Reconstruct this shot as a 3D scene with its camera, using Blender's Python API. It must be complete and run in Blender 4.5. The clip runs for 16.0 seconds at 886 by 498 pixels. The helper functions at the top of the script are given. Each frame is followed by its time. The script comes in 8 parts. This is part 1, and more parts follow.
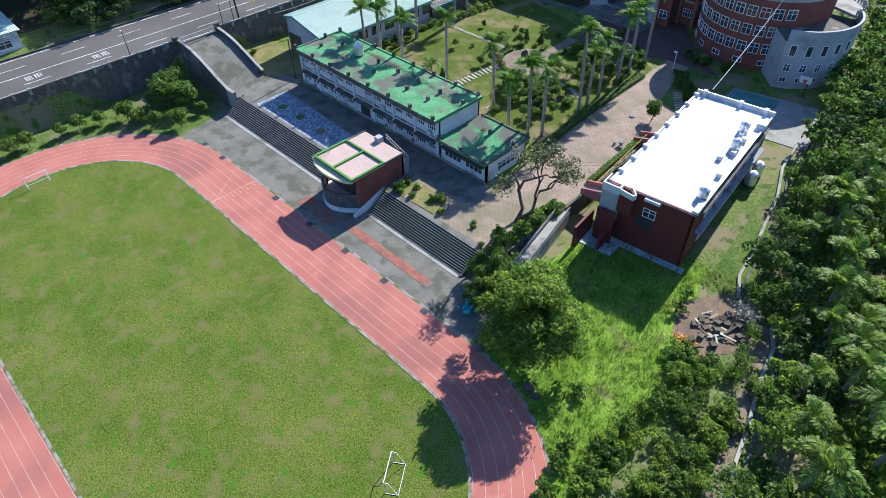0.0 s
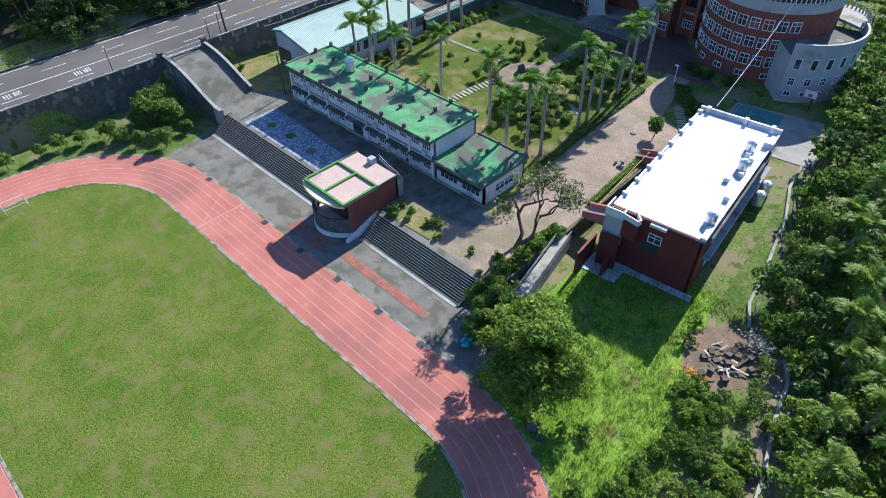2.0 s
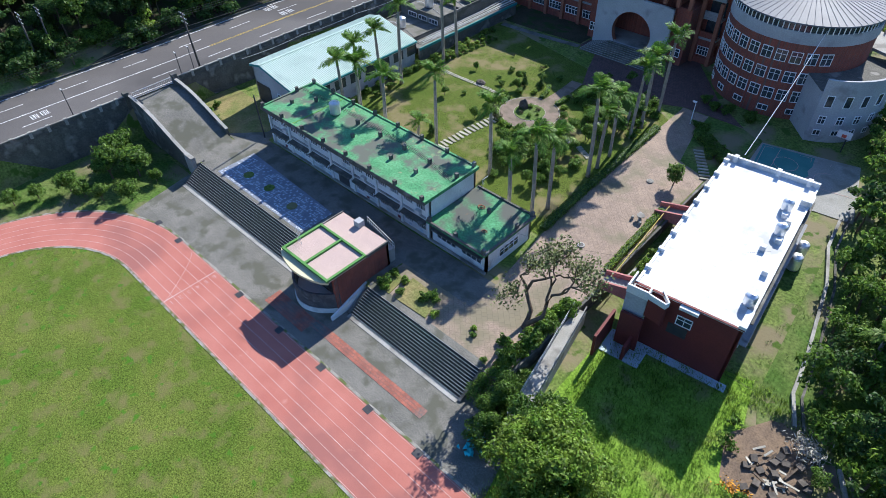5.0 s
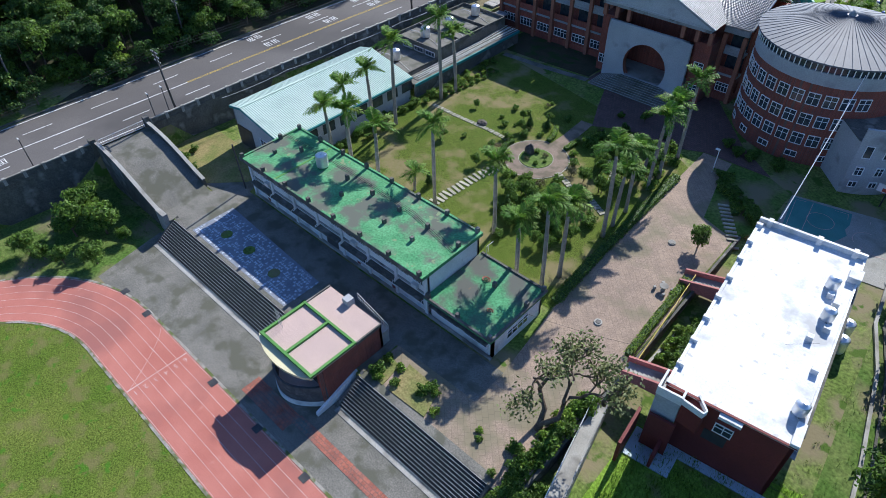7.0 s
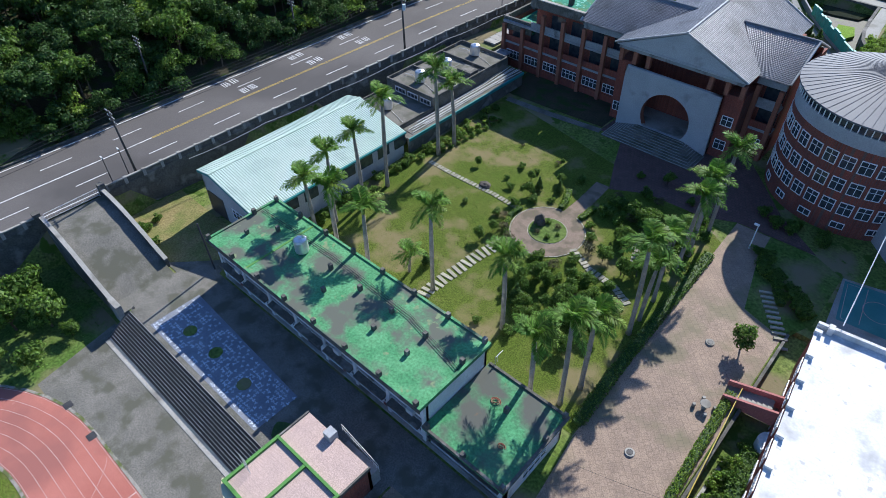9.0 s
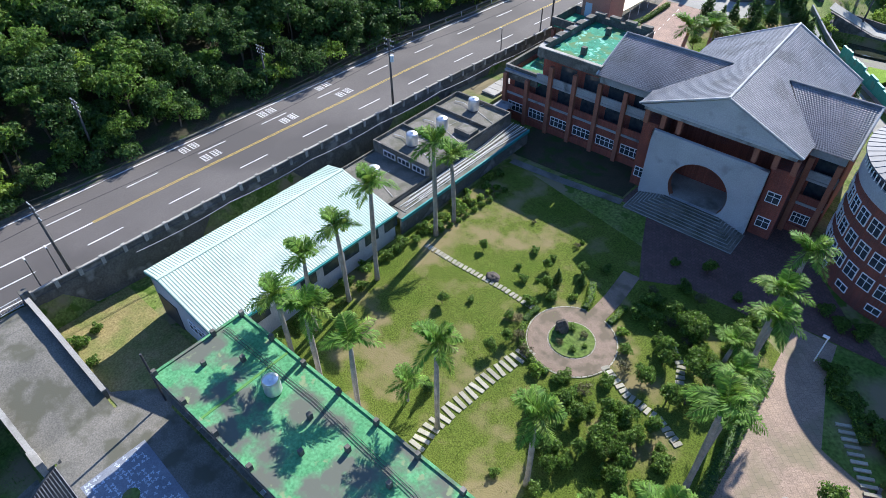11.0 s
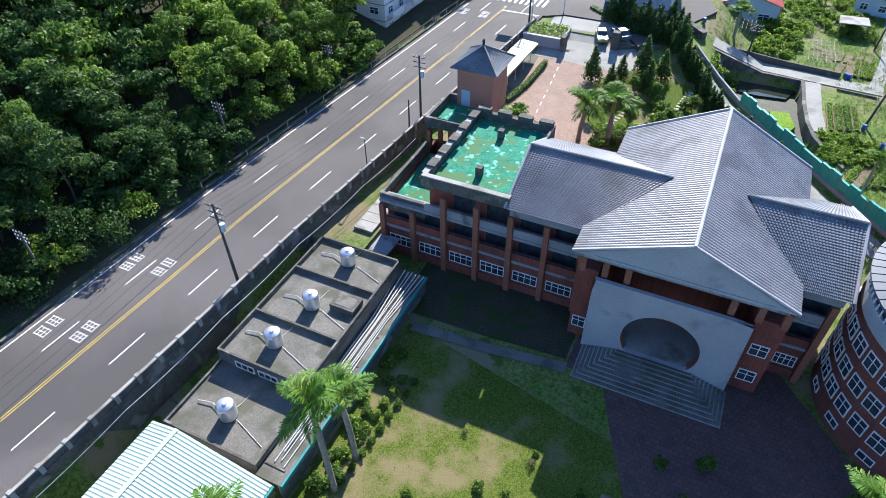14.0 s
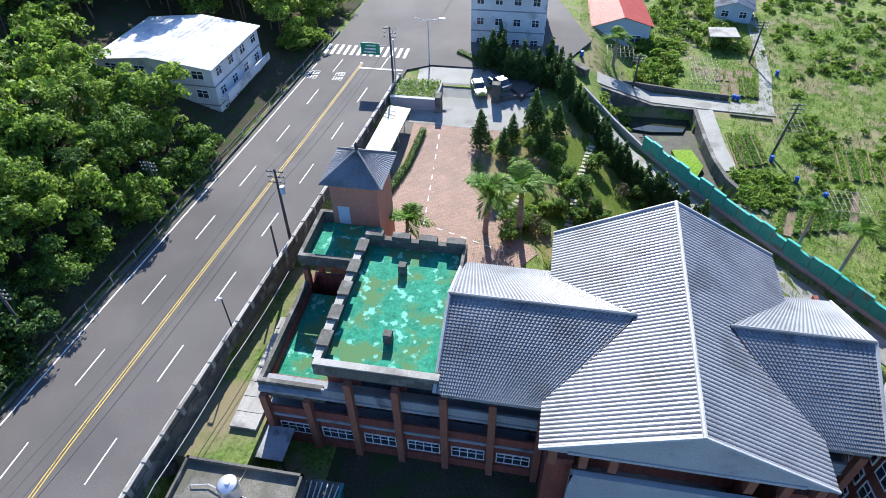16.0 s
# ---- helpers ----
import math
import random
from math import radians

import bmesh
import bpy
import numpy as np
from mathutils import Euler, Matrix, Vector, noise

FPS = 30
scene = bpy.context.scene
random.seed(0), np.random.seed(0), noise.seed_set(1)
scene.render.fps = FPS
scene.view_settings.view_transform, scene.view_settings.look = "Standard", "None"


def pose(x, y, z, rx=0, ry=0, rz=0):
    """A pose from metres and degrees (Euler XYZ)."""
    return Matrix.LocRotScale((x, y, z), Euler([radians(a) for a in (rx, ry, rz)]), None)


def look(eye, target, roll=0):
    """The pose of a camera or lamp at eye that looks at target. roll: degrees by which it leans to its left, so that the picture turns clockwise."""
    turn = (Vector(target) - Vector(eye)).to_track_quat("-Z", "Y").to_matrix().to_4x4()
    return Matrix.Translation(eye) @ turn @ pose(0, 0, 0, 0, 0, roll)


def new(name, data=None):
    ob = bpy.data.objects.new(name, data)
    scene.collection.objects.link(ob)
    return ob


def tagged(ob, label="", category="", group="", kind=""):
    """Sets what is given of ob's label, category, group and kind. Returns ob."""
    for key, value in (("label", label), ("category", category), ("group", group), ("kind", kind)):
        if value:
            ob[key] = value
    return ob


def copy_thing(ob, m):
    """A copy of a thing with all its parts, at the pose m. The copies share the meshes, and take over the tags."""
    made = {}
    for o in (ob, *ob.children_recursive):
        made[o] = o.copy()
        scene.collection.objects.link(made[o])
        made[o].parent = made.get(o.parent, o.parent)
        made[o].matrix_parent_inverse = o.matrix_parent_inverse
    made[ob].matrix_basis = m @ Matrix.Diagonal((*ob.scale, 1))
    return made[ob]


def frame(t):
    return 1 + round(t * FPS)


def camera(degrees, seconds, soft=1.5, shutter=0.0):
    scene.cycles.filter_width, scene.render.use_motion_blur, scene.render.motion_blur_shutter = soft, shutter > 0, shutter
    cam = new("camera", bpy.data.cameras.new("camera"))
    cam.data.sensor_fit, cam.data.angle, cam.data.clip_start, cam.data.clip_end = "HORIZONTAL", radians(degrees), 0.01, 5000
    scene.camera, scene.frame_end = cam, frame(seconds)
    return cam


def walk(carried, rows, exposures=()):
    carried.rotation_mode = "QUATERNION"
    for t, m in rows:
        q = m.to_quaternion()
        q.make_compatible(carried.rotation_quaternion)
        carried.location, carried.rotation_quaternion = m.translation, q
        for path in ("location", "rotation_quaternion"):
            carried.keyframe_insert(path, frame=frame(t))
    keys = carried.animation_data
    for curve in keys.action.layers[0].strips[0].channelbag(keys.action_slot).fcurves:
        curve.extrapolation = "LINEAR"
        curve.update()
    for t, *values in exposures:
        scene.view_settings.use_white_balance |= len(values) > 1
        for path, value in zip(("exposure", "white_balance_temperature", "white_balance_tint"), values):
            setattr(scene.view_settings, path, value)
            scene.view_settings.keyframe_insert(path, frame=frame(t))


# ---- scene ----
cam = camera(70.9, 16.0, 0.5)
PATH = [
    (0, (53.845, -51.247, 53.543), (52.795, -50.225, 52.182), -1.1),
    (0.5, (53.182, -50.748, 53.51), (52.134, -49.719, 52.152), -1.1),
    (1, (52.414, -50.165, 53.486), (51.368, -49.131, 52.13), -1.1),
    (1.5, (51.514, -49.342, 53.468), (50.471, -48.303, 52.113), -1.0),
    (2, (50.481, -48.257, 53.469), (49.44, -47.218, 52.114), -1.1),
    (2.5, (49.28, -47.049, 53.484), (48.241, -46.01, 52.128), -1.2),
    (3, (47.961, -45.821, 53.513), (46.924, -44.779, 52.157), -1.1),
    (3.5, (46.535, -44.466, 53.566), (45.5, -43.423, 52.209), -1.1),
    (4, (45.042, -42.835, 53.616), (44.007, -41.793, 52.259), -1.3),
    (4.2, (44.364, -42.094, 53.63), (43.33, -41.054, 52.27), -1.6),
    (6.3, (35.962, -33.905, 54.089), (34.946, -32.855, 52.723), -1.2),
    (6.5, (35.12, -33.061, 54.109), (34.102, -32.009, 52.746), -1.3),
    (7, (32.85, -30.734, 54.182), (31.832, -29.68, 52.821), -1.4),
    (7.5, (30.41, -28.229, 54.255), (29.393, -27.173, 52.895), -1.4),
    (8, (27.824, -25.571, 54.33), (26.807, -24.514, 52.971), -1.5),
    (8.5, (25.089, -22.837, 54.39), (24.074, -21.777, 53.032), -1.6),
    (8.7, (23.886, -21.744, 54.379), (22.874, -20.679, 53.022), -1.4),
    (10.8, (9.837, -9.84, 53.503), (8.862, -8.724, 52.16), -0.4),
    (11, (8.523, -8.573, 53.494), (7.553, -7.449, 52.154), -0.3),
    (11.5, (5.245, -5.034, 53.479), (4.299, -3.886, 52.143), -0.2),
    (12, (2.019, -1.244, 53.535), (1.113, -0.061, 52.201), -0.3),
    (12.5, (-1.172, 2.859, 53.703), (-2.022, 4.084, 52.369), -0.4),
    (13, (-4.371, 7.098, 53.943), (-5.155, 8.362, 52.606), -0.5),
    (13.5, (-7.471, 11.47, 54.137), (-8.188, 12.771, 52.798), -0.7),
    (14, (-10.488, 16.054, 54.325), (-11.134, 17.391, 52.984), -0.8),
    (14.5, (-13.34, 20.878, 54.508), (-13.908, 22.247, 53.165), -0.9),
    (15, (-15.941, 25.956, 54.659), (-16.42, 27.357, 53.313), -1.0),
    (15.5, (-18.237, 31.237, 54.766), (-18.621, 32.665, 53.419), -1.2),
    (16, (-20.292, 36.702, 54.844), (-20.571, 38.152, 53.494), -1.3),
]
walk(cam, [(t, look(eye, target, roll)) for t, eye, target, roll in PATH],
     exposures=((0, 0.95, 6100, 10), (4, 0.95, 6100, 10), (8.3, 0.62, 6000, 10), (11, 1.1, 6200, 12), (13.5, 1.15, 6200, 12), (15, 1.36, 6200, 11), (16, 1.22, 6150, 11)))

# ---- light ----
world = bpy.data.worlds.new("world")
scene.world = world
world.use_nodes = True
SUN_ELEV, SUN_AZ = radians(35), radians(-10)   # azimuth clockwise from +y
wn = world.node_tree.nodes
sky = wn.new("ShaderNodeTexSky")
sky.sky_type, sky.sun_disc = "NISHITA", False
sky.sun_elevation, sky.sun_rotation = SUN_ELEV, SUN_AZ
sky.ozone_density, sky.dust_density = 4.0, 0.4
tone = wn.new("ShaderNodeMix")           # clear deep-blue autumn sky
tone.data_type, tone.blend_type = "RGBA", "MULTIPLY"
tone.inputs["Factor"].default_value = 1.0
tone.inputs["B"].default_value = (0.82, 0.97, 1.18, 1)
world.node_tree.links.new(sky.outputs[0], tone.inputs["A"])
world.node_tree.links.new(tone.outputs["Result"], wn["Background"].inputs[0])
wn["Background"].inputs[1].default_value = 0.1
sun = new("sun", bpy.data.lights.new("sun", "SUN"))
sun.data.energy, sun.data.angle, sun.data.color = 4.8, radians(0.5), (1.0, 0.95, 0.87)
to_sun = Vector((math.sin(SUN_AZ) * math.cos(SUN_ELEV), math.cos(SUN_AZ) * math.cos(SUN_ELEV), math.sin(SUN_ELEV)))
sun.matrix_world = look(to_sun * 300, (0, 0, 0))


# ---- materials ----
def mat(name, c1, c2, s1=0.6, s2=9.0, rough=0.85, bump=0.15, metal=0.0, c3=None, s3=0.12, t3=0.56, w3=0.06,
        rand=0.0, fine=0.35, spec=0.3, c4=None, s4=0.4, t4=0.62, trans=0.0, island=0.0):
    m = bpy.data.materials.new(name)
    m.use_nodes = True
    n, ln = m.node_tree.nodes, m.node_tree.links
    b = n["Principled BSDF"]
    geo = n.new("ShaderNodeNewGeometry")

    def noise_at(scale, detail=4):
        t = n.new("ShaderNodeTexNoise")
        t.inputs["Scale"].default_value, t.inputs["Detail"].default_value = scale, detail
        ln.new(geo.outputs["Position"], t.inputs["Vector"])
        return t.outputs["Fac"]

    def mix(fac, a, b_, mode="MIX"):
        x = n.new("ShaderNodeMix")
        x.data_type, x.blend_type = "RGBA", mode
        for s, v in ((x.inputs["Factor"], fac), (x.inputs["A"], a), (x.inputs["B"], b_)):
            if isinstance(v, (int, float)):
                s.default_value = v
            elif isinstance(v, tuple):
                s.default_value = (*v, 1)
            else:
                ln.new(v, s)
        return x.outputs["Result"]

    def ramp(src, lo, hi, a=0.0, z=1.0):
        r = n.new("ShaderNodeMapRange")
        for k, v in zip(("From Min", "From Max", "To Min", "To Max"), (lo, hi, a, z)):
            r.inputs[k].default_value = v
        ln.new(src, r.inputs["Value"])
        return r.outputs["Result"]

    col = mix(ramp(noise_at(s1), 0.35, 0.65), tuple(c1), tuple(c2))
    fine_n = noise_at(s2, 6)
    if fine:
        g = n.new("ShaderNodeCombineColor")
        v = ramp(fine_n, 0.25, 0.75, 1 - fine, 1 + fine)
        for k in range(3):
            ln.new(v, g.inputs[k])
        col = mix(1.0, col, g.outputs[0], "MULTIPLY")
    if c3:
        col = mix(ramp(noise_at(s3, 5), t3 - w3, t3 + w3), col, tuple(c3))
    if c4:
        col = mix(ramp(noise_at(s4, 6), t4 - 0.03, t4 + 0.03), col, tuple(c4))
    if rand or island:
        src = n.new("ShaderNodeObjectInfo").outputs["Random"] if rand else geo.outputs["Random Per Island"]
        amount = rand or island
        g = n.new("ShaderNodeCombineColor")
        v = ramp(src, 0, 1, 1 - amount, 1 + amount)
        for k in range(3):
            ln.new(v, g.inputs[k])
        col = mix(1.0, col, g.outputs[0], "MULTIPLY")
    ln.new(col, b.inputs["Base Color"])
    b.inputs["Roughness"].default_value, b.inputs["Metallic"].default_value = rough, metal
    b.inputs["Specular IOR Level"].default_value = spec
    if bump:
        bp = n.new("ShaderNodeBump")
        bp.inputs["Strength"].default_value, bp.inputs["Distance"].default_value = bump, 0.05
        ln.new(fine_n, bp.inputs["Height"])
        ln.new(bp.outputs[0], b.inputs["Normal"])
    if trans:
        t = n.new("ShaderNodeBsdfTranslucent")
        ln.new(col, t.inputs[0])
        s = n.new("ShaderNodeMixShader")
        s.inputs[0].default_value = trans
        ln.new(b.outputs[0], s.inputs[1])
        ln.new(t.outputs[0], s.inputs[2])
        ln.new(s.outputs[0], n["Material Output"].inputs[0])
    return m


def paved(name, c1, c2, joint, bw, bh, mortar=0.02, turn=0.0, rough=0.85, c3=None, vary=0.14):
    """Small units laid in bond, with joints sunk by bump and stains over them."""
    m = mat(name, c1, c2, rough=rough, c3=c3, s3=0.2, bump=0.1)
    n, ln = m.node_tree.nodes, m.node_tree.links
    b = n["Principled BSDF"]
    geo = n.new("ShaderNodeNewGeometry")
    mp = n.new("ShaderNodeMapping")
    mp.inputs["Rotation"].default_value = (0, 0, turn)
    ln.new(geo.outputs["Position"], mp.inputs["Vector"])
    br = n.new("ShaderNodeTexBrick")
    br.inputs["Scale"].default_value = 1.0
    br.inputs["Brick Width"].default_value, br.inputs["Row Height"].default_value = bw, bh
    br.inputs["Mortar Size"].default_value = mortar
    br.inputs["Color1"].default_value, br.inputs["Color2"].default_value = (1 + vary * 0.7,) * 3 + (1,), (1 - vary * 1.25,) * 3 + (1,)
    br.inputs["Mortar"].default_value = (*[j / max(c1[k], 0.02) for k, j in enumerate(joint)], 1)
    ln.new(mp.outputs[0], br.inputs["Vector"])
    x = n.new("ShaderNodeMix")
    x.data_type, x.blend_type = "RGBA", "MULTIPLY"
    x.inputs["Factor"].default_value = 1.0
    ln.new(b.inputs["Base Color"].links[0].from_socket, x.inputs["A"])
    ln.new(br.outputs["Color"], x.inputs["B"])
    ln.new(x.outputs["Result"], b.inputs["Base Color"])
    return m


M = {
    "soil": mat("soil", (0.10, 0.155, 0.03), (0.155, 0.19, 0.055), 0.3, 3.5, c3=(0.21, 0.18, 0.105), s3=0.16, t3=0.55, c4=(0.07, 0.12, 0.02), s4=0.5, t4=0.6, fine=0.6, bump=0.6, spec=0.1),
    "lawn": mat("lawn", (0.078, 0.122, 0.016), (0.12, 0.147, 0.028), 0.16, 6.5, 0.95, 0.9, c3=(0.148, 0.142, 0.05), s3=0.45, t3=0.6, w3=0.09, fine=0.75, spec=0.1,
                c4=(0.065, 0.15, 0.015), s4=0.7, t4=0.64),
    "garden": mat("garden_lawn", (0.073, 0.110, 0.015), (0.108, 0.130, 0.026), 0.2, 7, 0.95, 0.9, c3=(0.195, 0.165, 0.08), s3=0.2, t3=0.585, fine=0.65, spec=0.1),
    "meadow": mat("meadow", (0.135, 0.24, 0.025), (0.19, 0.29, 0.045), 0.3, 4, 0.95, 0.8, c3=(0.17, 0.17, 0.06), s3=0.3, t3=0.63, fine=0.5, spec=0.1),
    "weeds": mat("weeds", (0.07, 0.13, 0.025), (0.13, 0.17, 0.05), 0.25, 3, 0.95, 0.8, c3=(0.20, 0.17, 0.10), s3=0.12, t3=0.58, fine=0.5, spec=0.1),
    "drygrass": mat("drygrass", (0.24, 0.20, 0.09), (0.14, 0.16, 0.05), 0.4, 5, 0.95, 0.6, fine=0.4, spec=0.1),
    "track": mat("track_rubber", (0.38, 0.135, 0.105), (0.43, 0.165, 0.13), 0.25, 14, 0.9, 0.1, c3=(0.30, 0.12, 0.10), s3=0.10, t3=0.58, fine=0.12, spec=0.2,
                 c4=(0.46, 0.21, 0.17), s4=0.35, t4=0.68),
    "line": mat("line_paint", (0.55, 0.42, 0.38), (0.45, 0.26, 0.22), 0.8, 8, 0.8, 0.05, fine=0.3),
    "asphalt": mat("asphalt", (0.098, 0.09, 0.085), (0.125, 0.115, 0.108), 0.08, 10, 0.85, 0.1, c3=(0.083, 0.077, 0.073), s3=0.05, fine=0.2),
    "white_line": mat("road_white", (0.80, 0.80, 0.78), (0.66, 0.66, 0.64), 0.8, 6, 0.7, 0.05, fine=0.15),
    "yellow_line": mat("road_yellow", (0.62, 0.45, 0.10), (0.52, 0.38, 0.10), 0.8, 6, 0.7, 0.05, fine=0.15),
    "concrete": mat("concrete", (0.135, 0.13, 0.112), (0.18, 0.17, 0.147), 0.35, 7, 0.9, 0.2, c3=(0.10, 0.10, 0.075), s3=0.4, t3=0.55, fine=0.35),
    "concrete_light": mat("concrete_light", (0.36, 0.35, 0.32), (0.29, 0.28, 0.25), 0.4, 8, 0.88, 0.2, c3=(0.18, 0.17, 0.15), s3=0.3, t3=0.58, fine=0.2),
    "mossy": mat("mossy_concrete", (0.13, 0.125, 0.11), (0.07, 0.07, 0.06), 0.5, 5, 0.92, 0.25, c3=(0.22, 0.21, 0.19), s3=0.5, t3=0.60, fine=0.3),
    # dark tread colour holds the riser shadows, pale edge colour the sunlit strips
    "step_shaded": mat("step_stone_shaded", (0.036, 0.036, 0.036), (0.058, 0.058, 0.054), 0.5, 8, 0.9, 0.2, fine=0.25),
    "nosing_sunlit": mat("step_edge_sunlit", (0.36, 0.36, 0.34), (0.22, 0.22, 0.20), 0.5, 8, 0.9, 0.1, fine=0.25),
    "greenroof": mat("green_roof_coating", (0.07, 0.24, 0.105), (0.11, 0.31, 0.145), 0.5, 4, 0.85, 0.1, c3=(0.115, 0.125, 0.10), s3=0.3, t3=0.545, w3=0.06, fine=0.35, spec=0.2,
                     c4=(0.20, 0.26, 0.14), s4=0.8, t4=0.67),
    "greenroof_old": mat("old_green_roof_coating", (0.06, 0.22, 0.095), (0.08, 0.26, 0.12), 0.5, 4, 0.85, 0.1, c3=(0.10, 0.105, 0.09), s3=0.3, t3=0.47, w3=0.09, fine=0.4, spec=0.2, c4=(0.20, 0.12, 0.07), s4=0.5, t4=0.70),
    "tealroof": mat("teal_roof_coating", (0.015, 0.17, 0.10), (0.03, 0.25, 0.16), 0.8, 4, 0.8, 0.1, c3=(0.075, 0.17, 0.07), s3=0.4, t3=0.54, w3=0.05, fine=0.35, spec=0.15,
                    c4=(0.15, 0.42, 0.33), s4=1.1, t4=0.62),
    "whitewall": mat("white_wall", (0.70, 0.71, 0.71), (0.60, 0.61, 0.60), 0.4, 6, 0.8, 0.1, c3=(0.36, 0.37, 0.36), s3=0.35, t3=0.63, fine=0.12),
    "whiteroof": mat("white_roof_coating", (0.70, 0.70, 0.69), (0.60, 0.60, 0.60), 0.3, 5, 0.65, 0.08, c3=(0.40, 0.40, 0.39), s3=0.3, t3=0.63, fine=0.14, c4=(0.46, 0.45, 0.43), s4=1.3, t4=0.67, spec=0.15),
    "redbrick": paved("red_tile_wall", (0.26, 0.075, 0.05), (0.20, 0.06, 0.045), (0.16, 0.10, 0.08), 0.24, 0.08, 0.008),
    "maroon": mat("maroon_wall", (0.17, 0.035, 0.03), (0.13, 0.03, 0.028), 0.3, 8, 0.7, 0.1, fine=0.2),
    "orangebrick": mat("orange_tile", (0.30, 0.12, 0.075), (0.25, 0.10, 0.065), 0.5, 9, 0.8, 0.1, fine=0.2),
    "greyplaster": mat("grey_plaster", (0.41, 0.42, 0.43), (0.35, 0.36, 0.37), 0.3, 6, 0.85, 0.1, c3=(0.27, 0.27, 0.27), s3=0.4, t3=0.64, fine=0.15),
    "greyband": mat("grey_band", (0.30, 0.31, 0.32), (0.24, 0.25, 0.26), 0.4, 6, 0.85, 0.1, c3=(0.12, 0.12, 0.12), s3=0.5, t3=0.62, fine=0.15),
    "tile": mat("roof_tile", (0.155, 0.162, 0.172), (0.205, 0.212, 0.222), 0.35, 6, 0.42, 0.1, fine=0.2, spec=0.55, c3=(0.125, 0.127, 0.132), s3=0.25, t3=0.6),
    "tileridge": mat("roof_ridge", (0.45, 0.45, 0.44), (0.36, 0.36, 0.35), 0.5, 8, 0.6, 0.1, fine=0.2),
    "glass": mat("window_glass", (0.03, 0.04, 0.05), (0.06, 0.07, 0.08), 1.2, 9, 0.08, 0, fine=0.1, spec=0.8),
    "whiteframe": mat("white_aluminium", (0.78, 0.79, 0.80), (0.72, 0.73, 0.74), 1, 9, 0.45, 0, fine=0.06),
    "steel": mat("stainless_steel", (0.80, 0.81, 0.82), (0.70, 0.71, 0.72), 2, 20, 0.36, 0.02, 0.7, fine=0.05),
    "mint": mat("mint_metal_roof", (0.41, 0.53, 0.445), (0.46, 0.565, 0.485), 0.2, 6, 0.68, 0.02, fine=0.1, spec=0.15, c3=(0.39, 0.49, 0.42), s3=0.3, t3=0.6),
    "tealtrim": mat("teal_trim", (0.03, 0.22, 0.22), (0.04, 0.26, 0.25), 0.8, 9, 0.5, 0.02, fine=0.1),
    "darkmetal": mat("dark_metal", (0.035, 0.035, 0.04), (0.06, 0.06, 0.06), 1, 12, 0.55, 0.05, fine=0.15),
    "pipe": mat("grey_pipe", (0.62, 0.62, 0.60), (0.52, 0.52, 0.50), 1, 12, 0.5, 0.02, fine=0.1),
    "pole": mat("pole_concrete", (0.10, 0.095, 0.09), (0.07, 0.065, 0.06), 1, 12, 0.85, 0.05, fine=0.2),
    "brickpath": paved("red_paver_path", (0.315, 0.235, 0.175), (0.255, 0.19, 0.145), (0.225, 0.17, 0.13), 0.6, 0.6, 0.02, 0.785, c3=(0.20, 0.17, 0.11), vary=0.05),
    "redpaver": paved("red_paver", (0.36, 0.12, 0.08), (0.27, 0.10, 0.075), (0.14, 0.10, 0.08), 0.4, 0.4, 0.025, 0, c3=(0.17, 0.15, 0.13)),
    "drivepaver": paved("drive_paver", (0.33, 0.22, 0.165), (0.27, 0.185, 0.14), (0.22, 0.16, 0.125), 0.5, 0.25, 0.02, vary=0.06),
    "courtpaver": paved("court_paver", (0.135, 0.078, 0.07), (0.11, 0.068, 0.06), (0.08, 0.055, 0.048), 0.5, 0.5, 0.03),
    "gravelring": mat("ring_gravel", (0.20, 0.15, 0.115), (0.25, 0.19, 0.145), 0.5, 12, 0.95, 0.3, fine=0.3, c3=(0.14, 0.115, 0.08), s3=0.5, t3=0.55),
    "stone": mat("stepping_stone", (0.36, 0.34, 0.27), (0.28, 0.27, 0.21), 0.8, 9, 0.9, 0.2, fine=0.2, rand=0.2),
    "rock": mat("dark_rock", (0.13, 0.11, 0.09), (0.08, 0.07, 0.06), 0.8, 4, 0.95, 0.5, fine=0.3),
    "bark": mat("bark", (0.16, 0.12, 0.085), (0.10, 0.075, 0.055), 2, 14, 0.95, 0.4, fine=0.3),
    "palmbark": mat("palm_bark", (0.30, 0.27, 0.23), (0.22, 0.20, 0.17), 1.5, 10, 0.95, 0.2, fine=0.2),
    "leaf": mat("leaf", (0.088, 0.175, 0.027), (0.14, 0.235, 0.042), 0.5, 5, 0.55, 0, fine=0.35, island=0.5, trans=0.45),
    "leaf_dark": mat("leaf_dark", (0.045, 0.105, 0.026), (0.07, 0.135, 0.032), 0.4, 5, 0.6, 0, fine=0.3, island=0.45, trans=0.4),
    "leaf_light": mat("leaf_light", (0.155, 0.275, 0.036), (0.22, 0.315, 0.052), 0.5, 5, 0.55, 0, fine=0.35, island=0.5, trans=0.5),
    "leaf_dry": mat("leaf_dry", (0.13, 0.115, 0.06), (0.10, 0.10, 0.045), 0.5, 5, 0.7, 0, fine=0.3, island=0.3, trans=0.2),
    "frond": mat("palm_frond", (0.085, 0.20, 0.028), (0.15, 0.27, 0.04), 0.8, 6, 0.62, 0, fine=0.25, island=0.35, trans=0.4, spec=0.2),
    "shaft": mat("palm_shaft", (0.16, 0.24, 0.05), (0.22, 0.28, 0.07), 1, 8, 0.5, 0, fine=0.1),
    "yellowpaint": mat("yellow_paint", (0.55, 0.42, 0.07), (0.45, 0.36, 0.08), 1, 9, 0.6, 0, fine=0.15),
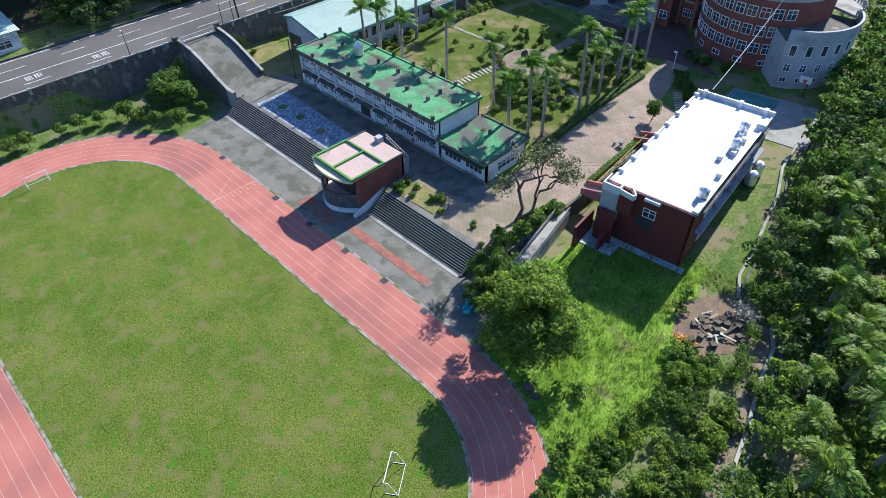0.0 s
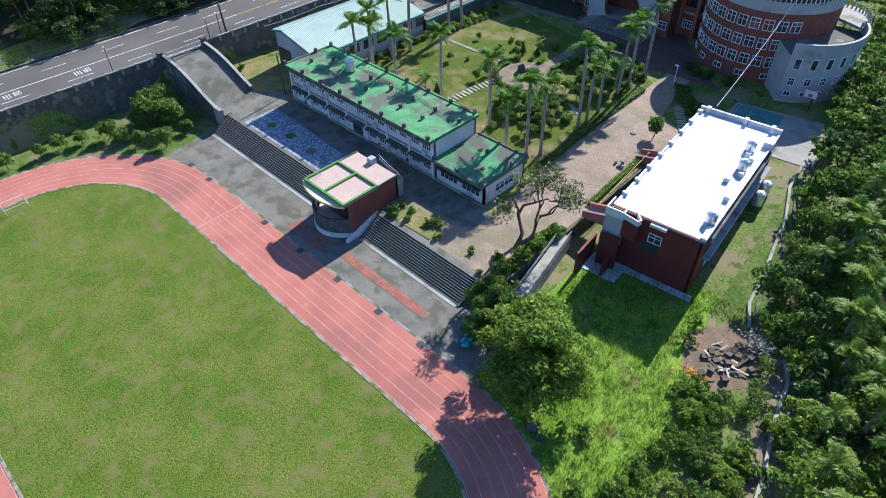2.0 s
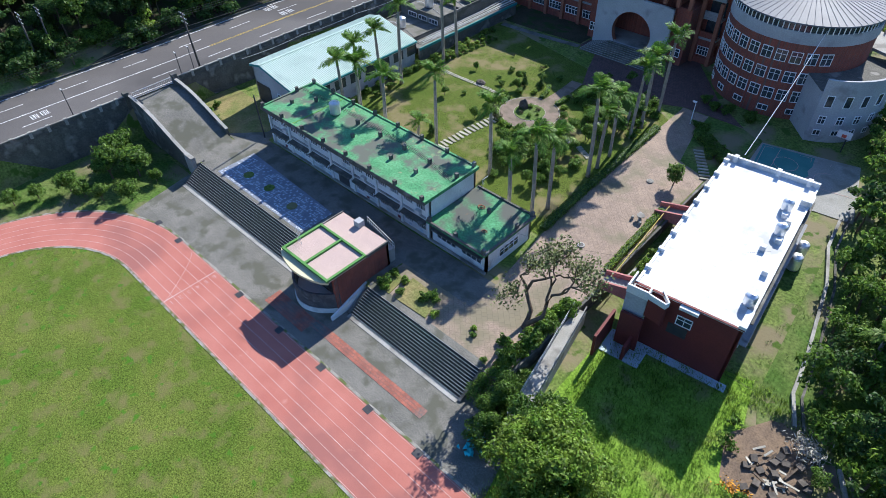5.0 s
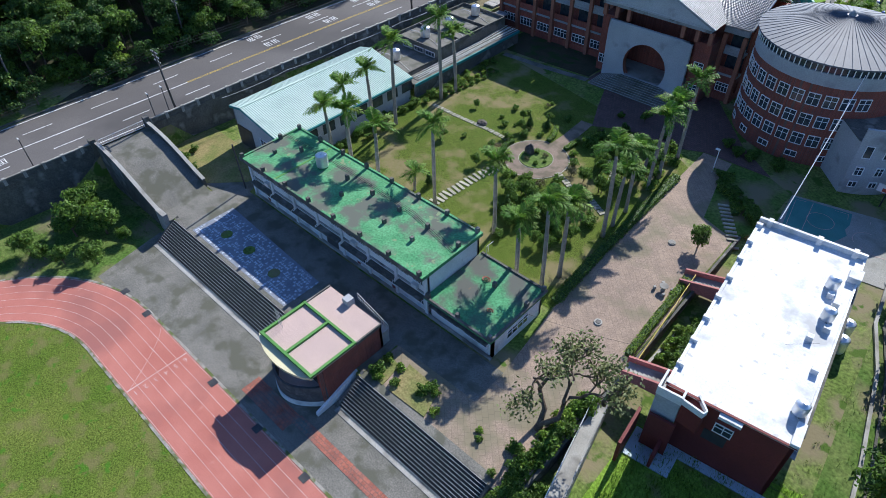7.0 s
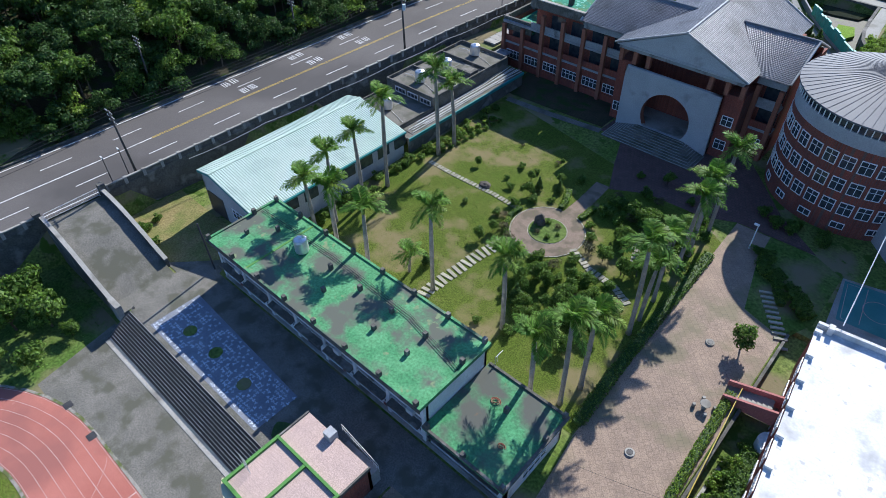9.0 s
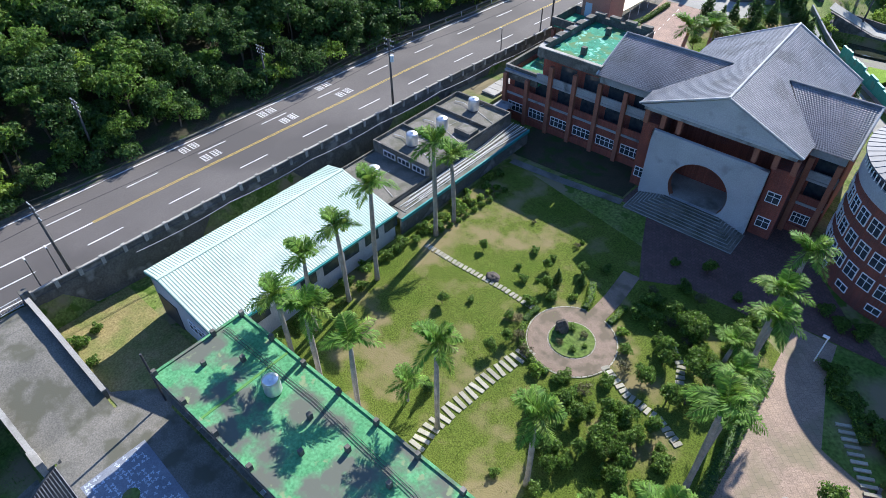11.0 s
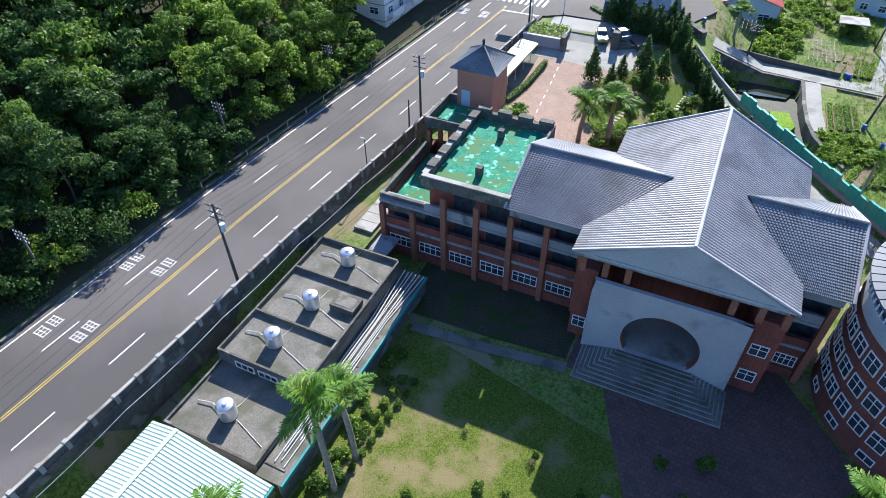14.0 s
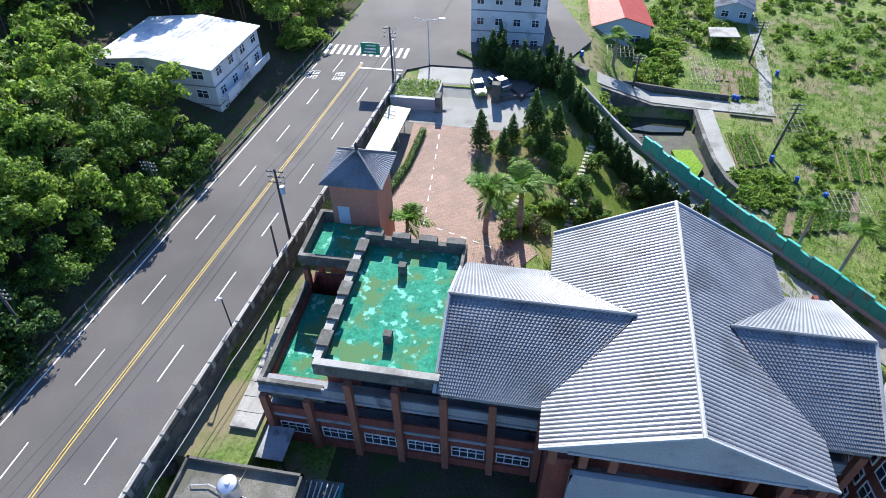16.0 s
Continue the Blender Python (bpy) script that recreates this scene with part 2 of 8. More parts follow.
    "cyan": mat("cyan_tarp", (0.03, 0.40, 0.46), (0.06, 0.50, 0.52), 2, 9, 0.4, 0.1, fine=0.2),
    "greencourt": mat("green_court", (0.05, 0.19, 0.17), (0.07, 0.22, 0.20), 0.4, 9, 0.8, 0.05, fine=0.1),
    "kerbworn": mat("worn_kerb", (0.30, 0.28, 0.24), (0.20, 0.185, 0.15), 0.9, 7, 0.92, 0.3, c3=(0.105, 0.125, 0.04), s3=0.9, t3=0.53, fine=0.35),
    "courtgrey": mat("grey_court", (0.30, 0.295, 0.27), (0.25, 0.25, 0.22), 0.3, 7, 0.85, 0.1, fine=0.2, c3=(0.20, 0.195, 0.17), s3=0.35, t3=0.6),
    "pinkroof": paved("pink_tile_roof", (0.49, 0.365, 0.315), (0.46, 0.345, 0.30), (0.41, 0.31, 0.27), 0.4, 0.4, 0.015, 0.0, vary=0.03),
    "greentrim": mat("green_trim", (0.08, 0.22, 0.05), (0.10, 0.25, 0.06), 0.8, 8, 0.7, 0.05, fine=0.2),
    "tealsheet": mat("teal_sheet_fence", (0.035, 0.32, 0.26), (0.06, 0.39, 0.32), 0.5, 6, 0.6, 0.1, fine=0.2, c3=(0.12, 0.22, 0.17), s3=0.5, t3=0.62),
    "bluewall": mat("pale_blue_wall", (0.50, 0.58, 0.64), (0.44, 0.52, 0.58), 0.4, 6, 0.8, 0.05, fine=0.1),
    "redroof": mat("red_metal_roof", (0.55, 0.11, 0.07), (0.48, 0.09, 0.06), 0.5, 6, 0.5, 0.05, fine=0.1),
    "water": mat("pond_water", (0.03, 0.035, 0.025), (0.04, 0.045, 0.03), 0.3, 5, 0.05, 0.02, fine=0.1, spec=0.6),
    "blueplaza": mat("blue_plaza", (0.21, 0.23, 0.27), (0.17, 0.19, 0.23), 0.5, 8, 0.85, 0.1, fine=0.2),
    "petal": mat("pale_tile", (0.48, 0.53, 0.60), (0.38, 0.43, 0.50), 1, 8, 0.8, 0.05, fine=0.2, rand=0.2),
    "signgreen": mat("sign_green", (0.02, 0.28, 0.16), (0.02, 0.26, 0.15), 1, 9, 0.4, 0, fine=0.05),
    "cream": mat("cream_sheet", (0.62, 0.57, 0.36), (0.55, 0.50, 0.32), 0.6, 8, 0.6, 0.05, fine=0.1),
    "carpaint": mat("car_paint", (0.12, 0.14, 0.15), (0.12, 0.14, 0.15), 1, 9, 0.25, 0, fine=0.02, spec=0.6),
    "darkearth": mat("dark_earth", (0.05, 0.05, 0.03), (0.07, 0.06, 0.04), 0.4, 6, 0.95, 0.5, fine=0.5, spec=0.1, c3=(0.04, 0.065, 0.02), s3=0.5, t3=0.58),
    "mud": mat("pond_mud", (0.035, 0.035, 0.025), (0.055, 0.055, 0.035), 0.5, 4, 0.7, 0.3, c3=(0.05, 0.08, 0.02), s3=0.4, t3=0.58, fine=0.4),
    "tilled": mat("tilled_soil", (0.17, 0.13, 0.09), (0.22, 0.17, 0.12), 0.6, 8, 0.95, 0.6, fine=0.4, spec=0.1, c3=(0.10, 0.13, 0.04), s3=0.7, t3=0.6),
    "roundroof": mat("blue_grey_metal_roof", (0.085, 0.10, 0.125), (0.11, 0.125, 0.15), 0.3, 6, 0.6, 0.02, fine=0.08, spec=0.3),
    "bambool": mat("bamboo", (0.45, 0.42, 0.34), (0.36, 0.33, 0.26), 1, 9, 0.8, 0.1, fine=0.2),
}


# ---- mesh building ----
class Mb:
    """Collects vertices and faces of one part, in world metres."""

    def __init__(self):
        self.v, self.f = [], []

    def add(self, verts, faces):
        k = len(self.v)
        self.v += [tuple(p) for p in verts]
        self.f += [tuple(i + k for i in q) for q in faces]
        return self

    def box(self, x0, x1, y0, y1, z0, z1, turn=None):
        c = [(x, y, z) for z in (z0, z1) for x, y in ((x0, y0), (x1, y0), (x1, y1), (x0, y1))]
        if turn:
            c = [turn @ Vector(p) for p in c]
        return self.add(c, [(3, 2, 1, 0), (4, 5, 6, 7), (0, 1, 5, 4), (1, 2, 6, 5), (2, 3, 7, 6), (3, 0, 4, 7)])

    def prism(self, poly, z0, z1):
        n = len(poly)
        z0f = z0 if callable(z0) else (lambda x, y: z0)
        z1f = z1 if callable(z1) else (lambda x, y: z1)
        vs = [(x, y, z0f(x, y)) for x, y in poly] + [(x, y, z1f(x, y)) for x, y in poly]
        return self.add(vs, [tuple(range(n - 1, -1, -1)), tuple(range(n, 2 * n))] + [(i, (i + 1) % n, n + (i + 1) % n, n + i) for i in range(n)])

    def tube(self, pts, radii, n=8, caps=True):
        """A round bar through points, with a radius at each."""
        rings = []
        pts = [Vector(p) for p in pts]
        if isinstance(radii, (int, float)):
            radii = [radii] * len(pts)
        for i, p in enumerate(pts):
            d = (pts[min(i + 1, len(pts) - 1)] - pts[max(i - 1, 0)]).normalized()
            a = d.cross(Vector((0, 0, 1)) if abs(d.z) < 0.95 else Vector((1, 0, 0))).normalized()
            b = d.cross(a)
            rings.append([p + radii[i] * (math.cos(t) * a + math.sin(t) * b) for t in (2 * math.pi * k / n for k in range(n))])
        vs = [q for r in rings for q in r]
        fs = [(i * n + k, i * n + (k + 1) % n, (i + 1) * n + (k + 1) % n, (i + 1) * n + k) for i in range(len(pts) - 1) for k in range(n)]
        if caps:
            fs += [tuple(range(n - 1, -1, -1)), tuple((len(pts) - 1) * n + k for k in range(n))]
        return self.add(vs, fs)

    def mesh(self, name, material, origin=(0, 0, 0), smooth=False):
        me = bpy.data.meshes.new(name)
        o = Vector(origin)
        me.from_pydata([tuple(Vector(p) - o) for p in self.v], [], self.f)
        me.materials.append(M[material] if isinstance(material, str) else material)
        if smooth:
            me.polygons.foreach_set("use_smooth", [True] * len(me.polygons))
        me.update()
        return me


ORIGIN = {}


def thing(name, at, label, category, group="", kind="", rz=0.0):
    e = new(name)
    e.location, e.rotation_euler = at, (0, 0, radians(rz))
    ORIGIN[e.name] = Vector(at) if not rz else Vector((0, 0, 0))
    e.empty_display_size = 0.3
    return tagged(e, label, category, group, kind)


def part(name, mb, material, parent, label="", smooth=False):
    """One mesh under a thing or a part; points in world metres (in the thing's own metres where the thing is turned)."""
    o = ORIGIN[parent.name]
    ob = new(name, mb.mesh(name, material, o, smooth))
    ob.parent = parent
    ORIGIN[ob.name] = o
    return tagged(ob, label)


def solid(name, mb, material, label, category="", group="", kind="", smooth=False, at=(0, 0, 0)):
    ob = new(name, mb.mesh(name, material, at, smooth))
    ob.location = at
    ORIGIN[ob.name] = Vector(at)
    return tagged(ob, label, category, group, kind)


def lerp(a, b, t):
    return a + (b - a) * t


def ease(t):
    t = min(1, max(0, t))
    return t * t * (3 - 2 * t)


def ramp_to(v, pts):
    xs, ys = zip(*pts)
    return float(np.interp(v, xs, ys))


# ---- levels of the ground ----
WALL = 7.7       # road wall, metres east of the centre line


def road_mid(y):
    return ramp_to(y, ((-150, -69), (-38, -63.4), (-20, -62.2), (7, -60.3), (35, -58.4), (57, -56.9), (82, -54.4), (105, -52.1), (125, -50.4), (200, -44), (400, -30)))


def road_z(y):
    return ramp_to(y, ((-150, 3.2), (-60, 4.8), (-23, 5.6), (0, 6.2), (20, 6.9), (49, 7.6), (60, 8.0), (75, 8.4), (100, 9.0), (125, 9.5), (160, 10.0), (400, 12)))


def yard_z(x, y):
    near = ramp_to(y, ((-10, 2.0), (10, 2.0), (30, 2.7), (47, 2.75), (78, 2.8)))
    west = ramp_to(y, ((80, 2.8), (84, 6.8), (104, 7.2), (122, 8.6), (135, 9.4)))
    east = ramp_to(y, ((78, 2.8), (92, 4.2), (110, 4.7), (160, 5.0)))
    if y < 78:
        return near
    return lerp(west, east, ease((x + 16) / 10))


def low_z(x, y):
    base = ramp_to(y, ((-100, 0.0), (8, 0.0), (30, 1.8), (45, 2.6), (78, 2.8)))
    if y > 78:
        base = yard_z(x, y)
    return base + 0.05 * max(0, x - 42) + 0.16 * max(0, x - 56)


def in_pond(x, y):
    return 104.8 < y < 127.4 and ramp_to(y, ((104.8, 2.4), (108, -0.4), (115.2, -5.4), (119.5, -9.4), (127.4, -11.5))) < x < ramp_to(y, ((104.8, 6.2), (110.3, 4.3), (118, 3.2), (127.4, 2.2)))


def ground(x, y):
    if in_pond(x, y):
        return 3.0
    wall = road_mid(y) + WALL
    if x < wall:
        d = road_mid(y) - 7.8 - x
        return road_z(y) - (0.25 if d < 0 else 0.0) + 0.3 * max(0, min(d - 2, 300))
    if y > 122 and x < -20:
        return lerp(road_z(y) - 0.25, yard_z(x, y), ease((x + 30) / 10))
    if y < -9.8:
        return low_z(x, y)
    t = ease((x - 19.7) / 0.4) if y < 36 else (0 if x < 24 else ease((x - 24) / 8))
    a = yard_z(x, y)
    if x < 20.5 or y > 36 or t < 1:
        return lerp(a, low_z(x, y), t)
    return low_z(x, y)


def drape(poly, dz, step=4.0, thick=0.0):
    """A sheet over the ground, cut along a grid, dz above it."""
    bm = bmesh.new()
    bm.faces.new([bm.verts.new((x, y, 0)) for x, y in poly])
    xs, ys = [p[0] for p in poly], [p[1] for p in poly]
    for lo, hi, nrm in ((min(xs), max(xs), (1, 0, 0)), (min(ys), max(ys), (0, 1, 0))):
        k = math.floor(lo / step) + 1
        while k * step < hi:
            g = bm.verts[:] + bm.edges[:] + bm.faces[:]
            bmesh.ops.bisect_plane(bm, geom=g, plane_co=tuple(k * step * c for c in nrm), plane_no=nrm)
            k += 1
    mb = Mb()
    bm.verts.index_update()
    mb.add([(v.co.x, v.co.y, ground(v.co.x, v.co.y) + dz) for v in bm.verts], [tuple(v.index for v in f.verts) for f in bm.faces])
    bm.free()
    if sum(a[0] * b[1] - b[0] * a[1] for a, b in zip(poly, poly[1:] + poly[:1])) < 0:
        mb.f = [tuple(reversed(q)) for q in mb.f]
    if thick:
        n = len(mb.v)
        rim = [(x, y, ground(x, y) + dz) for x, y in poly]
        k = len(rim)
        mb.add(rim + [(x, y, z - thick) for x, y, z in rim], [(i, (i + 1) % k, k + (i + 1) % k, k + i) for i in range(k)])
    return mb


def ribbon(pts, width, dz, closed=False, z=None):
    """A flat band along points, over the ground."""
    mb = Mb()
    n = len(pts)
    left, right = [], []
    for i, (x, y) in enumerate(pts):
        a, b = pts[i - 1] if closed or i else pts[0], pts[(i + 1) % n] if closed or i < n - 1 else pts[-1]
        dx, dy = b[0] - a[0], b[1] - a[1]
        q = math.hypot(dx, dy) or 1
        nx, ny = -dy / q * width / 2, dx / q * width / 2
        for lst, s in ((left, 1), (right, -1)):
            px, py = x + s * nx, y + s * ny
            lst.append((px, py, (ground(px, py) if z is None else (z(px, py) if callable(z) else z)) + dz))
    vs = left + right
    m = n if closed else n - 1
    return mb.add(vs, [(i, n + i, n + (i + 1) % n, (i + 1) % n) for i in range(m)])


def strip_wall(pts, width, z0, z1):
    """A wall of even thickness along points; z0 and z1 are functions of x, y."""
    mb = Mb()
    n = len(pts)
    rows = []
    for i, (x, y) in enumerate(pts):
        a, b = pts[max(i - 1, 0)], pts[min(i + 1, n - 1)]
        dx, dy = b[0] - a[0], b[1] - a[1]
        q = math.hypot(dx, dy) or 1
        nx, ny = -dy / q * width / 2, dx / q * width / 2
        rows.append([(x + nx, y + ny, z0(x, y)), (x - nx, y - ny, z0(x, y)), (x - nx, y - ny, z1(x, y)), (x + nx, y + ny, z1(x, y))])
    vs = [p for r in rows for p in r]
    fs = [(4 * i + k, 4 * i + (k + 1) % 4, 4 * i + 4 + (k + 1) % 4, 4 * i + 4 + k) for i in range(n - 1) for k in range(4)]
    return mb.add(vs, [q[::-1] for q in fs] + [(0, 1, 2, 3), (4 * n - 1, 4 * n - 2, 4 * n - 3, 4 * n - 4)])


def arc(cx, cy, r, a0, a1, n):
    return [(cx + r * math.cos(radians(lerp(a0, a1, i / n))), cy + r * math.sin(radians(lerp(a0, a1, i / n)))) for i in range(n + 1)]


# ---- ground, field, road ----
def build_ground():
    xs = sorted(set([-1500, -700, -350, -200] + list(range(-150, -70, 8)) + list(range(-70, 60, 2)) + [19.7, 19.8, 19.9, 20.0, 20.1] + [-14 + 0.5 * k for k in range(46)]
                    + list(range(60, 150, 10)) + [150, 250, 500, 1500]))
    ys = sorted(set([-1500, -600, -300, -150] + list(range(-120, -12, 6)) + [-10.2, -9.81, -9.79, -9.4, -6, -2] + list(range(0, 180, 3)) + [35.9, 36.1, 121.9, 122.1, 126.6, 127.0] + [102.8 + 0.5 * k for k in range(54)]
                    + [180, 220, 300, 600, 1500]))
    mb = Mb()
    vs = []
    for y in ys:
        wall = road_mid(y) + WALL
        for x in xs:
            # the two columns nearest to the road wall are moved onto its faces
            if abs(x - wall) <= 1.0:
                x = wall - 0.06 if x <= wall else wall + 0.06
            vs.append((x, y, ground(x, y) - 0.02))
    n = len(xs)
    fs = [(j * n + i, j * n + i + 1, (j + 1) * n + i + 1, (j + 1) * n + i) for j in range(len(ys) - 1) for i in range(n - 1)]
    mb.add(vs, fs)
    solid("ground", mb, "soil", "grown-over earth with patches of weeds", "ground", kind="structure", smooth=False)


build_ground()

FY, FR, TW = -41.75, 15.0, 7.1      # field: middle line, inner radius, track width
FXW, FXE = -25.8, 25.7


def oval(r, n=26):
    return arc(FXE, FY, r, -90, 90, n) + arc(FXW, FY, r, 90, 270, n)


def ring_mesh(r0, r1, z, n=26):
    a, b = oval(r0, n), oval(r1, n)
    k = len(a)
    return Mb().add([(x, y, z) for x, y in a] + [(x, y, z) for x, y in b], [(i, k + i, k + (i + 1) % k, (i + 1) % k) for i in range(k)])


solid("sports_field", Mb().add([(x, y, 0.03) for x, y in oval(FR - 0.25)], [tuple(range(54))]), "lawn", "mown green grass of the sports field inside the track", "lawn", kind="structure")
solid("running_track", ring_mesh(FR, FR + TW, 0.035), "track", "worn red rubber running track with faded white lanes", "track", kind="structure")
kerb = ring_mesh(FR - 0.3, FR, 0.06)
solid("track_kerb", kerb, "kerbworn", "stained pale kerb between grass and running track", "kerb", kind="structure")
solid("outer_kerb", ring_mesh(FR + TW, FR + TW + 0.3, 0.055), "kerbworn", "stained pale outer kerb of the running track", "kerb", kind="structure")
for k in range(7):
    r = FR + 0.12 + k * (TW - 0.24) / 6
    solid("lane_line", ring_mesh(r - 0.024, r + 0.024, 0.041), "line", "faded white lane line on the track", "lane line", "lane lines", "structure")
solid("finish_line", Mb().box(-17.2, -17.08, FY + FR + 0.1, FY + FR + TW - 0.1, 0.03, 0.046), "line", "white finish line across the track", "line", kind="structure")
solid("start_line", Mb().add([(lerp(-22.5, -17.2, t) + (0.06 if s else -0.0), lerp(FY + FR + TW - 0.3, FY + FR + 0.4, t ** 1.3), 0.047) for t in [i / 12 for i in range(13)] for s in (0, 1)],
                             [(2 * i, 2 * i + 2, 2 * i + 3, 2 * i + 1) for i in range(12)]), "line", "curved white start line on the track", "line", kind="structure")

# concrete apron between track and steps, with a strip of red pavers
solid("apron", Mb().add([(x, y, 0.025) for x, y in ((-36, -21.0), (25.5, -20.1), (27, -12), (-38, -11.5))], [(0, 1, 2, 3)]), "concrete", "stained grey concrete apron beside the track", "pavement", kind="structure")
solid("paver_strip", Mb().box(-1.5, 16, -17.2, -16.0, 0, 0.045), "redpaver", "worn strip of red pavers in the apron", "pavement", kind="structure")
solid("paver_strip", Mb().box(-8.6, -1.5, -18.4, -16.2, 0, 0.046), "redpaver", "red pavers before the stage", "pavement", kind="structure")

# road
ROAD_Y = [-150 + 2.5 * k for k in range(220)]
road = ribbon([(road_mid(y), y) for y in ROAD_Y], 15.4, 0.0, z=lambda x, y: road_z(y))
solid("road", road, "asphalt", "grey asphalt road of four lanes", "road", kind="structure")
solid("road", Mb().prism([(-57, 128), (-42.4, 126), (-39, 128), (-30, 128), (-24, 120), (-14, 140), (-25, 172), (-44, 200), (-56, 200)], 8.0, lambda x, y: road_z(y) + 0.006), "asphalt",
      "grey asphalt of the road junction", "road", kind="structure")


def road_line(off, w, y0, y1, material, name, label, step=2.5):
    n = max(1, int((y1 - y0) / step))
    pts = [(road_mid(y) + off, y) for y in [lerp(y0, y1, i / n) for i in range(n + 1)]]
    return solid(name, ribbon(pts, w, 0.025, z=lambda x, y: road_z(y)), material, label, "road marking", kind="structure")


road_line(-7.15, 0.16, -150, 126, "white_line", "edge_line", "white edge line of the road")
road_line(6.95, 0.16, -150, 124, "white_line", "edge_line", "white edge line of the road")
for o in (-0.14, 0.14):
    road_line(o, 0.10, 7.5, 127, "yellow_line", "centre_line", "double yellow centre line")
road_line(0, 0.16, -150, 7.5, "white_line", "centre_line", "solid white centre line")
for o in (-3.55, 3.55):
    for k in range(-8, 12):
        y = 15.2 + 10 * k - (1.6 if o < 0 else 0)
        road_line(o, 0.13, y, y + 4.2, "white_line", "lane_dash", "white lane dash on the asphalt")
for k in range(13):
    x = -57.6 + k * 1.12
    solid("crosswalk_bar", Mb().box(x, x + 0.5, 129.5, 133.2, road_z(130) - 0.05, road_z(131) + 0.03), "white_line", "white zebra crossing bar", "road marking", kind="structure")
road_line(-0.2, 0.3, 127.0, 127.3, "white_line", "stop_line", "white stop line")
solid("stop_line", Mb().box(-50.3, -43.2, 125.2, 125.6, road_z(127) - 0.05, road_z(127) + 0.025), "white_line", "white stop line before the crossing", "road marking", kind="structure")




def lane_numbers():
    for k in range(6):
        cu = bpy.data.curves.new("lane_number", "FONT")
        cu.body, cu.size, cu.align_x, cu.align_y = str(k + 1), 0.85, "CENTER", "CENTER"
        ob = bpy.data.objects.new("lane_number", cu)
        scene.collection.objects.link(ob)
        me = bpy.data.meshes.new_from_object(ob)
        bpy.data.objects.remove(ob)
        me.materials.clear()
        me.materials.append(M["line"])
        o = new("lane_number", me)
        o.location, o.rotation_euler = (-16.4, FY + FR + 0.12 + (k + 0.5) * (TW - 0.24) / 6, 0.05), (0, 0, radians(-90))
        tagged(o, "white painted lane number on the track", "lane number", "lane numbers", "structure")


lane_numbers()
for x in (-31.5, -26.2, -12.0, -4.0, 3.5, 11, 18.0):
    solid("drain_cover", Mb().box(x, x + 0.9, -20.35, -19.5, 0.0, 0.06), "darkmetal", "dark drain cover beside the track", "drain cover", "drain covers")

# leaf litter under the roadside wood
wf_y, wf_d = [-150 + 6 * k for k in range(55)], (8.8, 12, 16, 24, 36, 52, 70)
wf = [(road_mid(y) - d, y, ground(road_mid(y) - d, y) + 0.05) for y in wf_y for d in wf_d]
nw = len(wf_d)
solid("wood_floor", Mb().add(wf, [(j * nw + i + 1, j * nw + i, (j + 1) * nw + i, (j + 1) * nw + i + 1) for j in range(len(wf_y) - 1) for i in range(nw - 1)]), "darkearth", "dark leaf litter under the roadside wood", "ground", kind="structure")
# ---- walls, ramp, steps, pavements ----
def build_road_wall():
    t = thing("road_wall", (-50, 20, 7), "stained grey concrete retaining wall with a posted parapet beside the road", "wall", kind="structure")
    ys = [y for y in range(-150, 124, 4)]
    runs = [[y for y in ys if y <= -10] + [-10.6], [-3.2] + [y for y in ys if y > -3]]
    runs[0] = sorted(set(y for y in runs[0] if y <= -10.6))
    for run in runs:
        line = [(road_mid(y) + WALL, y) for y in run]
        part("retaining_wall", strip_wall(line, 0.34, lambda x, y: ground(x + 1.2, y) - 0.4, lambda x, y: road_z(y) + 0.12), "mossy", t)
        part("parapet", strip_wall(line, 0.16, lambda x, y: road_z(y) + 0.12, lambda x, y: road_z(y) + 0.82), "mossy", t)
        part("coping", strip_wall(line, 0.3, lambda x, y: road_z(y) + 0.82, lambda x, y: road_z(y) + 0.96), "concrete_light", t)
    post = None
    y = -70.0
    while y < 123:
        if not -10.8 < y < -3.0:
            x, z = road_mid(y) + WALL, road_z(y)
            if post is None:
                post = part("post", Mb().box(x - 0.22, x + 0.22, y - 0.2, y + 0.2, z, z + 1.04), "concrete_light", t)
                base = Vector((x, y, z))
            else:
                o = new("post", post.data)
                o.parent, o.location = t, Vector((x, y, z)) - base
        y += 2.5
    for y in (-10.9, -3.0):
        x, z = road_mid(y) + WALL, road_z(y)
        part("gate_pillar", Mb().box(x - 0.45, x + 0.45, y - 0.4, y + 0.4, z - 1, z + 1.5), "mossy", t)


build_road_wall()

ramp_t = thing("ramp", (-44, -7, 2), "worn grey concrete ramp with low walls going down from the road", "ramp", kind="structure")
RX = [-52.9, -50.2, -47, -44, -41, -38.5, -36.5]
RZ = [6.2, 6.0, 5.3, 4.2, 3.0, 2.15, 2.0]
nr = len(RX)
mb = Mb().add([(x, y, z) for x, zz in zip(RX, RZ) for y in (-10.4, -3.3) for z in (-0.3, zz + 0.03)],
              [f for i in range(nr - 1) for f in ((4 * i + 1, 4 * i + 5, 4 * i + 7, 4 * i + 3), (4 * i, 4 * i + 4, 4 * i + 5, 4 * i + 1), (4 * i + 2, 4 * i + 3, 4 * i + 7, 4 * i + 6))] + [(0, 1, 3, 2), (4 * nr - 4, 4 * nr - 2, 4 * nr - 1, 4 * nr - 3)])
part("ramp_body", mb, "concrete", ramp_t)
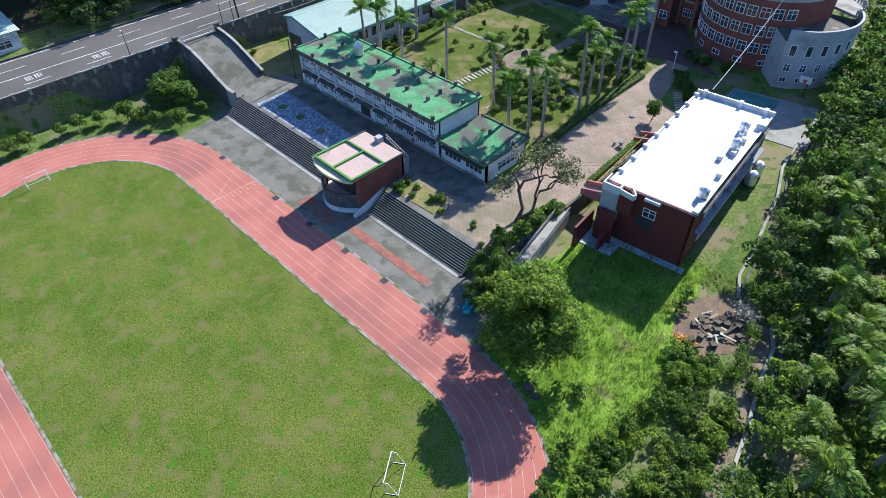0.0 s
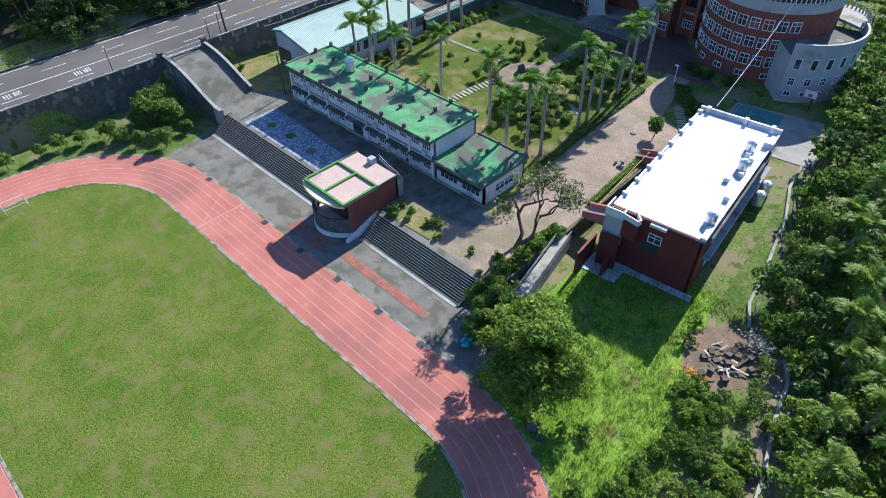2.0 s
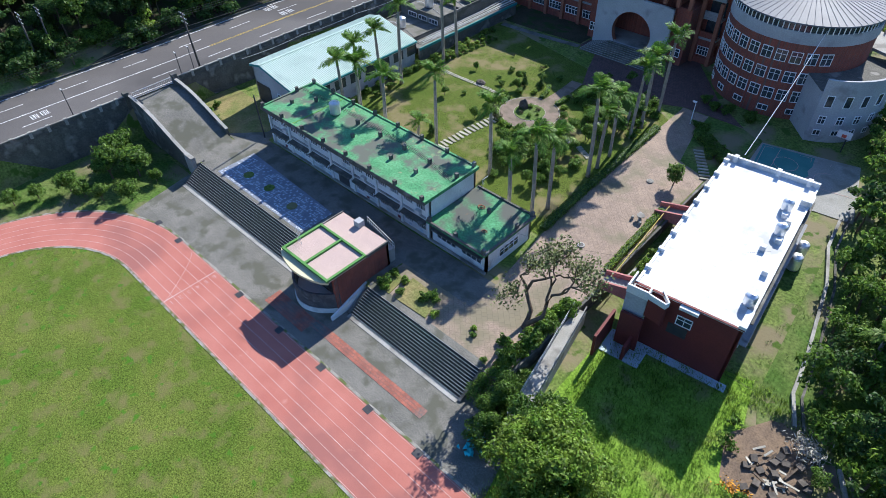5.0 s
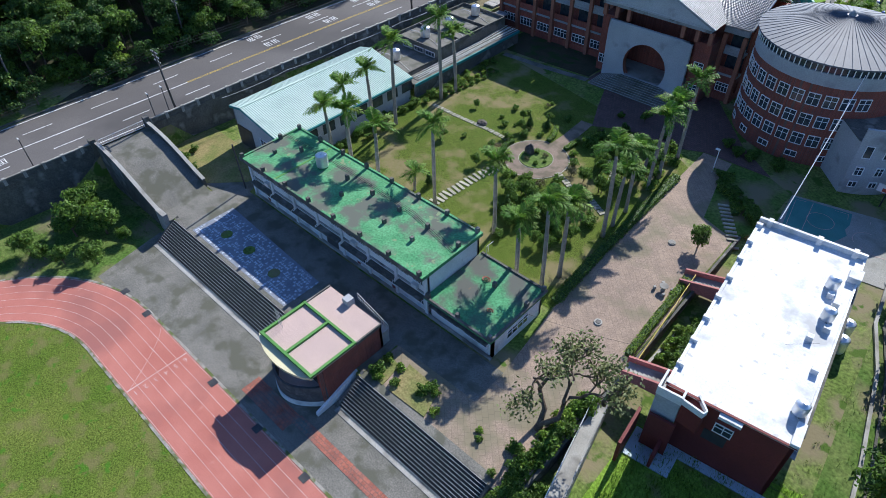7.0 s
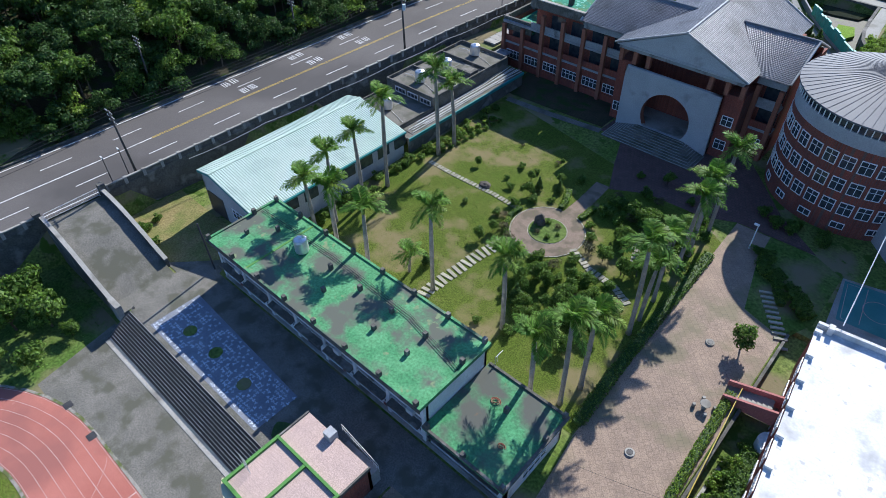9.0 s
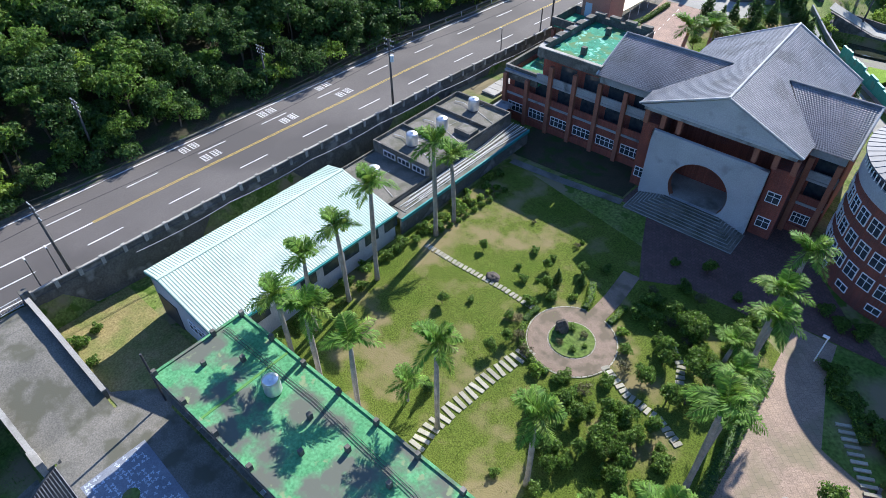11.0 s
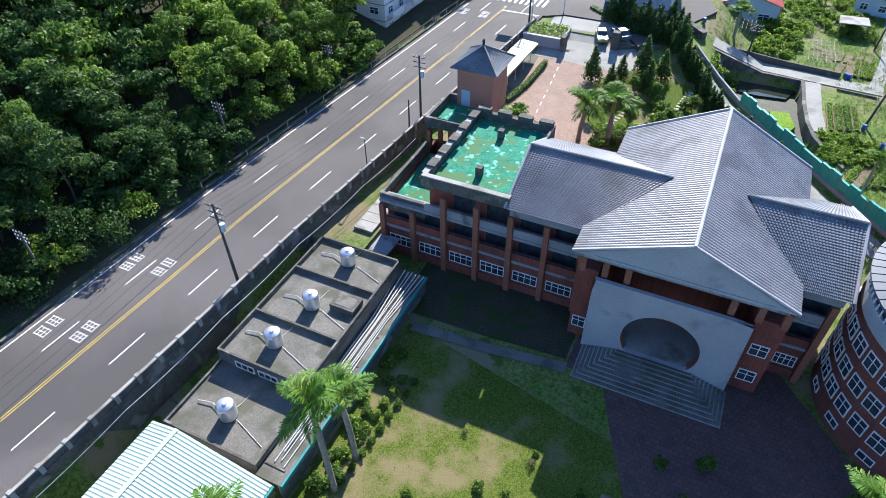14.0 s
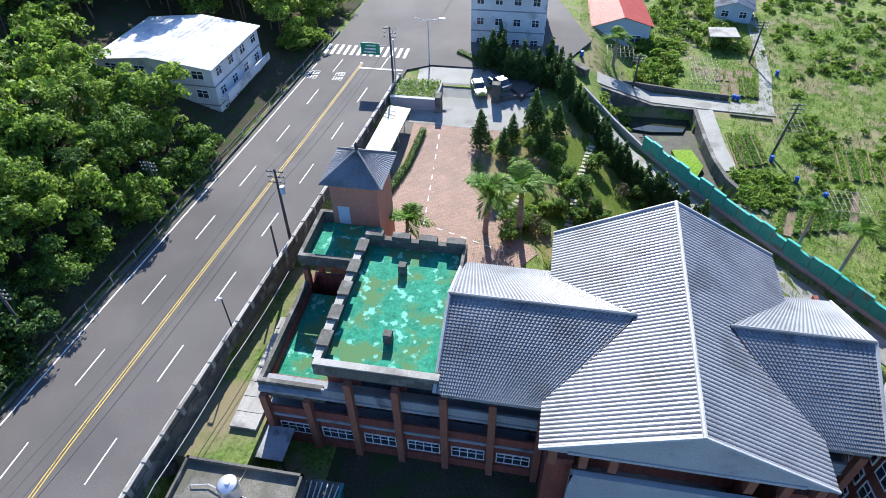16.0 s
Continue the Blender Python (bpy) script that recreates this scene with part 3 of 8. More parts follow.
for y, a, b, m in ((-10.6, -53.2, -38.2, "south"), (-3.1, -53.0, -39.5, "north")):
    pts = [(x, y) for x in np.linspace(a, b, 9)]
    top = lambda x, yy: float(np.interp(x, RX, RZ)) + 0.75
    part("side_wall", strip_wall(pts, 0.35, lambda x, yy: -0.3 if y < -5 else 1.5, top), "mossy", ramp_t)
    part("coping", strip_wall(pts, 0.5, top, lambda x, yy: top(x, yy) + 0.1), "concrete_light", ramp_t)
part("end_block", Mb().box(-38.6, -36.6, -10.95, -10.3, 0, 3.1), "concrete_light", ramp_t)
gate = thing("sliding_gate", (-53.0, -7, 6.1), "low grey metal gate across the head of the ramp", "gate")
part("gate_frame", Mb().tube([(-53.0, -10.3, 6.25), (-53.0, -10.3, 7.3), (-53.0, -3.6, 7.4), (-53.0, -3.6, 6.25)], 0.05, 6).tube([(-53.0, -10.3, 6.4), (-53.0, -3.6, 6.4)], 0.04, 6), "pipe", gate)
for k in range(22):
    part("bar", Mb().tube([(-53.0, -10.0 + k * 0.29, 6.4), (-53.0, -10.0 + k * 0.29, 7.35)], 0.02, 5), "pipe", gate)


def stairs(x0, x1, name):
    t = thing(name, (0.5 * (x0 + x1), -11, 0), "long flight of stone steps, tread shade and sunlit edges put into the colours", "steps", kind="structure")
    n, y0, y1 = 12, -12.9, -9.6
    d = (y1 - y0) / n
    for k in range(n):
        z = (k + 1) * 2.03 / n
        # shadow on risers and treads is painted dark, the lit front strip pale
        part("step", Mb().box(x0, x1, y0 + k * d, y1 + 0.02 * k, z - 0.169 if k else -0.1, z - 0.03), "step_shaded", t)
        part("edge", Mb().box(x0, x1, y0 + k * d - 0.015, y0 + k * d + 0.065, z - 0.03, z), "nosing_sunlit", t)
        part("tread", Mb().box(x0, x1, y0 + k * d + 0.065, y0 + (k + 1) * d + 0.01, z - 0.03, z - 0.006), "step_shaded", t)
    for x in (x0 - 0.18, x1 + 0.18):
        part("cheek", Mb().prism([(x - 0.17, y0 - 0.2), (x + 0.17, y0 - 0.2), (x + 0.17, y1 + 0.4), (x - 0.17, y1 + 0.4)], -0.2, lambda xx, y: 0.2 + 1.98 * (y - y0 + 0.2) / (y1 - y0 + 0.6)), "mossy", t)
    part("top_slab", Mb().box(x0, x1, y1 - 0.2, y1 + 0.7, 1.7, 2.05), "concrete", t)
    part("foot_slab", Mb().box(x0, x1, y0 - 0.6, y0 + 0.02, -0.1, 0.07), "concrete_light", t)


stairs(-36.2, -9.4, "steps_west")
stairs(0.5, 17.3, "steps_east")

# yard before the green building: grey slab, blue petal plaza, shaded margin
solid("yard_pavement", drape([(-46, -3.0), (-38, -3.0), (-37, -9.6), (0.4, -9.3), (0.4, -4.5), (11, -4.2), (11, 0.3), (-33.9, 0.3), (-36, 5), (-46, 4)], 0.03), "concrete", "stained grey concrete yard pavement", "pavement", kind="structure")
solid("brown_lawn", drape([(-52.4, -2.6), (-40, -2.6), (-36, 1.5), (-36, 6), (-52.2, 6)], 0.06), "drygrass", "dry brown lawn before the shed", "lawn", kind="structure")
plaza = thing("blue_plaza", (-22, -6.5, 2), "blue-grey plaza paved with pale petal tiles, weeds in planting holes", "plaza", kind="structure")
part("plaza_base", Mb().prism([(-32.6, -9.3), (-13.0, -9.3), (-13.0, -4.2), (-32.6, -3.2)], 1.9, 2.06), "blueplaza", plaza)
rng = random.Random(5)
petal = None
for i in range(49):
    for j in range(13):
        if rng.random() < 0.42:
            continue
        x, y = -32.3 + i * 0.4 + rng.uniform(-0.06, 0.06), -9.0 + j * 0.41 + rng.uniform(-0.06, 0.06)
        if y > -3.5 - (x + 32.6) / 19.6 * 1.0:
            continue
        if petal is None:
            m_ = Mb()
            for a in (0, 120, 240):
                c, s_ = math.cos(radians(a)), math.sin(radians(a))
                pts_ = [(0.02, -0.05), (0.17, -0.06), (0.19, 0.02), (0.10, 0.09), (0.02, 0.05)]
                m_.prism([(px * c - py * s_, px * s_ + py * c) for px, py in pts_], 2.05, 2.072)
            petal_me = m_.mesh("petal", "petal", (0, 0, 2.05))
            petal = True
        o = new("petal", petal_me)
        o.parent, o.location, o.rotation_euler = plaza, (x + 22, y + 6.5, 0.05), (0, 0, rng.uniform(0, 6))
        if i * 13 + j > 700:
            break

# paths and yards of earth and pavers
solid("yard_earth", drape([(0.6, -9.4), (17.5, -9.6), (19.6, -9.0), (19.6, 34), (13.5, 36), (9.9, 16), (9.7, 9.9), (11, 0), (11, -4.2), (0.6, -4.4)], 0.035), "brickpath", "worn reddish paver yard, faded and dusty", "pavement", kind="structure")
solid("yard_path", drape([(9.6, 10), (13.5, 35.8), (15.0, 35.6), (14.2, 39), (13.0, 44), (12.6, 49), (8.4, 49), (8.9, 30)], 0.04), "brickpath", "worn reddish paver path beside the garden", "path", kind="structure")
solid("path_bed", drape([(15.0, 35.6), (19.6, 34), (21.4, 38), (21.4, 47.4), (18, 49.2), (12.6, 49), (13.0, 44), (14.2, 39)], 0.035), "weeds", "shaded planting bed beside the path", "garden bed", kind="structure")
solid("garden_lawn", drape([(-33.6, 10.4), (9.4, 10.4), (8.7, 44), (4, 47), (-33.5, 55)], 0.03), "garden", "garden lawn with worn bare patches", "lawn", kind="structure")
solid("court_pavement", drape([(-10, 50), (-7.5, 44.5), (-3, 47), (4.5, 47.2), (8.4, 49.1), (18, 49.3), (12, 54), (2, 66), (-1.2, 66), (-16, 66), (-16.4, 56.5), (-12.5, 56.2)], 0.05), "courtpaver", "dark reddish paver court before the hall", "pavement", kind="structure")
# dark sheet over the lawn: earth bed whose colour also deepens the hall's shade
solid("hall_bed", drape([(-36, 56.4), (-25, 56.8), (-16.6, 57.4), (-16.6, 64.8), (-36, 64.8)], 0.045, 3), "darkearth", "earth bed along the foot of the hall, hall shade put into its dark colour", "garden bed", kind="structure")
solid("hall_path", ribbon([(-33, 54.8), (-25, 55.3), (-16.2, 56.3)], 1.3, 0.06), "concrete", "pale concrete path along the hall", "path", kind="structure")
ring = thing("garden_ring", (-8.7, 31.8, 3.0), "ring path of reddish gravel round a planted rock bed", "path", kind="structure")
RCX, RCY = -8.7, 31.9
a, b = arc(RCX, RCY, 2.5, 0, 360, 40), arc(RCX, RCY, 4.6, 0, 360, 40)
part("ring_gravel", Mb().add([(x, y, ground(x, y) + 0.09) for x, y in a + b], [(i, 41 + i, 42 + i, i + 1) for i in range(40)]), "gravelring", ring)
part("ring_spur", ribbon([(-8.4, 36.0), (-8.3, 40), (-8.6, 44.8)], 2.0, 0.085), "gravelring", ring)
for r_ in (2.45, 4.7):
    n_ = int(r_ * 11)
    for k in range(n_):
        a_ = 2 * math.pi * k / n_
        if r_ > 4 and 1.35 < a_ < 1.8:
            continue
        x, y = RCX + r_ * math.cos(a_), RCY + r_ * math.sin(a_)
        if k == 0:
            edge_me = Mb().box(-0.25, 0.25, -0.07, 0.07, -0.1, 0.05).mesh("edge_stone", "stone")
        o = new("edge_stone", edge_me)
        o.parent, o.location, o.rotation_euler = ring, (x + 8.7, y - 31.8, ground(x, y) - 3.0 + 0.05), (0, 0, a_ + math.pi / 2)


def stones(name, pts, w, d, label, gap=0.62):
    t = thing(name, (*pts[0], ground(*pts[0])), label, "path", kind="structure")
    bm = Mb().prism([(-w / 2, -d / 2), (w / 2, -d / 2 + 0.03), (w / 2 - 0.04, d / 2), (-w / 2 + 0.03, d / 2 - 0.02)], -0.05, 0.09)
    me = bm.mesh("stepping_stone", "stone")
    r = random.Random(len(pts))
    for (x0, y0), (x1, y1) in zip(pts, pts[1:]):
        n = max(1, round(math.hypot(x1 - x0, y1 - y0) / gap))
        for k in range(n):
            x, y = lerp(x0, x1, k / n), lerp(y0, y1, k / n)
            o = new("stepping_stone", me)
            o.parent = t
            o.location = (x - pts[0][0] + r.uniform(-0.05, 0.05), y - pts[0][1], ground(x, y) - ground(*pts[0]) + 0.03)
            o.rotation_euler = (0, 0, math.atan2(y1 - y0, x1 - x0) + math.pi / 2 + r.uniform(-0.15, 0.15))


stones("step_stones_south", [(-11.4, 27.9), (-12.4, 23.3), (-12.9, 18.6), (-13.2, 14.8), (-13.0, 11.2)], 1.7, 0.45, "curved row of broad pale stepping stones in the lawn", 0.75)
stones("step_stones_west", [(-30.0, 33.2), (-25.2, 33.1), (-18.5, 33.3), (-13.4, 33.0)], 0.75, 0.4, "row of small pale stepping stones across the lawn", 0.55)
stones("step_stones_east", [(-4.2, 31.0), (-1, 29.5), (2.5, 29.0), (5.5, 27.5)], 0.9, 0.45, "row of pale stepping stones among shrubs", 0.6)
stones("step_stones_north", [(-1, 38.5), (1.5, 36.0), (2.5, 33.5)], 0.9, 0.45, "short row of pale stepping stones", 0.6)

# the low meadow east of the field
solid("meadow", drape([(26, -19.6), (33, -20.6), (40, -26), (45, -30), (45, -8), (41, -3), (38, 9), (23.5, 5.5), (24, -12)], 0.03), "meadow", "rank sunlit meadow grass below the red building", "meadow", kind="structure")
solid("weed_margin", drape([(40.2, -28), (47.1, -42), (50, -70), (54, -70), (52, -18), (49.6, 0), (41, 19), (39, 33), (36.5, 33), (38.8, 8), (45.5, -9)], 0.02), "weeds", "weedy margin with bare soil", "ground", kind="structure")
solid("west_margin", drape([(-54.3, -21), (-55.5, -60), (-49, -44), (-46, -32), (-40, -25), (-33, -20.8), (-37, -11.3), (-53.0, -11.3)], 0.02), "weeds", "weedy verge with bare soil below the road wall", "ground", kind="structure")
chan = thing("east_channel", (45, 0, 1), "narrow pale concrete channel kerb beside a footpath", "kerb", kind="structure")
CH = [(53.6, -30), (52.9, -17), (51.3, -9), (49.8, -3.0), (49.0, 2.0), (47.6, 4.6)]
CH2 = [(43.0, 6.4), (41.4, 10), (40.7, 15), (38.5, 26), (36.4, 32), (35.6, 39)]
for run in (CH, CH2):
    part("channel_kerb", strip_wall(run, 0.35, lambda x, y: ground(x, y) - 0.4, lambda x, y: ground(x, y) + 0.35), "concrete_light", chan)
    part("channel_kerb", strip_wall([(x + 0.9, y) for x, y in run], 0.25, lambda x, y: ground(x, y) - 0.4, lambda x, y: ground(x, y) + 0.2), "mossy", chan)
solid("footpath", ribbon([(x - 0.9, y) for x, y in CH], 1.1, 0.05), "gravelring", "narrow earth footpath beside the channel", "path", kind="structure")
solid("dirt_patch", drape([(38.5, 1.5), (41.5, 6.5), (46, 5), (46.5, -1.0), (43.5, -4.5), (40, -3.0)], 0.05), mat("bare_dirt", (0.20, 0.14, 0.09), (0.14, 0.10, 0.07), 0.5, 6, 0.95, 0.4), "bare brown soil with rubble", "ground", kind="structure")

# sports courts north of the white building
solid("ball_court", drape([(22.6, 36.2), (37.2, 38), (34, 50.5), (21.5, 47.5)], 0.05), "courtgrey", "pale grey concrete ball court", "court", kind="structure")
solid("ball_court", drape([(22.9, 40.5), (30.0, 41.5), (28.6, 48.6), (21.8, 47.2)], 0.065), "greencourt", "green painted part of the ball court", "court", kind="structure")
for pts_ in ([(23.2, 41), (29.6, 41.9), (28.3, 48.2), (22.2, 46.9), (23.2, 41)], [(25.0, 41.3), (24.2, 47.4)], arc(26.1, 44.5, 1.6, 0, 360, 20), [(30.4, 42), (35.8, 43)], [(32, 39), (30.8, 48.6)], arc(31.6, 44.5, 1.6, 90, 270, 12)):
    solid("court_line", ribbon(pts_, 0.07, 0.08), "line", "white court line", "line", kind="structure")

# terrace wall and raised walkway east of the yard
tw = thing("terrace_wall", (19.9, 12, 0), "stained concrete retaining wall at the edge of the yard", "wall", kind="structure")
part("wall_body", strip_wall([(17.4, -9.7), (19.9, -9.7)], 0.3, lambda x, y: -0.3, lambda x, y: 2.1), "mossy", tw)
part("wall_body", strip_wall([(19.95, y) for y in (-9.6, 0, 10, 20, 30, 35)], 0.3, lambda x, y: -0.3, lambda x, y: yard_z(x, y) + 0.12), "mossy", tw)
wk = thing("walkway", (22, -4, 0), "raised pale concrete walkway with a white balustrade", "walkway", kind="structure")
W0, W1 = (23.6, -12.2), (20.2, 3.6)
part("deck", strip_wall([W0, W1], 1.5, lambda x, y: -0.2, lambda x, y: 2.0), "concrete_light", wk)
mb = Mb()
for s_, nm in ((0.7, "balustrade"), (-0.7, "rail")):
    ln = [(W0[0] + s_ * 0.98, W0[1] + s_ * 0.2), (W1[0] + s_ * 0.98, W1[1] + s_ * 0.2)]
    if nm == "balustrade":
        bal = part("balustrade", strip_wall(ln, 0.14, lambda x, y: 2.82, lambda x, y: 2.95), "concrete_light", wk)
        part("base_rail", strip_wall(ln, 0.16, lambda x, y: 1.95, lambda x, y: 2.15), "concrete_light", wk)
        for k in range(28):
            x, y = lerp(*[p[0] for p in ln], (k + 0.5) / 28), lerp(*[p[1] for p in ln], (k + 0.5) / 28)
            part("baluster", Mb().tube([(x, y, 2.12), (x, y, 2.3), (x, y, 2.5), (x, y, 2.86)], [0.05, 0.09, 0.05, 0.06], 6), "concrete_light", wk)
    else:
        for z in (2.5, 2.95):
            part("rail", Mb().tube([(*ln[0], z), (*ln[1], z)], 0.03, 6), "pipe", wk)
        for k in range(9):
            x, y = lerp(*[p[0] for p in ln], k / 8), lerp(*[p[1] for p in ln], k / 8)
            part("rail_post", Mb().tube([(x, y, 1.95), (x, y, 2.95)], 0.03, 6), "pipe", wk)

# court behind the hall and the lane with the teal fence
solid("drive", drape([(-38.5, 90), (-33.5, 84.5), (-22.8, 84.5), (-19.5, 89), (-24.8, 95), (-28.8, 100), (-29.5, 106), (-26, 112), (-24, 119), (-30, 128), (-39.5, 127), (-38.6, 108), (-38.2, 98)], 0.05, 3), "drivepaver", "reddish paver drive with white dashes", "drive", kind="structure")
solid("gate_apron", drape([(-39.6, 113), (-24.6, 112.5), (-20.5, 117), (-24, 123), (-30, 128.2), (-40.8, 127.6)], 0.065, 3), "courtgrey", "pale concrete apron inside the gate", "pavement", kind="structure")
for k in range(9):
    x, y = lerp(-33.2, -34.6, k / 8), 92 + k * 2.2
    solid("drive_dash", ribbon([(x, y), (x - 0.1, y + 1.0)], 0.14, 0.075), "white_line", "white dash on the drive", "road marking", kind="structure")
for k in range(6):
    solid("drive_dash", ribbon([(-31.5 + k * 1.5, 91.5 - k * 0.5), (-30.8 + k * 1.5, 91.3 - k * 0.5)], 0.14, 0.075), "white_line", "white dash on the drive", "road marking", kind="structure")
solid("back_garden", drape([(-28.3, 100.5), (-24.3, 95.4), (-19.2, 89.6), (-18, 85), (1, 86), (-0.5, 99.4), (-5.5, 106), (-11, 114), (-16, 121), (-20, 118.5), (-24.2, 112), (-28.9, 106)], 0.07, 3), "garden", "sunlit back garden lawn with stepping stones", "lawn", kind="structure")
solid("back_lane", ribbon([(-13.6, 119), (-8.6, 114), (-3.2, 107), (1.6, 99.8), (6.2, 94), (12, 88), (18, 82), (26, 74)], 2.9, 0.06), "courtgrey", "pale concrete lane behind the hall", "lane", kind="structure")
fence = thing("teal_fence", (0, 103, 6), "long pale wall topped by weathered teal sheet fencing", "fence", kind="structure")
FL = [(-15.0, 124.2), (-10.3, 119.6), (-6.2, 115.3), (-1.1, 108), (4.2, 101.4), (8.6, 96), (13, 91), (18.4, 85.4), (27, 77)]
part("fence_wall", strip_wall(FL, 0.3, lambda x, y: 2.6, lambda x, y: yard_z(x, y) + 0.9), "greyplaster", fence)
for (x0, y0), (x1, y1) in zip(FL[2:], FL[3:]):
    n_ = max(1, round(math.hypot(x1 - x0, y1 - y0) / 1.9))
    for k in range(n_):
        p, q = (lerp(x0, x1, k / n_), lerp(y0, y1, k / n_)), (lerp(x0, x1, (k + 0.97) / n_), lerp(y0, y1, (k + 0.97) / n_))
        h = 2.5 + 0.25 * math.sin(k * 2.1 + x0)
        part("sheet", strip_wall([p, q], 0.36, lambda x, y: yard_z(x, y) + 0.6, lambda x, y: yard_z(x, y) + h), "tealsheet", fence)


# ---- buildings ----
def window_part(parent, o, u, w, h, cols=4, rows=2, label="", glass="glass"):
    """A window in a wall: o lower left corner, u the way to the right along the wall; it faces u turned clockwise."""
    u = Vector(u).normalized()
    nrm = Vector((u.y, -u.x, 0))
    o = Vector(o)
    up = Vector((0, 0, 1))

    t = 0.09
    xs, zs = [0, t], [0, t]
    for k in range(1, cols):
        xs += [w * k / cols - 0.035, w * k / cols + 0.035]
    for k in range(1, rows):
        z = h * (0.62 if rows == 2 else k / rows)
        zs += [z - 0.03, z + 0.03]
    xs += [w - t, w]
    zs += [h - t, h]
    nx, nz = len(xs), len(zs)

    def corner(i, j, d):
        return o + u * xs[i] + up * zs[j] + nrm * d

    # one welded frame: bars are the even rows and columns of the grid
    vs = [corner(i, j, d) for d in (-0.05, 0.07) for j in range(nz) for i in range(nx)]
    fs, q = [], nx * nz
    full = lambda i, j: 0 <= i < nx - 1 and 0 <= j < nz - 1 and (i % 2 == 0 or j % 2 == 0)
    for j in range(nz - 1):
        for i in range(nx - 1):
            if not full(i, j):
                continue
            a, b, c, e = j * nx + i, j * nx + i + 1, (j + 1) * nx + i + 1, (j + 1) * nx + i
            fs.append((q + a, q + b, q + c, q + e))
            for di, dj, m, n in ((0, -1, a, b), (1, 0, b, c), (0, 1, c, e), (-1, 0, e, a)):
                if not full(i + di, j + dj):
                    fs.append((m, n, q + n, q + m))
    win = part("window", Mb().add(vs, fs), "whiteframe", parent, label)
    pv = [o + u * a + up * b + nrm * d for d in (-0.02, 0.02) for a, b in ((t / 2, t / 2), (w - t / 2, t / 2), (w - t / 2, h - t / 2), (t / 2, h - t / 2))]
    part("pane", Mb().add(pv, [(3, 2, 1, 0), (4, 5, 6, 7), (0, 1, 5, 4), (1, 2, 6, 5), (2, 3, 7, 6), (3, 0, 4, 7)]), glass, win)
    return win


def tank(x, y, z, r=0.75, h=1.7, group="water tanks"):
    t = thing("water_tank", (x, y, z), "ribbed stainless steel water tank standing on a flat roof", "water tank", group)
    body = Mb()
    prof = []
    for k in range(13):
        prof.append((r * (1.0 if k % 2 else 0.965), 0.18 + (h - 0.18) * k / 12))
    body.tube([(x, y, z + q) for _, q in prof], [p for p, _ in prof], 20)
    part("body", body, "steel", t, smooth=True)
    part("lid_dome", Mb().tube([(x, y, z + h), (x, y, z + h + 0.12), (x, y, z + h + 0.26), (x, y, z + h + 0.32)], [r, r * 0.86, r * 0.45, r * 0.2], 20), "steel", t, smooth=True)
    part("hatch", Mb().tube([(x + 0.1, y, z + h + 0.28), (x + 0.1, y, z + h + 0.40)], 0.2, 12), "steel", t)
    for a_ in range(4):
        c, s_ = math.cos(a_ * 1.57 + 0.4) * r * 0.8, math.sin(a_ * 1.57 + 0.4) * r * 0.8
        part("leg", Mb().box(x + c - 0.06, x + c + 0.06, y + s_ - 0.06, y + s_ + 0.06, z, z + 0.2), "darkmetal", t)
    return t


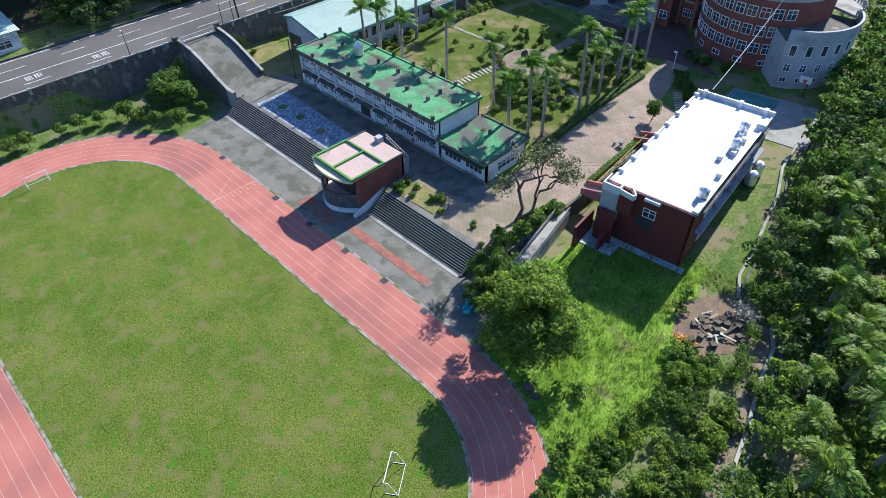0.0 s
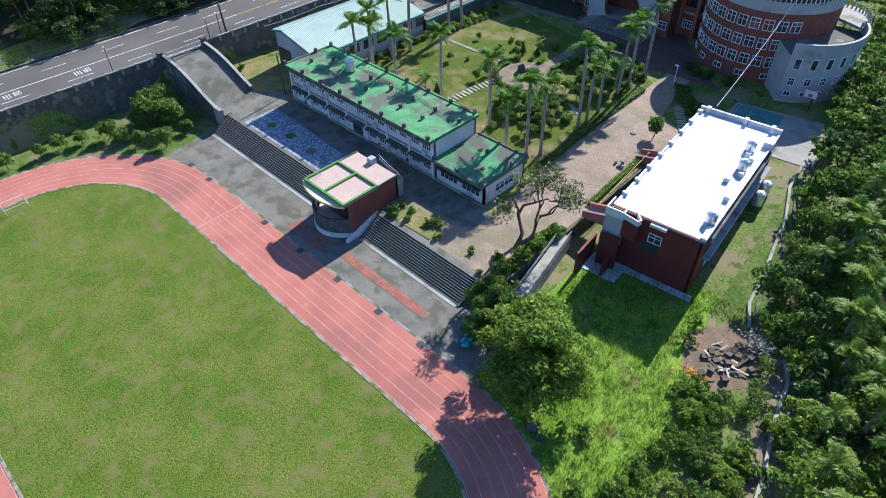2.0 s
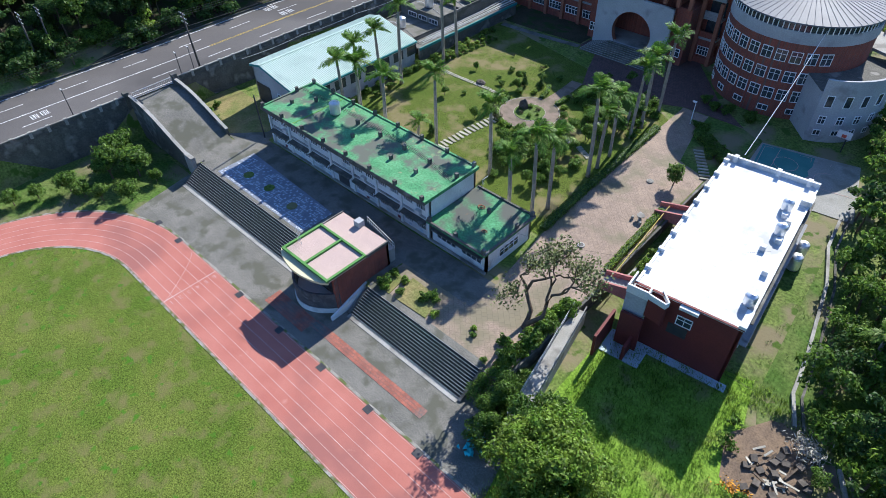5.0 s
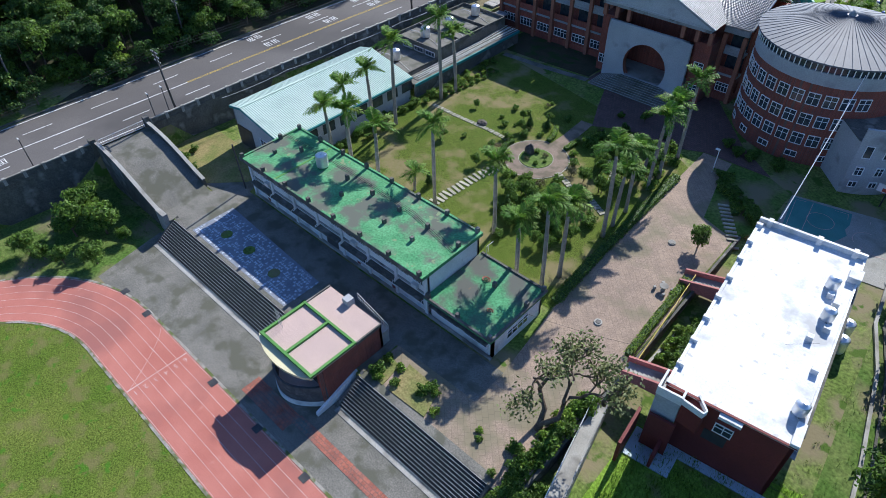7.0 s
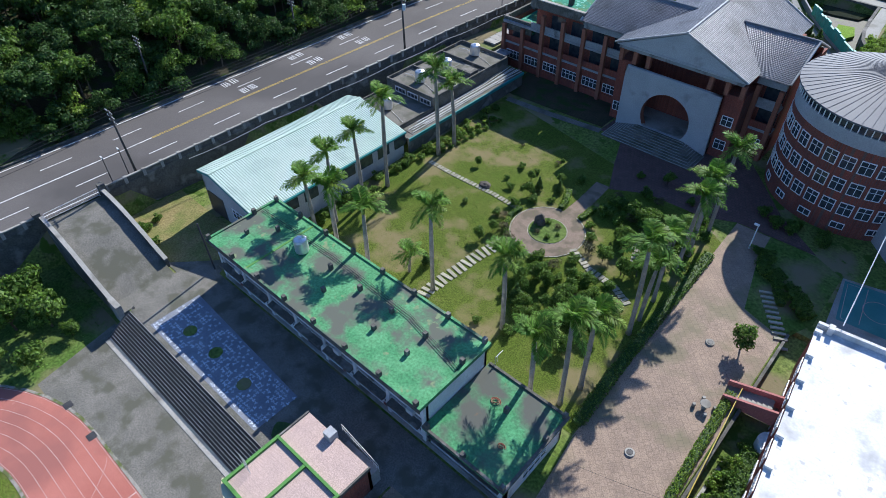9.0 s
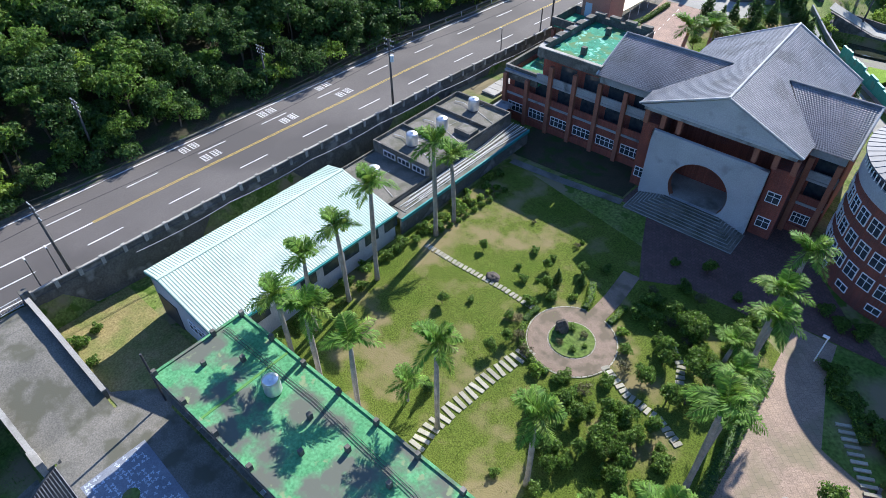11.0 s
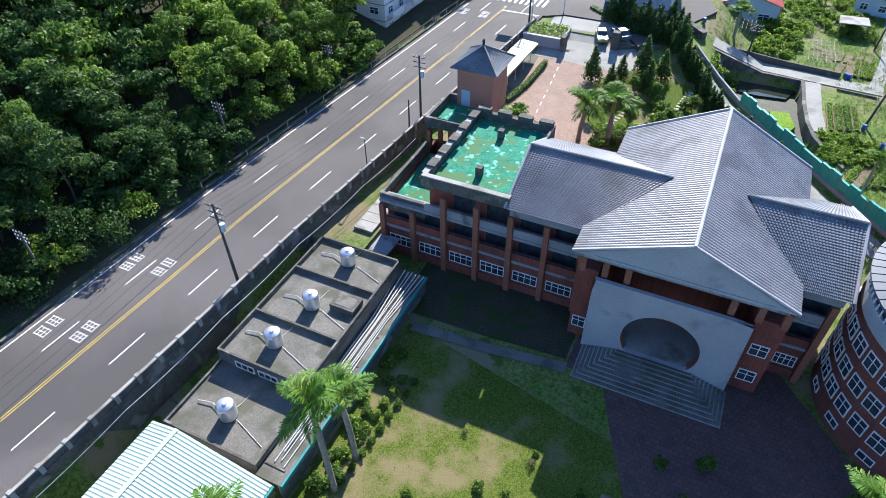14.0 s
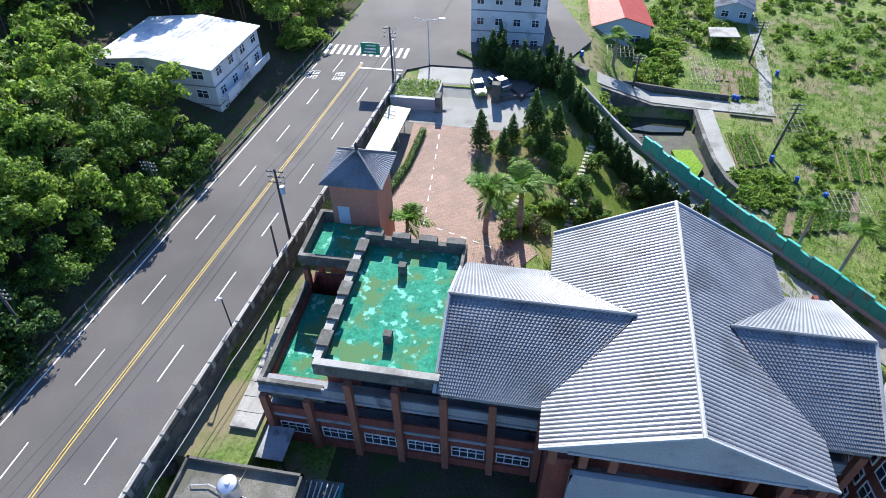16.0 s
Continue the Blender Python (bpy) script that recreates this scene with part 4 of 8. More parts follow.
def school_wing():
    """The white two-storey block with the green roof and its low annexe."""
    t = thing("school_building", (-17, 5, 2), "two-storey white school block with a stained green flat roof", "building")
    x0, x1, y0, y1, z0, z1 = -32.8, -0.1, 0.9, 9.25, 1.7, 7.9
    part("wall", Mb().box(x0, x1, y0, y0 + 0.3, z0, z1).box(x0, x1, y1 - 0.3, y1, z0, z1).box(x0, x0 + 0.3, y0, y1, z0, z1).box(x1 - 0.3, x1, y0, y1, z0, z1), "whitewall", t)
    roof = part("roof", Mb().box(-33.2, 0.05, 0.0, 9.7, z1, z1 + 0.32), "greenroof", t, "stained green roof coating with dark bare patches")
    for a in ((-33.2, 0.05, -0.02, 0.28), (-33.2, 0.05, 9.45, 9.72)):
        part("roof_kerb", Mb().box(a[0], a[1], a[2], a[3], z1 + 0.32, z1 + 0.46), "greenroof", t)
    for x in (-33.2, -0.25):
        part("roof_kerb", Mb().box(x, x + 0.3, 0.28, 9.45, z1 + 0.32, z1 + 0.46), "greenroof", t)
    part("roof_kerb", Mb().box(-26.0, -25.75, 0.3, 9.4, z1 + 0.3, z1 + 0.36), "greentrim", t)
    part("fascia", Mb().box(-33.25, 0.1, -0.1, -0.02, z1 - 0.1, z1 + 0.4), "mossy", t, "dark stained roof edge")
    # low stubs of columns that stand above the roof
    for x in np.linspace(-32.8, -0.5, 8):
        for y in (0.15, 6.2, 9.4):
            part("column_stub", Mb().box(x - 0.2, x + 0.2, y - 0.2, y + 0.2, z1 + 0.3, z1 + 1.05), "mossy", t)
    for y in (3.6,):
        for x in (-30.5, -17.0, -9.5, -5.0):
            part("column_stub", Mb().box(x - 0.2, x + 0.2, y - 0.2, y + 0.2, z1 + 0.3, z1 + 0.9), "mossy", t)
    for y, r_ in ((7.1, 0.03), (7.35, 0.03), (7.6, 0.02)):
        part("roof_pipe", Mb().tube([(-32.6, y, z1 + 0.42), (-20, y + 0.2, z1 + 0.42), (-8, y - 0.4, z1 + 0.42), (-0.3, y - 2.0, z1 + 0.42)], r_, 5), "darkmetal", t)
    # front: columns, canopies and windows in bays
    bays = np.linspace(-32.8, -0.3, 8)
    for x in bays:
        part("column", Mb().box(x - 0.2, x + 0.2, y0 - 0.22, y0, z0, z1), "whitewall", t)
    for i in range(7):
        a, b = bays[i] + 0.3, bays[i + 1] - 0.3
        w = (b - a - 0.4) / 2
        for zz in (2.95, 6.0):
            if i == 3 and zz < 4:
                part("doorway", Mb().box(a + 0.9, b - 0.9, y0 - 0.03, y0 + 0.02, z0, 4.3), "darkmetal", t, "dark open entrance")
                continue
            for k in range(2):
                if (i, k) == (3, 0):
                    continue
                window_part(t, (a + k * (w + 0.4) + 0.1, y0 - 0.02, zz), (1, 0, 0), w - 0.2, 1.15, 4, 2, "white sliding window")
        for zz in (4.35, 7.45):
            part("canopy", Mb().prism([(a, y0 - 0.75), (b, y0 - 0.75), (b, y0), (a, y0)], lambda x, y: zz + 0.12 * (y - y0), lambda x, y: zz + 0.12 + 0.3 * (y - y0 + 0.75) / 2), "mossy", t, "dark sheet canopy over the windows")
    part("floor_band", Mb().box(x0, x1, y0 - 0.1, y0 + 0.05, 4.85, 5.15), "greyband", t)
    for k in range(16):
        x = -32.2 + k * 2.02
        if not -19 < x < -14.5:
            part("wall_patch", Mb().prism([(x, y0 - 0.025), (x + 0.55, y0 - 0.025), (x + 0.55, y0), (x, y0)], 2.15 + 0.1 * (k % 3), 2.6 + 0.12 * (k % 2)), ("bluewall", "maroon", "petal")[k % 3], t, "faded painted patch")
    for k, x in enumerate((-2.2, -29.3, -12.3)):
        part("air_conditioner", Mb().box(x, x + 0.8, y0 - 0.5, y0 - 0.05, 5.35, 5.9), "pipe", t)
    for x in (-32.6, -19.2, -14.6, -0.8):
        part("down_pipe", Mb().tube([(x + 0.35, y0 - 0.12, z0), (x + 0.35, y0 - 0.12, z1)], 0.06, 6), "pipe", t)
    # rear windows
    for i in range(7):
        for zz in (2.9, 5.9):
            window_part(t, (bays[i + 1] - 0.7, y1 + 0.02, zz), (-1, 0, 0), 3.2, 1.3, 4, 2)
    # annexe
    ax0, ax1, ay0, ay1, az = 0.2, 8.9, 1.0, 9.2, 5.1
    part("annexe_wall", Mb().box(ax0, ax1, ay0, ay0 + 0.3, z0, az).box(ax0, ax1, ay1 - 0.3, ay1, z0, az).box(ax1 - 0.3, ax1, ay0, ay1, z0, az), "whitewall", t)
    part("annexe_roof", Mb().box(0.0, 9.2, 0.2, 9.7, az, az + 0.3), "greenroof_old", t, "stained green roof of the annexe")
    part("annexe_kerb", Mb().box(0.0, 9.2, 0.15, 0.4, az + 0.3, az + 0.5).box(8.95, 9.25, 0.4, 9.7, az + 0.3, az + 0.45).box(0.1, 8.95, 9.45, 9.72, az + 0.3, az + 0.45), "mossy", t)
    for x, y in ((0.4, 0.4), (4.6, 0.4), (8.9, 0.4), (4.6, 6.4), (8.9, 6.4), (8.9, 9.4)):
        part("column_stub", Mb().box(x - 0.2, x + 0.2, y - 0.2, y + 0.2, az + 0.3, az + 1.0), "mossy", t)
    window_part(t, (1.0, ay0 - 0.02, 2.9), (1, 0, 0), 3.2, 1.3, 4, 2)
    window_part(t, (5.0, ay0 - 0.02, 2.9), (1, 0, 0), 3.2, 1.3, 4, 2)
    window_part(t, (ax1 + 0.02, 3.2, 2.9), (0, 1, 0), 3.6, 1.3, 4, 2)
    part("canopy", Mb().prism([(0.6, 0.2), (8.6, 0.2), (8.6, 1.0), (0.6, 1.0)], 4.35, 4.47), "mossy", t)
    part("stair_rail", Mb().tube([(0.5, 9.9, 5.4), (0.5, 9.9, 6.4), (0.5, 11.0, 6.4)], 0.04, 6).tube([(0.5, 10.2, 5.4), (0.5, 10.2, 6.4)], 0.03, 6), "pipe", t)
    part("plinth", Mb().box(-32.9, 9.0, 0.55, 0.9, 1.7, 2.18), "concrete_light", t)
    tank(-23.4, 5.9, z1 + 0.32, 0.78, 1.75)
    for x, y, r_ in ((3.2, 6.6, 0.55), (6.4, 3.4, 0.4)):
        c = thing("hose_coil", (x, y, az + 0.3), "tangled brown hose coil lying on the annexe roof", "hose")
        pts = [(x + (r_ - 0.012 * k) * math.cos(k * 0.5), y + (r_ - 0.012 * k) * math.sin(k * 0.5) * 0.8, az + 0.33 + 0.006 * k) for k in range(34)]
        part("hose", Mb().tube(pts, 0.04, 5), "orangebrick", c)


school_wing()


def stage():
    t = thing("stage_pavilion", (-4.5, -10, 0), "brick field stage with curved dark front and pink-tiled green-framed roof", "stage")
    x0, x1, y0, y1, z = -8.5, -0.5, -14.6, -5.6, 5.4
    front = [(x0, -13.2)] + [(lerp(x0, x1, k / 14), -13.2 - 2.6 * math.sin(math.pi * k / 14) ** 0.8) for k in range(1, 14)] + [(x1, -13.2)]
    base = [(x, y - 0.25) for x, y in front] + [(x1, -10), (x0, -10)]
    part("platform", Mb().prism(base, -0.1, 0.75), "whitewall", t, "curved white platform edge")
    part("front_wall", strip_wall(front, 0.25, lambda x, y: 0.6, lambda x, y: 3.0), mat("dark_mosaic", (0.06, 0.065, 0.07), (0.10, 0.105, 0.11), 1.5, 7, 0.7, 0.1, c3=(0.2, 0.2, 0.2), s3=0.8, t3=0.64), t, "curved dark painted stage front")
    part("side_wall", Mb().box(x1 - 0.3, x1, -13.2, y1, 0, z).box(x0, x0 + 0.3, -10, y1, 0, z).box(x0, x1, y1 - 0.3, y1, 0, z), "redbrick", t)
    part("floor", Mb().box(x0 + 0.3, x1 - 0.3, -13.0, y1 - 0.3, 1.4, 1.6), "concrete", t)
    for x in (x0 + 0.2, x1 - 0.2):
        part("column", Mb().box(x - 0.22, x + 0.22, -13.7, -13.25, 0.7, z), "redbrick", t)
    part("roof_slab", Mb().box(x0, x1, -14.4, y1, z, z + 0.25), "pinkroof", t, "pale pink tiled roof")
    eave = [(lerp(x0 - 0.5, x1, k / 14), -14.45 - 1.3 * math.sin(math.pi * k / 14) ** 0.7) for k in range(15)]
    part("eave", Mb().prism([(x0 - 0.5, -14.3)] + eave + [(x1, -14.3)], z - 0.2, z + 0.1), "cream", t, "curved cream eave")
    for a in ((x0 - 0.12, x1 + 0.1, -14.6, -14.3), (x0 - 0.12, x1 + 0.1, -9.15, -8.9)):
        part("roof_beam", Mb().box(a[0], a[1], a[2], a[3], z + 0.25, z + 0.52), "greentrim", t, "green-edged roof beam")
    for x in (x0 - 0.12, -4.75, x1 - 0.2):
        part("roof_beam", Mb().box(x, x + 0.3, -14.3, -9.15, z + 0.25, z + 0.5), "greentrim", t, "green-edged roof beam")
    part("roof_edge", Mb().box(x1 - 0.05, x1 + 0.12, -8.9, y1, z, z + 0.4), "mossy", t)
    part("roof_edge", Mb().box(x0 - 0.12, x0 + 0.05, -8.9, y1, z, z + 0.4), "mossy", t)
    part("stair", Mb().box(-4.6, -0.6, -5.6, -4.6, 1.9, 4.0), "concrete_light", t)
    rail = Mb()
    for k in range(14):
        rail.tube([(-5.0 + k * 0.35, -4.7, z - 0.1 - k * 0.12), (-5.0 + k * 0.35, -4.7, z + 0.95 - k * 0.12)], 0.02, 5)
    rail.tube([(-5.0, -4.7, z + 0.95), (-0.45, -4.7, z - 0.6)], 0.035, 6).tube([(-5.0, -4.7, z + 0.4), (-0.45, -4.7, z - 1.1)], 0.03, 6)
    part("stair_railing", rail, "pipe", t)
    part("roof_hatch", Mb().box(-5.6, -4.7, -6.3, -5.4, z, z + 1.0), "greyplaster", t)
    for k in range(3):
        part("flag_pole", Mb().tube([(x0 + 0.4 + 0.3 * k, -12.6, z + 0.2), (x0 + 0.4 + 0.3 * k, -12.6, z + 2.6)], 0.03, 6), "pipe", t)
    w = Mb()
    for k in range(9):
        w.box(x1, x1 + 0.7, -15.3 + k * 0.28, -12.8, 0.0 + 0.08 * k, 0.16 + 0.08 * k)
    part("side_step", Mb().prism([(x1 + 0.05, -15.0), (x1 + 0.35, -15.0), (x1 + 0.35, -9.5), (x1 + 0.05, -9.5)], -0.1, lambda x, y: 0.5 + 0.3 * (y + 15)), "whitewall", t)


stage()


def shed():
    t = thing("metal_shed", (-40, 19, 3), "long low hall under a mint-green ribbed metal roof", "shed")
    x0, xr, x1, y0, y1 = -45.8, -42.9, -33.7, 6.4, 32.0
    ze, zr, zw = 8.3, 8.95, 6.95
    n = 78
    mb = Mb()
    for a, za, b, zb in ((x0, ze, xr, zr), (xr, zr, x1, zw)):
        vs, k = [], 0
        for i in range(n * 3 + 1):
            y = lerp(y0, y1, i / (n * 3))
            h = 0.055 if i % 3 == 1 else 0.0
            vs += [(a, y, za + h), (b, y, zb + h)]
        mb.add(vs, [(2 * i, 2 * i + 1, 2 * i + 3, 2 * i + 2) for i in range(n * 3)])
    part("roof_sheet", mb, "mint", t, "mint-green ribbed metal roof")
    part("ridge_cap", Mb().prism([(xr - 0.2, y0), (xr + 0.2, y0), (xr + 0.2, y1), (xr - 0.2, y1)], zr, zr + 0.07), "mint", t)
    part("gutter", Mb().box(x1 - 0.05, x1 + 0.2, y0, y1, zw - 0.3, zw - 0.04), "tealtrim", t, "teal gutter")
    part("gable_wall", Mb().add([(x0 + 0.4, y0 + 0.3, 1.5), (x1 - 0.4, y0 + 0.3, 1.5), (x1 - 0.4, y0 + 0.3, zw - 0.1), (xr, y0 + 0.3, zr - 0.1), (x0 + 0.4, y0 + 0.3, ze - 0.1)], [(0, 1, 2, 3, 4)]), "greyplaster", t)
    part("gable_trim", strip_wall([(x0, y0 + 0.05), (x0 + 0.001, y0 + 0.05)], 0.1, lambda x, y: ze - 0.3, lambda x, y: ze), "tealtrim", t)
    tr = Mb()
    for (a, za), (b, zb) in (((x0, ze), (xr, zr)), ((xr, zr), (x1, zw))):
        tr.add([(a, y0, za - 0.35), (b, y0, zb - 0.35), (b, y0, zb - 0.02), (a, y0, za - 0.02), (a, y0 + 0.1, za - 0.35), (b, y0 + 0.1, zb - 0.35), (b, y0 + 0.1, zb - 0.02), (a, y0 + 0.1, za - 0.02)],
               [(0, 1, 2, 3), (7, 6, 5, 4), (0, 4, 5, 1), (3, 2, 6, 7)])
    part("verge_trim", tr, "tealtrim", t)
    part("side_wall", Mb().box(x1 - 0.6, x1 - 0.35, y0 + 0.3, y1 - 0.2, 2, zw - 0.25).box(x0 + 0.35, x0 + 0.6, y0 + 0.3, y1 - 0.2, 2, ze - 0.2).box(x0 + 0.4, x1 - 0.4, y1 - 0.5, y1 - 0.2, 2, zw - 0.2), "greyplaster", t)
    for k in range(8):
        part("side_opening", Mb().box(x1 - 0.36, x1 - 0.32, y0 + 1.2 + k * 3.2, y0 + 3.4 + k * 3.2, 4.6, 6.2), "glass", t, "dark window opening")
    part("gable_door", Mb().box(-45, -41.5, y0 + 0.22, y0 + 0.3, 2, 5.4), "darkmetal", t)
    window_part(t, (-39.5, y0 + 0.27, 3.8), (1, 0, 0), 3.2, 1.4, 4, 2)


shed()


def tank_house():
    """The flat-roofed block with water tanks beside the road."""
    t = thing("flat_roof_block", (-40, 48, 3), "low flat-roofed concrete block with stained roof and water tanks", "building")
    x0, x1 = -46.8, -36.6
    levels = ((33.2, 40.9, 5.6), (40.9, 46.6, 6.9), (46.6, 53.6, 6.9), (53.6, 59.2, 6.9))
    for i, (a, b, z) in enumerate(levels):
        part("block", Mb().box(x0, x1, a, b, 2.5, z), "concrete", t, "stained bare concrete roof")
        for q in ((x0, x1, a, a + 0.22), (x0, x0 + 0.22, a + 0.22, b), (x1 - 0.22, x1, a + 0.22, b)):
            part("parapet", Mb().box(*q, z, z + (0.5 if i else 0.3)), "mossy", t)
    part("parapet", Mb().box(x0, x1, 58.98, 59.2, 6.9, 7.4), "mossy", t)
    part("skylight_box", Mb().box(-40.0, -37.2, 50.2, 52.2, 6.9, 7.6), "mossy", t)
    part("skylight_box", Mb().box(-39.6, -37.6, 50.5, 51.9, 7.6, 7.63), "concrete", t)
    for k in range(3):
        window_part(t, (-44.8 + k * 2.7, 40.87, 5.75), (1, 0, 0), 2.2, 0.9, 3, 1)
    r = random.Random(2)
    for i, (x, y, z) in enumerate(((-41.9, 36.2, 5.6), (-42.3, 44.0, 6.9), (-41.8, 49.7, 6.9), (-41.8, 56.8, 6.9))):
        tank(x, y, z, 0.85, 1.75)
        part("roof_pipe", Mb().tube([(x + 0.8, y - 0.1, z + 0.3), (x + 1.1, y - 0.1, z + 0.08), (x + 4.6, y - 1.3, z + 0.08)], 0.03, 5), "pipe", t)
        part("roof_pipe", Mb().tube([(x + 0.1, y + 0.8, z + 0.25), (x + 0.2, y + 1.6, z + 0.08), (x + 0.3, y + 2.6, z + 0.08)], 0.025, 5), "pipe", t)
        part("roof_pipe", Mb().tube([(x - 0.8, y, z + 0.3), (x - 2.2, y + 0.4, z + 0.25), (x - 3.6, y + 0.1, z + 0.2), (x - 3.8, y, z - 0.6)], 0.05, 5), "pipe", t)
    # the covered corridor with bundles of white pipes
    c = thing("pipe_corridor", (-35, 46, 3), "narrow corridor roof carrying bundles of pale pipes", "corridor")
    part("corridor_roof", Mb().box(-36.5, -33.9, 32.8, 60, 5.0, 5.2), "concrete", c)
    part("corridor_wall", Mb().box(-34.2, -33.95, 32.8, 60, 2.6, 5.0), "mossy", c)
    part("corridor_trim", Mb().box(-33.9, -33.7, 32.8, 60, 4.8, 5.25), "tealtrim", c, "teal edge")
    for k in range(7):
        x = -36.2 + 0.27 * k
        z = 5.3 + 0.12 * (k % 2)
        part("pipe", Mb().tube([(x + r.uniform(-0.1, 0.1), 33.2 + r.uniform(0, 4), z), (x, 42, z), (x + r.uniform(-0.1, 0.1), 52, z), (x - 0.6 + 0.2 * k, 59.6, z + 0.2)], 0.06, 6), "pipe", c)
    for k in range(7):
        part("pipe_stand", Mb().box(-36.4, -34.3, 34 + k * 4, 34.15 + k * 4, 5.2, 5.28), "mossy", c)
    # strip between the block and the road wall
    solid("side_strip", Mb().box(-48.9, -42.0, 59.6, 84, 2.5, 6.2), "weeds", "weedy strip beside the road wall", "ground", kind="structure")


tank_house()


def tile_slope(parent, corners, course=0.35, col=0.35, h=0.06):
    """Rows of rounded tiles on a slope: corners eave left, eave right, top right, top left."""
    el, er, tr, tl = [Vector(p) for p in corners]
    nrm = (er - el).cross(tl - el).normalized()
    n = max(2, round(max((tl - el).length, (tr - er).length) / course))
    width = max((er - el).length, (tr - tl).length)
    m = max(1, round(width / col))
    wave = [0.0, 0.75, 1.0, 0.75]
    mb = Mb()
    ll = er - el
    for j in range(n):
        vs, k4 = [], 4 * m + 1
        for lift, v in ((0.05, j / n), (0.0, (j + 1) / n)):
            a, b = el.lerp(tl, v), er.lerp(tr, v)
            w_ = (b - a).length
            mm = max(1, round(w_ / col))
            for i in range(k4):
                vs.append(a.lerp(b, i / (k4 - 1)) + nrm * (lift + h * wave[i % 4]))
        fs = [(i, i + 1, k4 + i + 1, k4 + i) for i in range(k4 - 1)]
        base = [a0 - nrm * 0.06 for a0 in vs[:k4]]
        vs += base
        fs += [(2 * k4 + i, 2 * k4 + i + 1, i + 1, i) for i in range(k4 - 1)]
        mb.add(vs, fs)
    return tagged(part("tiling", mb, "tile", parent, "grey glazed roof tiles in rows"), kind="stuff")


def hall():
    t = thing("school_hall", (-15, 70, 3.5), "red-brick school hall with grey tiled gable roofs and a round-arched porch", "building")
    ZE, ZR, ZB = 15.75, 19.85, 21.3
    xl, xm, xr, yf, yb = -18.3, -8.2, 1.3, 60.65, 83.15
    ye, ym, yr, zr2, ze2 = 64.0, 71.3, 78.6, 19.0, 15.65
    # main gable roof
    tile_slope(t, [(xl, yb, ZE + 0.6), (xl, yf, ZE), (xm, yf, ZR), (xm, yb, ZB)])
    tile_slope(t, [(xr, yf, ZE), (xr, yb, ZE + 0.6), (xm, yb, ZB), (xm, yf, ZR)])
    f = (zr2 - ze2) / (ym - ye)
    xa = xl
    xw, xe = -26.4, 5.4
    xj = -11.7          # where the wing ridge meets the main slope
    xk = -4.8
    tile_slope(t, [(xw, ye, ze2), (xa, ye, ze2), (xj, ym, zr2), (xw, ym, zr2)])
    tile_slope(t, [(xa, yr, ze2), (xw, yr, ze2), (xw, ym, zr2), (xj, ym, zr2)])
    tile_slope(t, [(xr - 0.4, ye, ze2), (xe, ye, ze2), (xe, ym, zr2), (xk, ym, zr2)])
    tile_slope(t, [(xe, yr, ze2), (xr - 0.4, yr, ze2), (xk, ym, zr2), (xe, ym, zr2)])
    for name, a, b, r_ in (("ridge", (xm, yf - 0.1, ZR + 0.12), (xm, yb, ZB + 0.12), 0.17), ("ridge", (xw, ym, zr2 + 0.1), (xj, ym, zr2 + 0.1), 0.16), ("ridge", (xk, ym, zr2 + 0.1), (xe, ym, zr2 + 0.1), 0.16)):
        part(name, Mb().tube([a, b], r_, 8), "tileridge" if a[0] == xm else "tile", t)
    for a, b in (((xl, yf, ZE), (xm, yf, ZR)), ((xr, yf, ZE), (xm, yf, ZR)), ((xl, yb, ZE + 0.6), (xm, yb, ZB)), ((xr, yb, ZE + 0.6), (xm, yb, ZB)),
                 ((xw, ye, ze2), (xw, ym, zr2)), ((xw, yr, ze2), (xw, ym, zr2)), ((xe, ye, ze2), (xe, ym, zr2)), ((xe, yr, ze2), (xe, ym, zr2))):
        part("verge", Mb().tube([(a[0], a[1], a[2] + 0.08), (b[0], b[1], b[2] + 0.08)], 0.15, 6), "tileridge", t, "pale verge tiles")
    for a, b in (((xa, ye, ze2), (xj, ym, zr2)), ((xa, yr, ze2), (xj, ym, zr2)), ((xr - 0.4, ye, ze2), (xk, ym, zr2)), ((xr - 0.4, yr, ze2), (xk, ym, zr2))):
        part("valley", Mb().tube([(a[0], a[1], a[2] + 0.03), (b[0], b[1], b[2] + 0.03)], 0.11, 5), "darkmetal", t)
    # pediment with a raised lower band
    part("pediment", Mb().add([(xl + 0.2, yf + 0.05, ZE - 0.15), (xr - 0.2, yf + 0.05, ZE - 0.15), (xm, yf + 0.05, ZR - 0.15), (xl + 0.2, yf + 0.4, ZE - 0.15), (xr - 0.2, yf + 0.4, ZE - 0.15), (xm, yf + 0.4, ZR - 0.15)],
                              [(0, 1, 2), (5, 4, 3), (0, 3, 4, 1), (1, 4, 5, 2), (2, 5, 3, 0)]), "greyplaster", t, "grey plaster pediment")
    part("pediment_band", Mb().box(xl + 2.0, xr - 2.0, yf - 0.06, yf + 0.04, ZE - 0.1, ZE + 0.18), "greyplaster", t)
    part("soffit_beam", Mb().box(xl + 0.6, xr - 0.6, yf + 0.4, yf + 1.2, ZE - 0.75, ZE - 0.12), "greyband", t)
    for x in (-17.2, -15.0, -12.9, -8.2, -3.6, -1.3, 0.8):
        if x != -8.2:
            part("post", Mb().box(x - 0.3, x + 0.3, yf + 0.4, yf + 1.0, 13.2, ZE - 0.7), "orangebrick", t, "orange tiled post")
    # porch wall with a round opening
    cx, cz, R = -8.4, 6.9, 3.75
    px0, px1, pz0, pz1, py0, py1 = -15.8, -1.45, 3.3, 13.05, yf - 0.1, yf + 0.35
    hole = []
    n = 40
    zf = 4.6
